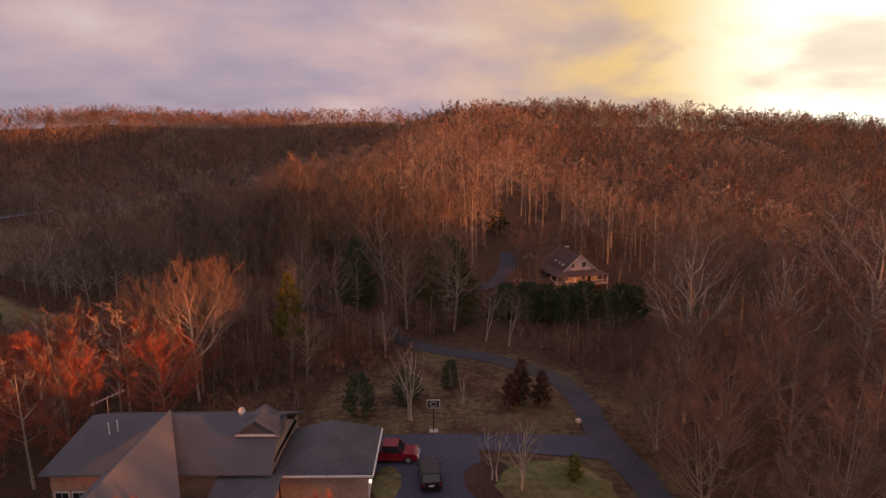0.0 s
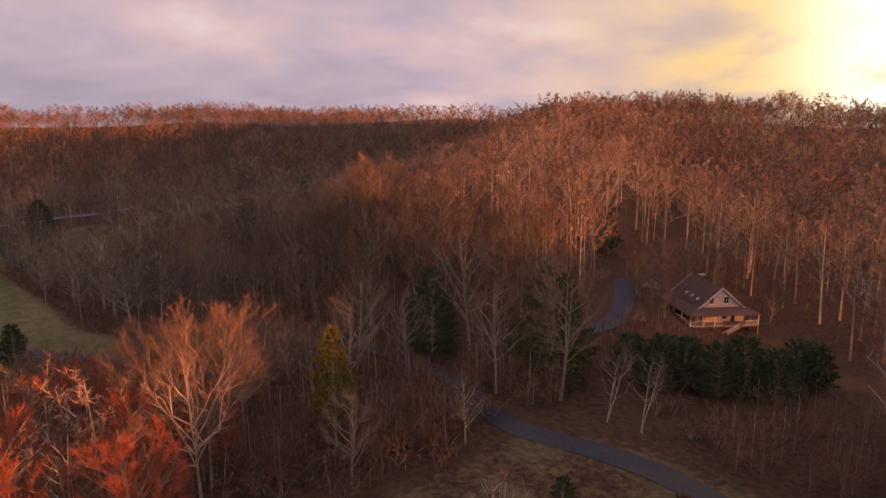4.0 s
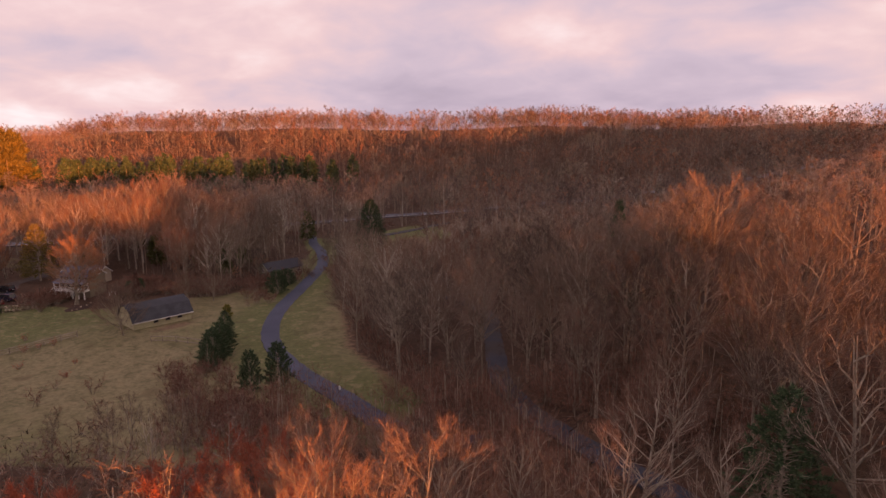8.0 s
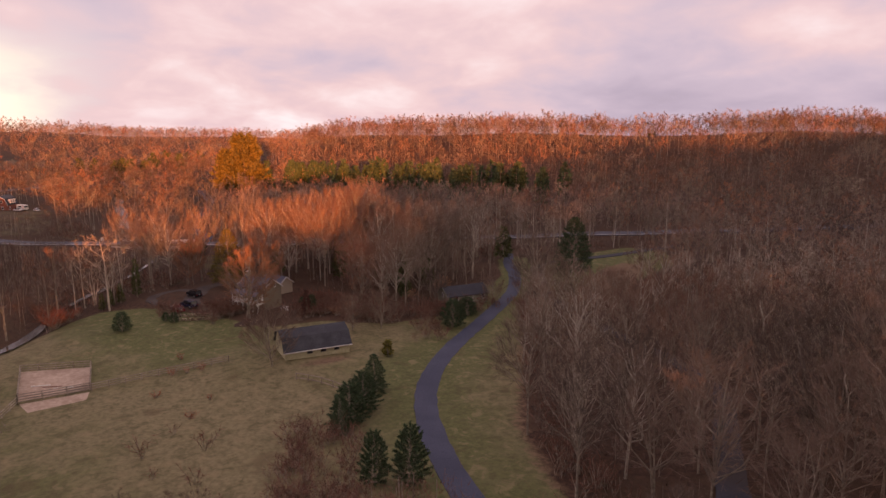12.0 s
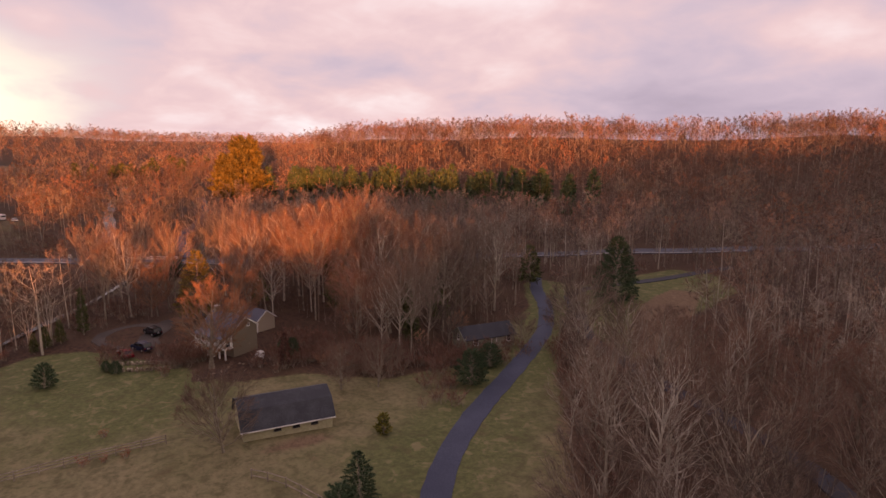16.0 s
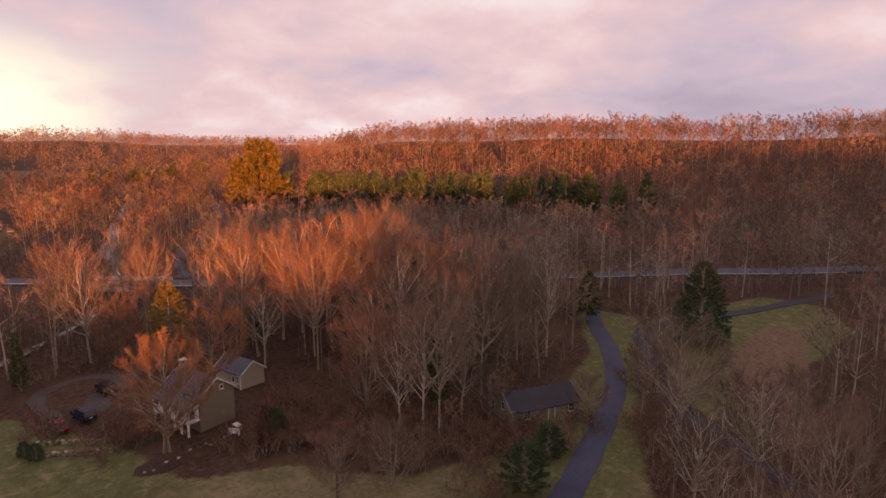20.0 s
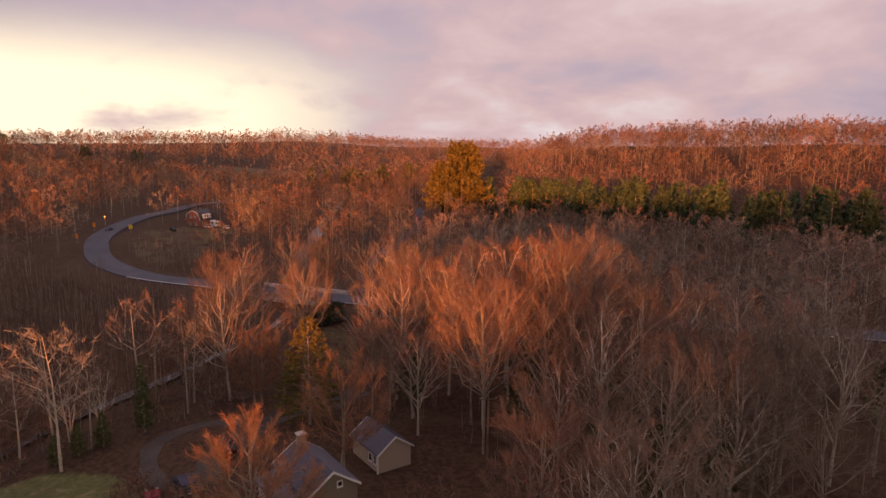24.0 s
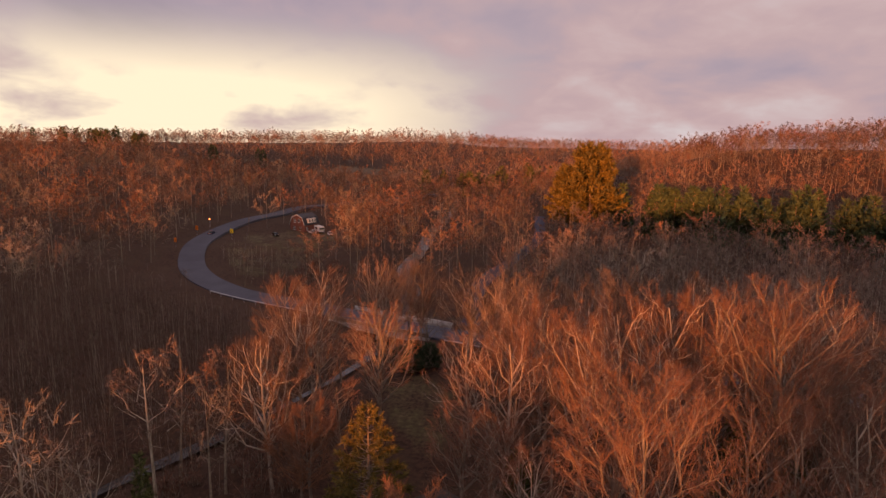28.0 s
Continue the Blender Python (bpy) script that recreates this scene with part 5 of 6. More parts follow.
structure("mulch_bed", disc_on_ground("mulch_bed", 4.4, 52.8, 3.1, 4.8, MULCH, 0.09, 10, seed=3), "dark mulch bed round the island", "planting bed")
structure("mulch_bed", disc_on_ground("mulch_bed", -7.0, 52.2, 2.0, 3.6, MULCH, 0.10, 0, seed=4), "dark mulch bed beside the garage", "planting bed")
structure("island_lawn", disc_on_ground("island_lawn", 9.8, 52.2, 6.0, 5.2, GROUND, 0.16, 0, seed=5), "grass island inside the turning loop", "lawn")
structure("garage_lawn", disc_on_ground("garage_lawn", -5.2, 52.8, 1.5, 3.6, GROUND, 0.13, 0, seed=6), "strip of grass by the forecourt", "lawn")
mail = thing("utility_box", 14.6, 64.6, None, 20, "small pale box on a post in the lawn", "utility box")
part("post", box(0.1, 0.1, 0.8, (0, 0, -0.1)), WOOD, mail)
part("cabinet", box(0.5, 0.35, 0.4, (0, 0, 0.6), 0.02), CONCRETE, mail)

# ---------------------------------------------------------------- paddock
def fence(points, label, rails=3, gap=2.6, h=1.25, name="rail_fence"):
    f = thing(name, points[0][0], points[0][1], 0, 0, label, "fence")
    ox, oy = points[0]
    f.location.z = 0
    c = spline(points, gap) if len(points) > 2 else np.array([np.array(points[0]) + (np.array(points[1]) - np.array(points[0])) * s for s in np.linspace(0, 1, max(2, int(math.dist(*points) / gap) + 1))])
    zs = height(c[:, 0], c[:, 1])
    for i in range(len(c)):
        part("post", box(0.13, 0.13, h + 0.25, (c[i, 0] - ox, c[i, 1] - oy, zs[i] - 0.2)), WOOD, f)
        if i:
            for k in range(rails):
                z = 0.38 + (h - 0.45) * k / max(1, rails - 1)
                bm = bmesh.new()
                a, b = Vector((c[i - 1, 0] - ox, c[i - 1, 1] - oy, zs[i - 1] + z)), Vector((c[i, 0] - ox, c[i, 1] - oy, zs[i] + z))
                rod(a, b, 0.075, sides=4, bm=bm)
                part("rail", bm, WOOD, f)
    return f


fence([(-143.6, 78.2), (-143.6, 88.6), (-144.0, 99.0), (-143.6, 111.0)], "weathered three-rail paddock fence")
fence([(-133.2, 74.5), (-143.6, 78.2)], "weathered three-rail paddock fence")
fence([(-128.5, 118.5), (-124.5, 121.5), (-116.0, 124.5)], "low dark paddock fence", 2)
RING = [(-144.6, 78.2), (-144.2, 88.4), (-155.2, 89.4), (-158.8, 78.6)]
patch("riding_ring", RING, SAND, 0.05, "sanded riding ring", "sand ring")
for a, b in zip(RING, RING[1:] + RING[:1]):
    fence([a, b], "grey rail fence round the sand ring", 3, 2.7, 1.3, "ring_fence")
for i in range(3):
    jump = thing("jump_pole", -150.0 + 1.4 * i, 81.5 + 1.6 * i, None, 70, "white and brown jumping pole lying on sand", "pole", "jumping poles")
    part("pole", rod((-1.5, 0, 0.14), (1.5, 0, 0.14), 0.06, sides=8), WHITE if i != 1 else BRICK, jump)
patch("sand_apron", [(-143.4, 78.4), (-139.0, 79.5), (-139.8, 87.5), (-143.2, 88.2)], SAND, 0.03, "worn sandy ground beside the ring", "sand")

# ---------------------------------------------------------------- the farmhouse yard
def stone_wall(line, label, h=0.7):
    w = thing("dry_stone_wall", line[0][0], line[0][1], 0, 0, label, "stone wall")
    w.location.z = 0
    r = np.random.RandomState(5)
    c = spline(line, 0.7)
    meshes = []
    for k in range(4):
        bm = box(0.62, 0.42, 0.34, (0, 0, 0), 0.06)
        for v in bm.verts:
            v.co += Vector((r.randn() * 0.03, r.randn() * 0.03, r.randn() * 0.02))
        me = bpy.data.meshes.new("stone")
        bm.to_mesh(me)
        bm.free()
        me.materials.append(STONE)
        meshes.append(me)
    for i, q in enumerate(c):
        for k in range(int(h / 0.34)):
            s = new("stone", meshes[r.randint(4)])
            s.parent = w
            s.matrix_local = pose(q[0] - line[0][0] + r.randn() * 0.08, q[1] - line[0][1] + r.randn() * 0.08, ground_z(*q) - 0.05 + 0.31 * k, 0, 0, r.rand() * 360)
    return w


stone_wall([(-182.0, 107.6), (-180.5, 112.0), (-179.0, 115.6), (-178.4, 119.5)], "low dry stone wall below the farm drive")
stone_wall([(-178.2, 108.8), (-176.8, 112.5), (-175.6, 117.0)], "low dry stone terrace wall")
bench = thing("garden_bench", -172.4, 131.6, None, 60, "white garden bench among stones", "bench")
part("seat", box(1.7, 0.5, 0.07, (0, 0, 0.42), 0.01), WHITE, bench)
part("backrest", box(1.7, 0.06, 0.5, (0, 0.26, 0.5), 0.01), WHITE, bench)
for sx in (-0.75, 0.75):
    for sy in (-0.2, 0.22):
        part("leg", box(0.07, 0.07, 0.44, (sx, sy, 0)), WHITE, bench)
table = thing("garden_table", -174.2, 132.4, None, 20, "white garden table covered with a dark cloth", "table")
part("tabletop", box(1.5, 0.9, 0.05, (0, 0, 0.7), 0.01), WHITE, table)
for sx in (-0.6, 0.6):
    for sy in (-0.35, 0.35):
        part("leg", box(0.06, 0.06, 0.7, (sx, sy, 0)), WHITE, table)
r_ = np.random.RandomState(9)
for i in range(9):
    s = thing("white_stone", -167.6 - 0.9 * i + 2.0 * r_.rand(), 119.2 + 1.5 * i + 1.2 * r_.rand(), None, 40 * i, "pale stone edging a flower bed", "stone", "pale edging stones")
    bm = bmesh.new()
    bmesh.ops.create_icosphere(bm, subdivisions=1, radius=0.26, matrix=Matrix.Translation((0, 0, 0.1)) @ Matrix.Diagonal((1.2, 0.9, 0.7, 1)))
    part("boulder", bm, STONE, s)
structure("flower_bed", disc_on_ground("flower_bed", -168.8, 121.8, 2.6, 4.0, MULCH, 0.07, 20, seed=8), "dark mulched flower bed under the yard tree", "planting bed")

# ---------------------------------------------------------------- road furniture and the bridge
BRIDGE_A, BRIDGE_B = np.array((-294.3, 108.5)), np.array((-280.4, 132.7))


def bridge():
    a, b = BRIDGE_A, BRIDGE_B
    L = float(np.hypot(*(b - a)))
    m = (a + b) / 2
    z = float(np.max(road_z(np.array([a[0], m[0], b[0]]), np.array([a[1], m[1], b[1]])))) + 0.30
    br = thing("road_bridge", m[0], m[1], z, math.degrees(math.atan2(*(b - a)[::-1])), "concrete road bridge with white parapets over the creek", "bridge")
    part("deck", box(L, 10.6, 0.5, (0, 0, -1.45)), CONCRETE, br)
    for s in (-1, 1):
        part("beam", box(L, 0.5, 1.3, (0, s * 5.1, -1.5), 0.03), CONCRETE, br)
        n = 9
        for i in range(n):
            part("parapet_block", box(L / n - 0.22, 0.35, 0.85, (-L / 2 + (i + 0.5) * L / n, s * 5.1, -0.15), 0.04), WHITE if s > 0 else STONE, br)
        part("parapet_rail", box(L, 0.22, 0.12, (0, s * 5.1, 0.58), 0.02), CONCRETE, br)
    for sx in (-L / 2 + 1.0, L / 2 - 1.0):
        part("abutment", box(1.6, 10.8, 4.2, (sx, 0, -5.0), 0.05), STONE, br)
    part("pier", box(1.0, 9.0, 3.2, (0, 0, -4.6), 0.05), CONCRETE, br)


bridge()


def guard_rail(line, off, label):
    c = spline(line, 4.0)
    d = np.gradient(c, axis=0)
    d /= np.linalg.norm(d, axis=1)[:, None]
    c = c + np.stack([-d[:, 1], d[:, 0]], 1) * off
    g = thing("guard_rail", c[0][0], c[0][1], 0, 0, label, "guard rail")
    g.location.z = 0
    z = road_z(c[:, 0], c[:, 1]) + 0.3
    for i in range(len(c)):
        part("post", box(0.12, 0.12, 1.0, (c[i, 0] - c[0, 0], c[i, 1] - c[0, 1], z[i] - 0.4)), METAL, g)
        if i:
            a, b = Vector((*(c[i - 1] - c[0]), z[i - 1] + 0.5)), Vector((*(c[i] - c[0]), z[i] + 0.5))
            part("rail", rod(a, b, 0.15, sides=4), METAL, g)


guard_rail([(-314, 74), (-303.2, 92), (-296, 105.5)], -5.4, "galvanised guard rail leading to the bridge")
guard_rail([(-278.5, 136), (-268, 156), (-258, 178)], -5.4, "galvanised guard rail leading from the bridge")
guard_rail([(-236, 230), (-227, 254), (-209, 286.5), (-192, 310)], -5.4, "galvanised guard rail beside the road")


def road_sign(x, y, rz, mat, label, shape="diamond", h=2.4, size=0.75):
    s = thing("road_sign", x, y, float(road_z(x, y)), rz, label, "road sign")
    part("post", rod((0, 0, -0.3), (0, 0, h + 0.2), 0.045), METAL, s)
    bm = box(size, 0.04, size if shape == "diamond" else size * 1.3, (0, -0.07, -size / 2), 0.01)
    bmesh.ops.transform(bm, matrix=Matrix.Translation((0, 0, h)) @ pose(0, 0, 0, 0, 45 if shape == "diamond" else 0, 0), verts=bm.verts)
    plate = part("plate", bm, mat, s)
    part("symbol", box(size * 0.18, 0.02, size * 0.55, (0, -0.105, h - size * 0.3)), DARK_METAL, plate)
    return s


road_sign(-281.6, 139.4, 95, SIGN_YELLOW, "yellow diamond warning sign near the bridge", size=1.25, h=3.0)
road_sign(-292.0, 103.6, 80, WHITE, "small white road sign at the bridge end", "plate", 2.6, 0.9)
road_sign(-385.0, 51.0, 95, SIGN_YELLOW, "yellow warning sign at the bend", "plate", 3.0, 1.3)
road_sign(-388.0, 36.5, 70, SIGN_ORANGE, "orange chevron sign at the bend", "plate", 2.6, 1.2)
road_sign(-364.0, 38.6, 60, SIGN_ORANGE, "orange chevron sign at the bend", "plate", 2.4, 1.2)
for x, y in ((-404.0, 35.5),):
    beacon = thing("warning_beacon", x, y, None, 80, "lit amber warning lamp on a post", "warning lamp")
    part("post", rod((0, 0, -0.3), (0, 0, 3.4), 0.06), METAL, beacon)
    part("housing", box(0.5, 0.4, 0.6, (0, 0, 3.3), 0.05), SIGN_YELLOW, beacon)
    part("lens", rod((0, -0.2, 3.6), (0, -0.3, 3.6), 0.24, sides=12), RED_GLOW, beacon, "glowing amber lens")
post_ = thing("marker_post", -76.6, 120.6, None, 0, "short white marker post beside the drive", "post")
part("stake", box(0.22, 0.22, 0.75, (0, 0, -0.1), 0.03), WHITE, post_)


def utility_pole(x, y, rz, h=9.5, arm=True, z=None):
    p = thing("utility_pole", x, y, z, rz, "brown wooden utility pole with a crossarm", "utility pole", "utility poles")
    part("pole", rod((0, 0, -0.5), (0, 0, h), 0.16, 0.10, 8), POLE_WOOD, p)
    if arm:
        part("crossarm", box(2.4, 0.12, 0.12, (0, 0.1, h - 0.7)), POLE_WOOD, p)
        for i in range(3):
            part("insulator", rod((-1.05 + 1.05 * i, 0.1, h - 0.58), (-1.05 + 1.05 * i, 0.1, h - 0.36), 0.05), CONCRETE, p)
    return p


POLES = [(-385.5, 57.5, 9.0), (-318.2, 77.5, 9.0), (-271.8, 139.2, 8.5), (-226.5, 140.0, 9.0), (-191, 150.5, 9.0)]
for i, (px_, py_, ph) in enumerate(POLES):
    utility_pole(px_, py_, 30 + 15 * i, ph)
utility_pole(-345.0, 153.0, 60, 9.0)
for (ax, ay, ah), (bx, by, bh) in zip(POLES[:-1], POLES[1:]):
    w = thing("overhead_cable", ax, ay, 0, 0, "thin dark overhead cable between poles", "cable")
    w.location.z = 0
    za, zb = ground_z(ax, ay) + ah - 0.5, ground_z(bx, by) + bh - 0.5
    bm = bmesh.new()
    last = None
    for i in range(9):
        s = i / 8
        q = Vector(((bx - ax) * s, (by - ay) * s, za + (zb - za) * s - 1.4 * 4 * s * (1 - s) * 0.5))
        if last:
            rod(last, q, 0.02, sides=3, bm=bm)
        last = q
    part("strand", bm, DARK_METAL, w)

# ---------------------------------------------------------------- single trees and shrubs that stand out
rng = np.random.RandomState(7)
pine_set = split_tree("pine", conifer(201, 14.8, 6.8, 20, 12, 120, 0.03, 0.62, 0.62, 0.13, ragged_edge=0.25), BARK, NEEDLE)
dark_pine_set = split_tree("dark_pine", conifer(202, 13, 5.0, 19, 11, 100, 0.05, 0.65, 0.55, 0.13, ragged_edge=0.25), BARK, DARK_NEEDLE)
fir_set = split_tree("fir", conifer(203, 16.5, 7.0, 24, 13, 110, 0.02, 0.62, 0.6, 0.14, -0.1, ragged_edge=0.16), BARK, DARK_NEEDLE)
gold_set = split_tree("golden_pine", conifer(204, 14, 3.6, 18, 9, 80, 0.30, 0.55, 0.5, 0.13, 0.3), BARK, GOLD_NEEDLE)
spruce_set = split_tree("spruce", conifer(205, 14.5, 5.6, 20, 10, 90, 0.12, 0.72, 0.6, 0.13, -0.25, ragged_edge=0.22), BARK, SUNLIT_NEEDLE)
round_set = split_tree("evergreen_bush", conifer(206, 4.5, 2.4, 14, 10, 70, 0.02, 0.42, 0.30, 0.10, 0.2, 0.10, 0.2), BARK, DARK_NEEDLE)
round_gold = split_tree("golden_bush", conifer(207, 2.6, 1.1, 10, 8, 12, 0.02, 0.5, 0.40, 0.20, 0.3, 0.08), BARK, GOLD_NEEDLE)
column_set = split_tree("column_cedar", conifer(208, 9.0, 1.5, 18, 7, 12, 0.04, 0.45, 0.6, 0.26, 0.6, 0.15), BARK, NEEDLE)
tall_pine_set = split_tree("white_pine", conifer(209, 33, 13.5, 22, 11, 60, 0.16, 0.34, 2.2, 1.0, 0.1, 0.5, 0.35), BARK, SUNLIT_NEEDLE)
BROWN_NEEDLE = grainy("bronzed_needles", (0.075, 0.038, 0.030), (0.15, 0.075, 0.055), 0.9, 0.85, wide=0.3, islands=0.5, coords="World")
bronze_set = split_tree("bronze_cedar", conifer(210, 4.2, 1.3, 13, 8, 14, 0.02, 0.5, 0.5, 0.22, 0.6, 0.08), BARK, BROWN_NEEDLE)

plant("white_pine", pine_set, 0.8, 106.0, 1.0, 20, "broad green pine catching light at its top", "pine tree")
plant("dark_pine", dark_pine_set, -15.6, 111.6, 0.95, 60, "dark green pine above the wood drive", "pine tree")
plant("golden_pine", gold_set, -21.0, 84.0, 1.0, 10, "slim yellow-green pine among bare trees", "pine tree")
plant("farther_pine", dark_pine_set, -62.5, 190.4, 1.75, 0, "tall narrow pine over the bare wood", "pine tree", girth=0.8)
plant("lawn_fir", fir_set, -169.0, 222.8, 1.0, 0, "large dark fir on the lawn by the drive", "fir tree")
for i, (px_, py_, s) in enumerate([(11, 108.5, 1.3), (14.5, 106, 1.5), (18, 108, 1.35), (21, 105, 1.5), (24.5, 107, 1.6), (28, 105.5, 1.4), (31.5, 109, 1.5), (35, 112, 1.3)]):
    plant("hedge_evergreen", round_set, px_, py_, s, 40 * i, "dark green evergreen in a hedge below the house", "evergreen", "hedge evergreens", girth=s * 1.05)
plant("lawn_evergreen", round_set, -9.6, 67.6, 1.05, 15, "dense dark evergreen on the lawn", "evergreen", "lawn evergreens", girth=0.95)
plant("lawn_evergreen", round_set, 0.9, 75.4, 0.76, 95, "small dark evergreen on the lawn", "evergreen", "lawn evergreens", girth=0.62)
plant("lawn_evergreen", round_set, -4.4, 71.2, 0.85, 150, "dark evergreen behind the white birch", "evergreen", "lawn evergreens", girth=0.9)
for px_, py_, s in ((7.7, 69.4, 0.95), (9.1, 70.8, 1.25), (11.4, 70.0, 1.0)):
    plant("bronze_arborvitae", bronze_set, px_, py_, s, 30 * px_, "bronze-brown pointed evergreen on the lawn", "evergreen", "bronze evergreens", girth=s * 1.05)
plant("island_shrub", round_gold, 11.9, 53.4, 0.95, 0, "small yellow-green shrub on the grass island", "shrub", girth=0.8)
plant("drive_evergreen", round_set, -140.8, 159.0, 1.32, 0, "rounded dark evergreen beside the drive", "evergreen", "drive evergreens", girth=1.45)
plant("drive_evergreen", round_set, -146.0, 166.5, 0.95, 70, "rounded dark evergreen beside the drive", "evergreen", "drive evergreens", girth=1.15)
plant("golden_shrub", round_gold, -131.2, 137.6, 1.15, 0, "golden conical shrub on the grass", "shrub", girth=1.25)
bushy_pine = split_tree("bushy_pine", conifer(212, 6.6, 3.1, 14, 11, 90, 0.02, 0.42, 0.42, 0.11, 0.15, 0.12, 0.22), BARK, DARK_NEEDLE)
for px_, py_, s in ((-107.6, 119.0, 0.52), (-111.4, 123.0, 0.50), (-116.5, 127.4, 0.46), (-105.4, 116.6, 0.40)):
    plant("meadow_pine", bushy_pine if s > 0.47 else dark_pine_set, px_, py_, s * (1.8 if s > 0.47 else 1.1), 50 * px_, "young dark pine at the meadow edge", "pine tree", "meadow pines", girth=s * (2.0 if s > 0.47 else 1.2))
plant("meadow_pine", bushy_pine, -86.5, 117.0, 1.05, 15, "dense young pine beside the drive", "pine tree", "meadow pines", girth=0.85)
plant("meadow_pine", bushy_pine, -89.0, 113.6, 0.95, 65, "dense young pine beside the drive", "pine tree", "meadow pines", girth=0.7)
plant("pasture_evergreen", round_set, -175.6, 96.8, 0.9, 0, "round dark evergreen in the pasture", "evergreen", girth=1.0)
plant("yard_spruce", spruce_set, -204.5, 127.0, 1.12, 0, "spruce with sunlit top behind the farmhouse", "spruce tree")
plant("column_cedar", column_set, -205.7, 103.8, 1.1, 0, "dark green column-shaped cedar tree", "cedar tree")
for px_, py_, s in ((-200.0, 97.0, 0.5), (-202.0, 99.5, 0.55), (-198.0, 95.0, 0.45)):
    plant("creek_cedar", column_set, px_, py_, s, 10 * px_, "low yellow-green cedar near the creek", "cedar tree", "creek cedars", girth=s * 1.7)
plant("bronze_cedar", bronze_set, -165.2, 134.4, 1.5, 0, "rusty pointed cedar by the farm garden", "cedar tree", girth=1.1)
plant("garden_spruce", round_set, -168.2, 136.8, 0.9, 0, "small blue-green spruce by the farm garden", "spruce tree", girth=0.7)
for px_, py_, s in ((-179.5, 106.2, 0.42), (-177.4, 107.6, 0.5), (-173.0, 136.5, 0.6)):
    plant("yard_evergreen", round_set, px_, py_, s, 33 * px_, "small rounded evergreen by the farm wall", "evergreen", "farm evergreens", girth=s * 1.1)
for px_, py_, s in ((-256, 128, 0.9), (-259, 131, 1.0), (-262, 128, 0.9), (-259, 125.5, 0.8)):
    plant("bridge_evergreen", round_set, px_, py_, s, 47 * px_, "dark spreading evergreen below the bridge", "evergreen", "bridge evergreens", girth=s * 1.2)
plant("great_white_pine", tall_pine_set, -420, 193, 1.12, 0, "huge sunlit white pine above the creek", "pine tree")
plant("great_white_pine", tall_pine_set, -428, 186, 0.85, 120, "huge sunlit white pine above the creek", "pine tree")
for px_, py_ in ((-712, -79), (-706, -74), (-719, -40), (-714, -34)):
    plant("field_conifer", fir_set, px_, py_, 1.0, px_ * 7, "dark conifer at the edge of the hill field", "conifer", "field conifers", girth=0.75)

lod_pine = [conifer(221 + i, 15, 4.6, 11, 7, 13, 0.14, 0.6, 1.6, 0.8, 0.1) for i in range(2)]
rows = []
for i in range(105):
    s = rng.rand()
    a, b = np.array((-414, 210)), np.array((-296, 322))
    q = a + (b - a) * s + rng.randn(2) * np.array((7, 7)) + np.array((-8, 8)) * rng.rand()
    rows.append((rng.randint(2), q[0], q[1], ground_z(*q) - 0.3, 1.05 + 0.5 * rng.rand(), rng.rand() * 6, 0.85))
joined("pine_plantation", lod_pine, rows, [BARK, DARK_NEEDLE], "row of dark green pines below the hill", "woodland")
rows = []
for cx, cy, rx, ry, n, s in ((-590, 156, 9, 16, 12, 1.2), (-790, -210, 14, 28, 16, 1.1), (-470, 590, 40, 22, 26, 0.9), (-735, 225, 12, 20, 10, 1.0), (-150, 172, 10, 10, 0, 1.0), (-190, 168, 14, 12, 7, 0.62), (-215, 185, 16, 16, 8, 0.7), (-168, 158, 6, 6, 3, 0.55), (-40, 165, 25, 12, 6, 0.55)):
    for i in range(n):
        q = (cx + rng.randn() * rx, cy + rng.randn() * ry)
        rows.append((rng.randint(2), q[0], q[1], ground_z(*q) - 0.3, s * (0.8 + 0.4 * rng.rand()), rng.rand() * 6, 1.1))
joined("scattered_pines", lod_pine, rows, [BARK, NEEDLE], "scattered evergreens among the bare woods", "woodland")

# leafless trees of their own look
maple_sets = [split_tree("red_maple", bare_tree(41 + i, 12.5, 5.2, 22, 9, 60, 0.16, 0.026, 0.12, stems=1 + i, rise=1.1, twig_len=0.62, limb_mat=1), BARK, RED_TWIG) for i in range(2)]
orange_set = split_tree("orange_maple", bare_tree(57, 12, 4.8, 22, 7, 34, 0.16, 0.034, 0.14, stems=2, rise=1.0, twig_len=0.75, limb_mat=1), BARK, SUNLIT_TWIG)
birch_set = split_tree("birch", bare_tree(51, 10, 2.6, 15, 4, 10, 0.30, 0.028, 0.10, stems=3, rise=1.6), PALE_BARK, TWIG)
slim_birch = split_tree("slim_birch", bare_tree(52, 7, 1.4, 10, 3, 9, 0.30, 0.025, 0.06, stems=2, rise=1.6), PALE_BARK, TWIG)
yard_set = split_tree("yard_maple", bare_tree(53, 16, 6.4, 30, 11, 42, 0.12, 0.026, 0.13, stems=3, rise=1.1, twig_len=0.75), BARK, TWIG)
round_bare = split_tree("round_tree", bare_tree(54, 11, 4.8, 24, 10, 36, 0.10, 0.024, 0.13, stems=3, rise=0.9, twig_len=0.7), BARK, TWIG)
for i, (px_, py_, s) in enumerate([(-41, 85, 1.0), (-47.5, 79, 1.05), (-36, 74, 0.95), (-53, 90, 0.8), (-31, 66, 1.0), (-58, 83, 0.75), (-64, 93, 0.6), (-38, 60, 1.05), (-45, 68, 1.1), (-52, 72, 1.0), (-33, 80, 0.8)]):
    plant("red_maple", maple_sets[i % 2], px_, py_, s, 77 * i, "budding red maple glowing in low sun", "maple tree", "red maples on the slope")
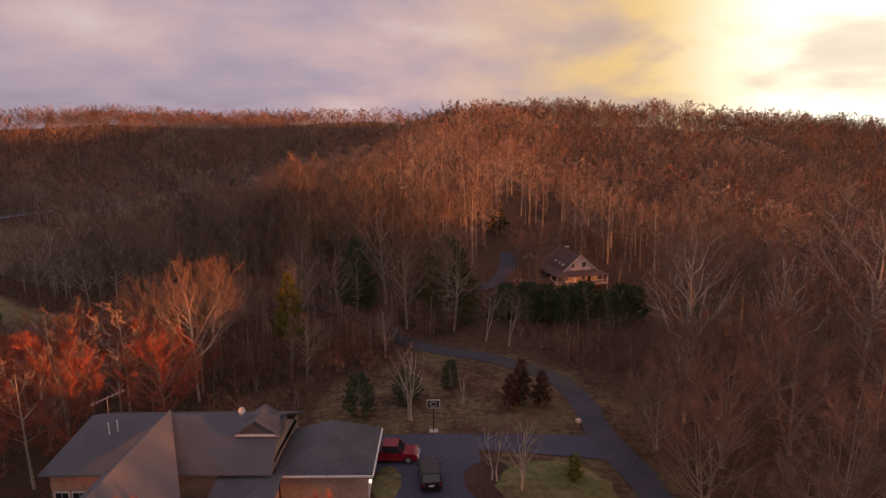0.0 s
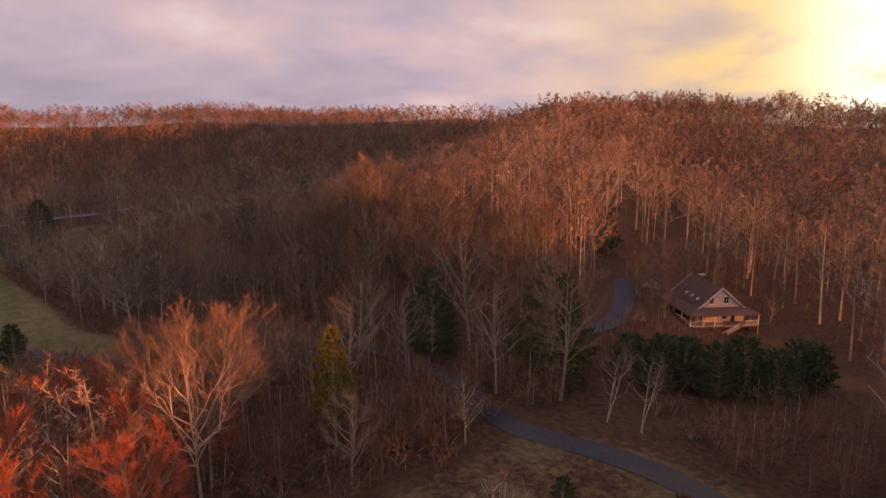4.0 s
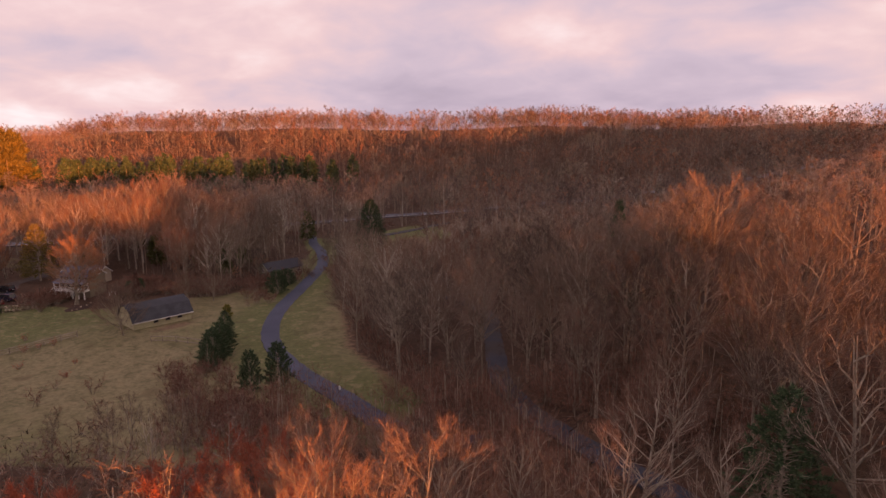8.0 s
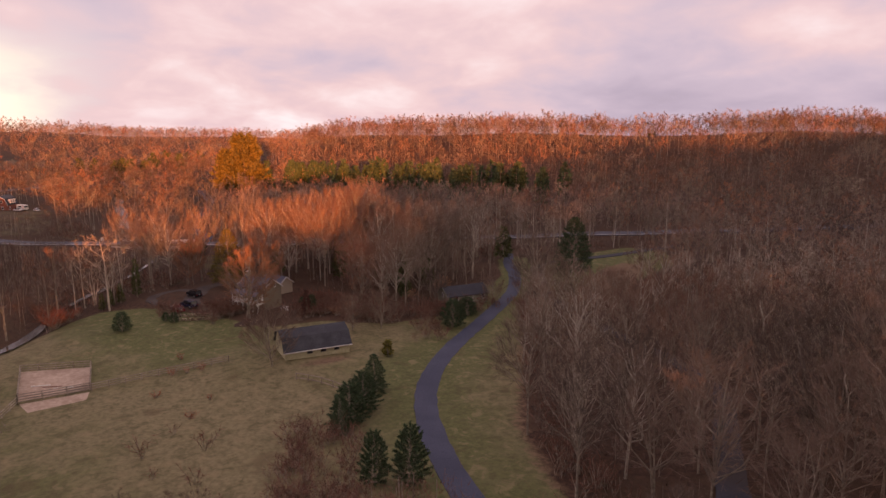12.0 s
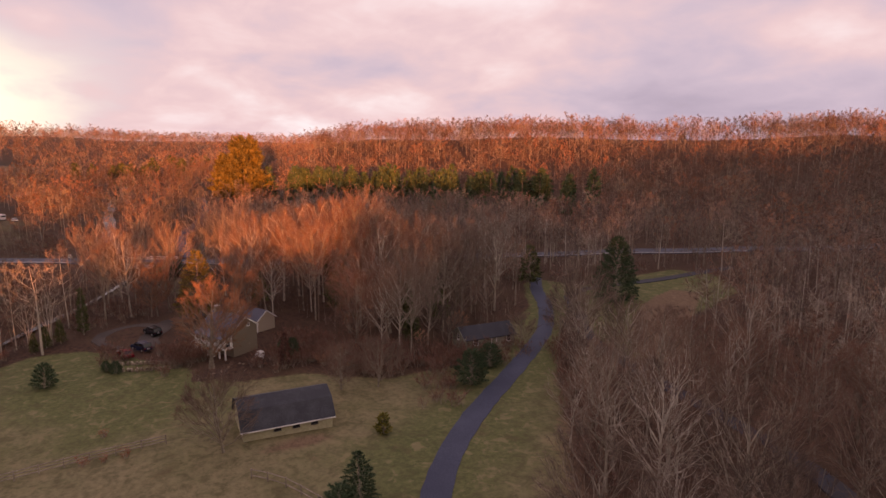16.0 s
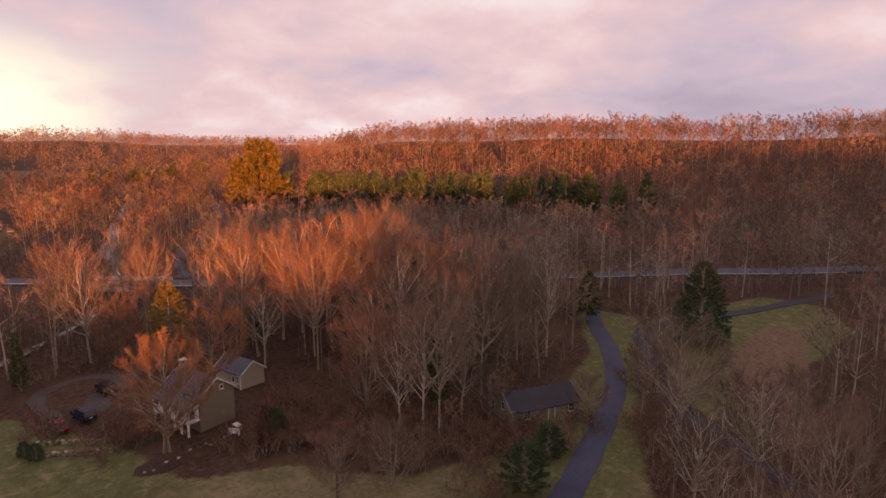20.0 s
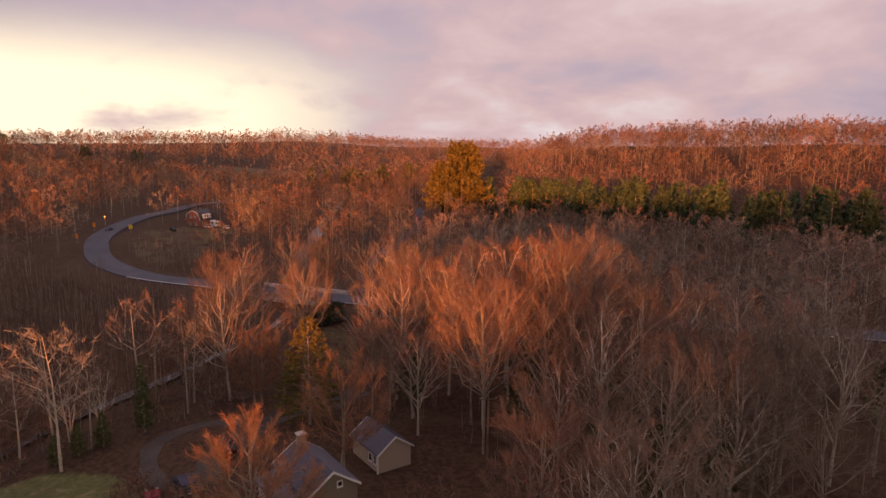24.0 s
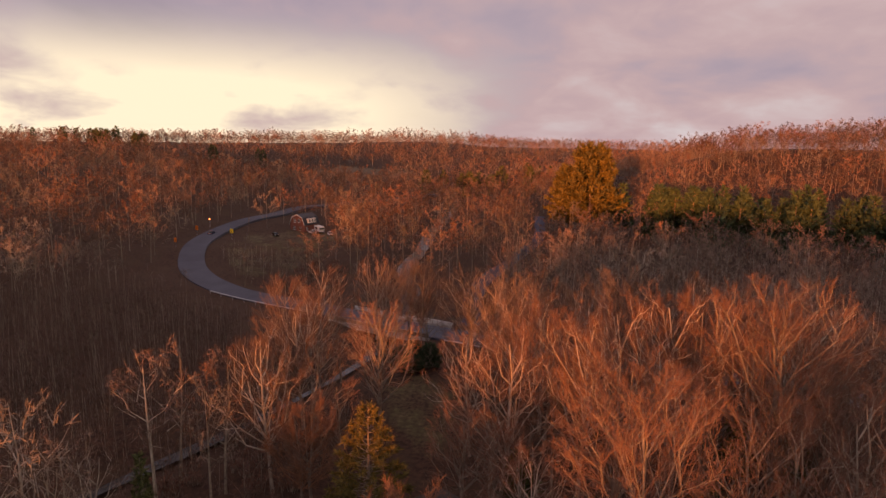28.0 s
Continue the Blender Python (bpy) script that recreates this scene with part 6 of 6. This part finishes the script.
plant("sapling", birch_set, -74, 90, 0.95, 0, "slender orange-lit tree at the meadow edge", "tree", girth=0.6)
dark_sapling = [split_tree("sapling", bare_tree(91 + i, 7.5, 1.6, 14, 5, 12, 0.22, 0.02, 0.055, stems=1 + i, rise=1.8, twig_len=0.5), BARK, SHADE_DARK_TWIG) for i in range(2)]
for i, (px_, py_, s) in enumerate([(-88.5, 91.5, 0.95), (-86.0, 93.5, 1.1), (-84.2, 90.5, 0.9), (-80.0, 96.0, 1.25), (-78.4, 98.2, 1.1), (-77.0, 95.2, 1.2), (-91.0, 86.0, 0.8), (-72.5, 101.0, 1.0), (-95.0, 88.0, 0.7)]):
    plant("sapling", dark_sapling[i % 2], px_, py_, s, 67 * i, "slim dark bare sapling in the rough meadow", "tree", "meadow saplings")
plant("white_birch", birch_set, -3.8, 66.0, 0.95, 30, "white-barked birch clump on the lawn", "birch tree")
plant("white_birch", slim_birch, 2.3, 70.3, 0.75, 80, "slim white birch on the lawn", "birch tree")
plant("island_birch", birch_set, 6.9, 51.6, 0.72, 140, "leaning white birch on the turning island", "birch tree", girth=0.8)
plant("island_birch", slim_birch, 4.6, 53.2, 0.9, 200, "leaning white birch on the turning island", "birch tree", girth=1.3)
plant("yard_maple", split_tree("yard_maple", bare_tree(55, 16, 6.6, 30, 10, 44, 0.14, 0.034, 0.24, stems=2, rise=1.0, twig_len=0.8), BARK, SUNLIT_TWIG), -172.0, 122.6, 1.08, 0, "big bare maple before the farmhouse, top lit orange", "maple tree")
plant("yard_maple", orange_set, -191.0, 131.5, 1.35, 0, "maple behind the farmhouse lit orange", "maple tree")
plant("yard_maple", orange_set, -214.0, 118.0, 1.05, 0, "rounded maple near the creek lit orange", "maple tree")
plant("barn_maple", yard_set, -136.6, 117.0, 0.80, 50, "bare multi-stemmed maple beside the barn", "maple tree", girth=0.86)
plant("paddock_tree", round_bare, -150.0, 139.0, 0.8, 0, "round bare crab tree by the meadow", "tree", "crab trees")
plant("paddock_tree", round_bare, -148.0, 145.0, 0.9, 120, "round bare crab tree by the meadow", "tree", "crab trees")
plant("shed_tree", round_bare, -159.5, 166.0, 0.85, 40, "bare tree against the shed", "tree")
plant("shed_tree", round_bare, -152.0, 178.5, 0.7, 90, "bare tree at the end of the shed", "tree")
plant("woodland_sycamore", round_bare, -170.3, 150.8, 1.45, 10, "domed bare tree at the wood's edge", "tree")
plant("lawn_tree", round_bare, -131.0, 176.0, 0.8, 10, "wide bare tree beside the wood drive", "tree", girth=1.0)
plant("lawn_tree", round_bare, -137.0, 205.0, 0.9, 60, "wide bare tree in dry grass", "tree", girth=1.0)
for px_, py_, s in ((6.6, 94.4, 0.62), (9.8, 92.6, 0.6)):
    plant("pale_tree", split_tree("pale_tree", bare_tree(int(70 + px_), 12, 3.4, 14, 5, 16, 0.25, 0.026, 0.08, stems=2), PALE_BARK, TWIG), px_, py_, s * 1.3, 0, "pale-barked slender tree near the drive", "tree", "pale trees")
for px_, py_ in ((-205.5, 94.0), (-207.0, 97.5)):
    plant("creek_birch", birch_set, px_, py_, 1.05, px_, "pale leaning birch clump by the creek", "birch tree", "creek birches", girth=1.3)
beech = split_tree("beech", bare_tree(58, 8, 2.6, 14, 5, 16, 0.2, 0.09, 0.10, twig_len=0.45), BARK, DRY_LEAF)
for px_, py_, s in ((-163, 170, 0.8), (-166, 173, 0.7), (-176, 152, 0.7), (-182, 158, 0.8), (-160, 160, 0.6)):
    plant("beech_sapling", beech, px_, py_, s, px_, "young beech holding rust-brown leaves", "beech tree", "young beeches")

for px_, py_, s in ((-8, 33.5, 0.70), (-25, 32, 0.72), (-19, 35, 0.66), (-31, 35, 0.7)):
    plant("front_maple", maple_sets[0], px_, py_, s * 1.3, px_ * 9, "young bare tree before the brick house", "maple tree", "trees before the brick house", girth=s * 0.75)
for px_, py_, s in ((17.5, 146, 0.8), (19.5, 141, 0.75), (21, 137.5, 0.7), (34, 155, 1.0), (24, 154, 0.95), (41, 145, 0.8), (29, 157, 1.0)):
    plant("house_tree", round_bare, px_, py_, s, px_ * 9, "bare tree close against the porch house", "tree", "trees at the porch house", girth=s * 0.75)

for i, (px_, py_, s) in enumerate([(22, 49, 0.72), (27, 57, 0.8), (32, 47, 0.85), (27, 67, 0.72), (35, 60, 0.9), (25, 40, 0.7), (38, 70, 0.9), (31, 75, 0.8), (42, 52, 0.95), (36, 38, 0.9), (21.5, 60, 0.6)]):
    plant("knoll_maple", (yard_set, round_bare)[i % 2], px_, py_, s * (1, 1.35)[i % 2], 61 * i, "broad bare maple on the knoll, twigs lit orange", "maple tree", "maples on the knoll")
for i, (px_, py_, s) in enumerate([(-43, 52, 0.9), (-49, 60, 1.0), (-40, 46, 0.75), (-54, 66, 1.0), (-60, 74, 0.9), (-47, 88, 0.8)]):
    plant("slope_maple", maple_sets[i % 2], px_, py_, s, 61 * i, "budding red maple below the brick house", "maple tree", "red maples on the slope")

# brushwood and hedges
shrub_kinds = [shrub(301 + i, 2.2, 1.7, 8, 11, 0.06) for i in range(3)]
scrub = []


def brush(cx, cy, rx, ry, n, lo=0.6, hi=1.3):
    for i in range(n):
        a, k = rng.rand() * 6.28, math.sqrt(rng.rand())
        q = (cx + rx * k * math.cos(a), cy + ry * k * math.sin(a))
        scrub.append((rng.randint(3), q[0], q[1], ground_z(*q), lo + (hi - lo) * rng.rand(), rng.rand() * 6.28, 1.1))


for s in np.linspace(0, 1, 90):      # along the edge of the wood, right of the main drive
    line = spline([(-150, 183), (-122, 164.5), (-106, 151.5), (-92, 140), (-75, 131.5), (-62, 125)], 1.0)
    q = line[int(s * (len(line) - 1))] + rng.randn(2) * 1.3 + np.array((1.2, 1.6))
    scrub.append((rng.randint(3), q[0], q[1], ground_z(*q), 0.7 + 0.8 * rng.rand(), rng.rand() * 6.28, 1.1))
for cx, cy, rx, ry, n in ((-103, 113, 7, 5, 40), (-92, 108, 9, 6, 45), (-78, 102, 9, 8, 55), (-66, 104, 8, 8, 45), (-110, 96, 10, 6, 5), (-92, 92, 12, 7, 10), (-80, 86, 12, 8, 16), (-84, 106, 9, 4, 60), (-145, 155, 5, 4, 18), (-162, 146, 10, 8, 60), (-168, 140, 7, 5, 30), (-154, 160, 6, 5, 30), (-150, 172, 5, 6, 22), (-136, 150, 3, 3, 7),
                        (-177, 116, 5, 7, 26), (-160, 151, 10, 6, 80), (-173, 141, 9, 5, 60), (-181, 119, 7, 4, 40), (-152, 164, 6, 6, 45), (-186, 108, 5, 3, 18), (-168, 133, 5, 4, 24), (-205, 88, 12, 7, 40), (-222, 108, 14, 10, 60), (-158, 196, 6, 5, 10), (-142, 216, 6, 5, 8), (-126, 203, 8, 6, 14), (-18, 92, 12, 8, 55), (-22, 78, 7, 12, 50), (-14, 86, 5, 5, 24), (-195, 232, 8, 6, 26), (-190, 245, 6, 14, 30), (-205, 215, 8, 8, 40), (26, 128, 8, 3, 14), (20, 96, 10, 5, 20), (-330, 96, 20, 8, 60)):
    brush(cx, cy, rx, ry, n)
joined("brushwood", shrub_kinds, scrub, [BARK, BROWN_TWIG], "tangled brown brushwood along the edges", "brushwood")
r_ = np.random.RandomState(4)
for px_, py_ in ((-143.0, 101.0), (-142.6, 103.5), (-142.2, 106.0), (-150.5, 104.0), (-134.0, 97.0), (-128.0, 104.0), (-122.0, 100.0)):
    me = split_tree("meadow_bush", shrub(int(400 - px_), 1.3, 0.9, 16, 8, 0.035), BARK, RED_TWIG)
    plant("meadow_bush", me, px_, py_, 0.7 + 0.5 * r_.rand(), 0, "low reddish bush by the paddock fence", "shrub", "paddock bushes")
for px_, py_, s in ((-191.0, 84.5, 2.0), (-194.5, 87.0, 1.7)):
    plant("creek_bush", split_tree("creek_bush", shrub(int(500 - px_), 2.2, 1.7, 50, 12, 0.035), BARK, RED_TWIG), px_, py_, s, 0, "rounded reddish bush beside the creek", "shrub", "creek bushes")
for px_, py_, s in ((-163.0, 141.0, 1.2), (-159.0, 144.0, 1.0), (-165.5, 145.0, 1.0)):
    plant("dried_hydrangea", split_tree("dried_hydrangea", shrub(int(600 - px_), 1.6, 1.5, 44, 14, 0.07), BARK, DRY_LEAF), px_, py_, s, 0, "pale dried hydrangea bush in the garden", "shrub", "dried hydrangeas")

# ---------------------------------------------------------------- the woods
BLOCKS = [(-22, 46, 18), (-19, 63, 9), (-184, 127, 14), (-186, 139, 11), (-141, 127, 9), (-157, 173, 9), (28, 146, 13), (25, 160, 9), (-410, 75, 14), (-172, 129, 11), (-164, 140, 12), (-197, 113, 14), (-420, 192, 9), (-204, 125, 9), (0.8, 106, 5), (-16, 111, 4)]
OPEN = (MEADOW, FIR_LAWN, YARD, HOUSE_YARD, VERGE, NORTH_GLADE, FAR_FIELD, STRAW, [(4, 98), (36, 98), (44, 118), (48, 136), (4, 136)], [(2, 84), (20, 80), (32, 84), (36, 100), (2, 100)], [(-424, 204), (-398, 194), (-280, 300), (-270, 330), (-310, 352), (-424, 240)], [(-52, -70), (48, -70), (44, 76), (18, 76), (10, 30), (-8, 36), (-14, 58), (-34, 58), (-44, 40)])
WAYS = ((DRIVE_MAIN, 4.0), (DRIVE_FIR, 2.2), (DRIVE_HOUSE, 2.6), (HIGHWAY, 8.5), (SIDE_ROAD, 5.0), (CREEK, 2.2), (GRAVEL_YARD, 5.0), (YARD_LOOP, 4.0))


def allowed(x, y):
    ok = np.ones(len(x), bool)
    for poly in OPEN:
        ok &= ~inside(x, y, poly)
    for line, d in WAYS:
        ok &= line_distance(x, y, line) > d
    for cx, cy, r in BLOCKS:
        ok &= np.hypot(x - cx, y - cy) > r
    return ok


def scatter(x0, x1, y0, y1, step):
    """Plan places on a shaken grid."""
    a, b = np.meshgrid(np.arange(x0, x1, step), np.arange(y0, y1, step), indexing="ij")
    x = a.ravel() + (rng.rand(a.size) - 0.5) * step * 0.95
    y = b.ravel() + (rng.rand(a.size) - 0.5) * step * 0.95
    ok = allowed(x, y)
    return x[ok], y[ok]


def scatter_free(x0, x1, y0, y1, step):
    a, b = np.meshgrid(np.arange(x0, x1, step), np.arange(y0, y1, step), indexing="ij")
    return a.ravel() + (rng.rand(a.size) - 0.5) * step, b.ravel() + (rng.rand(a.size) - 0.5) * step


def seen_side(x, y):
    """The country that the valley looks on to: north of the knoll and west of it."""
    a = np.degrees(np.arctan2(-(x + 60), y - 40))
    return ((a > -50) & (a < 142)) & ((x < 260) | (y > 100))


def young(x, y):
    """Slopes with slim young wood."""
    return np.exp(-((x + 252) / 56) ** 2 - ((y - 66) / 42) ** 2) + np.exp(-((x + 335) / 22) ** 2 - ((y - 84) / 9) ** 2)


def low_growth(x, y):
    """Where the wood thins to low saplings: the foot of the knoll and the old pasture."""
    return 0.75 * np.exp(-((x + 134) / 14) ** 2 - ((y - 200) / 14) ** 2) + 0.45 * np.exp(-((x + 108) / 20) ** 2 - ((y - 172) / 17) ** 2) + np.maximum(np.exp(-((x + 78) / 40) ** 2 - ((y - 92) / 28) ** 2), np.exp(-((x + 16) / 16) ** 2 - ((y - 88) / 16) ** 2)) + 0.75 * np.exp(-((x + 46) / 20) ** 2 - ((y - 114) / 13) ** 2)


def height_boost(x, y):
    """Taller trees behind the farm; on spur and knoll raised to block the sun."""
    return 1 + 0.12 * np.exp(-((x + 8) / 45) ** 2 - ((y - 170) / 62) ** 2) + 0.25 * np.exp(-((x - 55) / 20) ** 2 - ((y - 92) / 22) ** 2) + 0.38 * np.exp(-((x + 214) / 32) ** 2 - ((y - 176) / 32) ** 2)


NEAR_LINE = [(20, 70), (-10, 95), (-45, 130), (-80, 150), (-120, 165), (-165, 160), (-205, 150), (-250, 140)]
x, y = scatter(-330, 150, -60, 330, 7.0)
keep = (seen_side(x, y) | (np.hypot(x, y - 60) < 130)) & (rng.rand(len(x)) > 0.55 * low_growth(x, y))
x, y = x[keep], y[keep]
order = np.argsort(line_distance(x, y, NEAR_LINE))
near, mid = order[:270], order[270:]
tall_kinds = [bare_tree(11 + i, 18.5 + 1.2 * (i % 3), 5.7 + 0.7 * (i % 2), 18 + i % 3, 10, 20 if i < 5 else 40, 0.26 + 0.05 * (i % 3), twig_w=0.025 if i < 5 else 0.03, rise=1.0 + 0.3 * (i % 3), trunk_r=0.21 if i < 5 else 0.17, stems=1 + (i % 3 == 0), twig_len=0.8) for i in range(9)]
wood_sets = [split_tree("bare_tree", k, PALE_BARK if i in (1, 4) else BARK, TWIG) for i, k in enumerate(tall_kinds)]
for i in near:
    k = 5 + rng.randint(4) if x[i] > -70 and y[i] > 115 else rng.randint(7)
    size = (0.70 + 0.40 * rng.rand()) * (1 - 0.62 * min(1.0, low_growth(x[i], y[i]))) * float(height_boost(x[i], y[i]))
    plant("bare_tree", wood_sets[k], x[i], y[i], size, rng.rand() * 360, ("pale-barked" if k in (1, 4) else "grey-barked") + " leafless tree in the valley wood", "tree", "bare trees of the valley wood")

mid_kinds = [bare_tree(61 + i, 17.5 + 0.9 * (i % 3), 5.6 + 0.5 * (i % 3), 10, 6, 8, 0.28 + 0.05 * (i % 3), 0.105, 0.19, sides=(4, 3, 3), rise=1.05, twig_len=0.95, full=False, rings=4) for i in range(6)]
slim_kinds = [dome_tree(81 + i, 11, 1.9, 8, 150, 0.2, 0.075, 0.8, 0.05, 2, 0.3, 0.9) for i in range(3)]
# slim stems take the dark twig colour in place of the slope's shade
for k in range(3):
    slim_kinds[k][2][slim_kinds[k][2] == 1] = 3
for k in (1, 4):
    mid_kinds[k][2][mid_kinds[k][2] == 0] = 2
far_kinds = [bare_tree(101 + i, 16.5 + i % 3, 6.0 + 0.5 * (i % 2), 10, 7, 4, 0.24, 0.25, 0.11, sides=(3, 3, 3), rise=0.9, twig_len=1.0, full=False, rings=2) for i in range(7)]
rows = []


def road_edge(x, y):
    """How tall the wood may stand beside the highway: it rises with the distance from the asphalt."""
    d = line_distance(x, y, HIGHWAY[4:15])
    return np.where((x < -235) & (x > -370) & (y < 146), np.clip((d - 4.0) * np.where(y < 92, 0.34, 0.20) / 15.0, 0.0, 1.2), 1.2)


for rank, i in enumerate(mid):
    yg = young(x[i], y[i])
    k = 6 + rng.randint(3) if yg > 0.35 else rng.randint(6) if rank < 1250 else 9 + rng.randint(7)
    size = (0.72 + 0.4 * rng.rand()) * (1 - 0.62 * min(1.0, low_growth(x[i], y[i]))) * float(height_boost(x[i], y[i]))
    size = min(size, float(road_edge(x[i], y[i])))
    if size > 0.16:
        rows.append((k, x[i], y[i], ground_z(x[i], y[i]), size, rng.rand() * 6.28, 0.9 + 0.3 * rng.rand()))
ex, ey = scatter(-320, -215, 25, 110, 3.0)
for px_, py_ in zip(ex, ey):
    size = min(0.55 + 0.4 * rng.rand(), 1.25 * float(road_edge(px_, py_)))
    if young(px_, py_) > 0.3 and size > 0.16:
        rows.append((6 + rng.randint(3), px_, py_, ground_z(px_, py_), size, rng.rand() * 6.28, 1.0))
ex, ey = scatter_free(-275, -205, 146, 250, 5.5)
for px_, py_ in zip(ex, ey):
    gap = line_distance(np.array([px_]), np.array([py_]), HIGHWAY)[0]
    if 7 < gap < 17 and px_ > np.interp(py_, (137, 156, 195, 254), (-278, -268, -250, -227)):
        rows.append((rng.randint(6), px_, py_, ground_z(px_, py_), 0.75 + 0.3 * rng.rand(), rng.rand() * 6.28, 1.0))
ex, ey = scatter_free(-350, -312, 60, 96, 4.0)
for px_, py_ in zip(ex, ey):
    if line_distance(np.array([px_]), np.array([py_]), HIGHWAY)[0] > 8:
        rows.append((6 + rng.randint(3), px_, py_, ground_z(px_, py_), 0.5 + 0.35 * rng.rand(), rng.rand() * 6.28, 1.5))
joined("valley_wood", mid_kinds + slim_kinds + far_kinds, rows, [BARK, WOOD_TWIG, PALE_BARK, SHADE_DARK_TWIG], "leafless mixed wood on the valley slopes", "woodland")
N_MID = len(rows)



# saplings and bushes under the trees, their colour darkened to imitate shade
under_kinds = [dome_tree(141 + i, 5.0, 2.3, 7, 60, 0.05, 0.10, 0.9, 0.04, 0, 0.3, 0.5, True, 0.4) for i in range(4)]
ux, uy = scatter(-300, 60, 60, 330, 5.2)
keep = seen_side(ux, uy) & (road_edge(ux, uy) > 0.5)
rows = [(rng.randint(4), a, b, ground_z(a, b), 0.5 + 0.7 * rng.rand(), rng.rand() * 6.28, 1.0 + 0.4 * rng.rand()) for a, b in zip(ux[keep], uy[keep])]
joined("undergrowth", under_kinds, rows, [BARK, SHADE_DARK_TWIG], "brown saplings and bushes under the trees", "undergrowth")


rows = []
for cx, cy, rx, ry, n in ((-24, 94, 16, 14, 110), (-40, 106, 12, 8, 80), (-50, 118, 20, 9, 150), (-34, 124, 16, 8, 90), (-70, 108, 12, 8, 50), (-8, 100, 10, 6, 30), (-52, 100, 14, 12, 60), (8, 116, 16, 8, 30), (-12, 78, 6, 9, 20), (18, 128, 9, 4, 12), (30, 90, 16, 8, 46)):
    for i in range(n):
        a, k = rng.rand() * 6.28, math.sqrt(rng.rand())
        q = np.array((cx + rx * k * math.cos(a), cy + ry * k * math.sin(a)))
        if line_distance(q[:1], q[1:], DRIVE_FIR)[0] > 2.2 and line_distance(q[:1], q[1:], DRIVE_MAIN)[0] > 2.5 and line_distance(q[:1], q[1:], DRIVE_HOUSE)[0] > 2.5 and not inside(q[:1], q[1:], YARD)[0]:
            rows.append((rng.randint(3), q[0], q[1], ground_z(*q), 0.75 + 0.85 * rng.rand(), rng.rand() * 6.28, 1.0))
thicket_kinds = [dome_tree(151 + i, 4.6, 2.0, 10, 260, 0.04, 0.035, 0.65, 0.035, 3, 0.25, 0.7) for i in range(3)]
joined("thicket", thicket_kinds, rows, [BARK, BROWN_TWIG], "reddish-brown thicket beside the wood drive", "thicket")


def behind(x, y):
    """The far sides of the ridges, which the valley cannot see."""
    return ((x > 60) & (y > 620) & (y < 800)) | ((x > -560) & (x <= -90) & (y - 350 > 0.848 * (x + 560) + 215))


distant_kinds = [bare_tree(121 + i, 16, 7.4, 8, 4, 3, 0.10, 0.56, 0.09, sides=(3, 3, 3), rise=0.7, twig_len=1.25, full=False, rings=2) for i in range(5)]


def far_wood(name, kinds, x0, x1, y0, y1, step, size, cond, label):
    x, y = scatter(x0, x1, y0, y1, step)
    ok = cond(x, y) & ~behind(x, y)
    x, y = x[ok], y[ok]
    z = height(x, y)
    n = len(x)
    rows = np.stack([rng.randint(0, len(kinds), n), x, y, z - 0.3, size * (0.68 + 0.55 * rng.rand(n) ** 1.3), rng.rand(n) * 6.28, 1.0 + 0.35 * rng.rand(n)], 1)
    joined(name, kinds, rows, [BARK, HILL_TWIG], label, "woodland")
    return n


def core(x, y):
    return (x > -330) & (x < 150) & (y > -60) & (y < 330)


def crest(x, y):
    """The tops of the ridges, where the wood stands closest."""
    return np.maximum.reduce([along(x, y, (-560, 350), (-440, 435), 115), along(x, y, (-250, 600), (-100, 740), 170), knoll(x, y, 50, 430, 120, 175), knoll(x, y, 270, 460, 150, 190)]) > 0.70


N_TOP = far_wood("crest_wood", far_kinds[:4], -720, -150, 250, 800, 10.5, 0.88, lambda x, y: crest(x, y) & seen_side(x, y), "close leafless wood along the ridge tops")
N_BROW = far_wood("hilltop_wood", [mid_kinds[k] for k in (0, 2, 3, 5)], -150, 330, 270, 520, 10.5, 0.88, lambda x, y: crest(x, y) & seen_side(x, y), "close leafless wood on the round hilltop")
N_HILL = far_wood("hill_wood", far_kinds, -700, 420, -260, 760, 9.7, 0.98, lambda x, y: ~core(x, y) & seen_side(x, y) & (np.hypot(x + 100, y - 120) < 520), "leafless woods over the hills")
N_FAR = far_wood("distant_wood", distant_kinds, -1100, 700, -800, 1150, 14.5, 1.0, lambda x, y: seen_side(x, y) & (np.hypot(x + 100, y - 120) >= 520) & (np.hypot(x + 100, y - 120) < 1000), "leafless woods along the ridges")
N_LAST = far_wood("farthest_wood", distant_kinds, -1900, 700, -900, 1200, 26.0, 1.35, lambda x, y: seen_side(x, y) & (np.hypot(x + 100, y - 120) >= 1000), "distant leafless woods along the skyline")
# added out of view, only to cast its shadow over the valley
N_EAST = far_wood("shoulder_wood", distant_kinds, 20, 330, -160, 330, 10.5, 0.88, lambda x, y: ~seen_side(x, y) & (np.hypot(x, y - 60) >= 130), "unseen leafless wood added in the east to block the low sun")
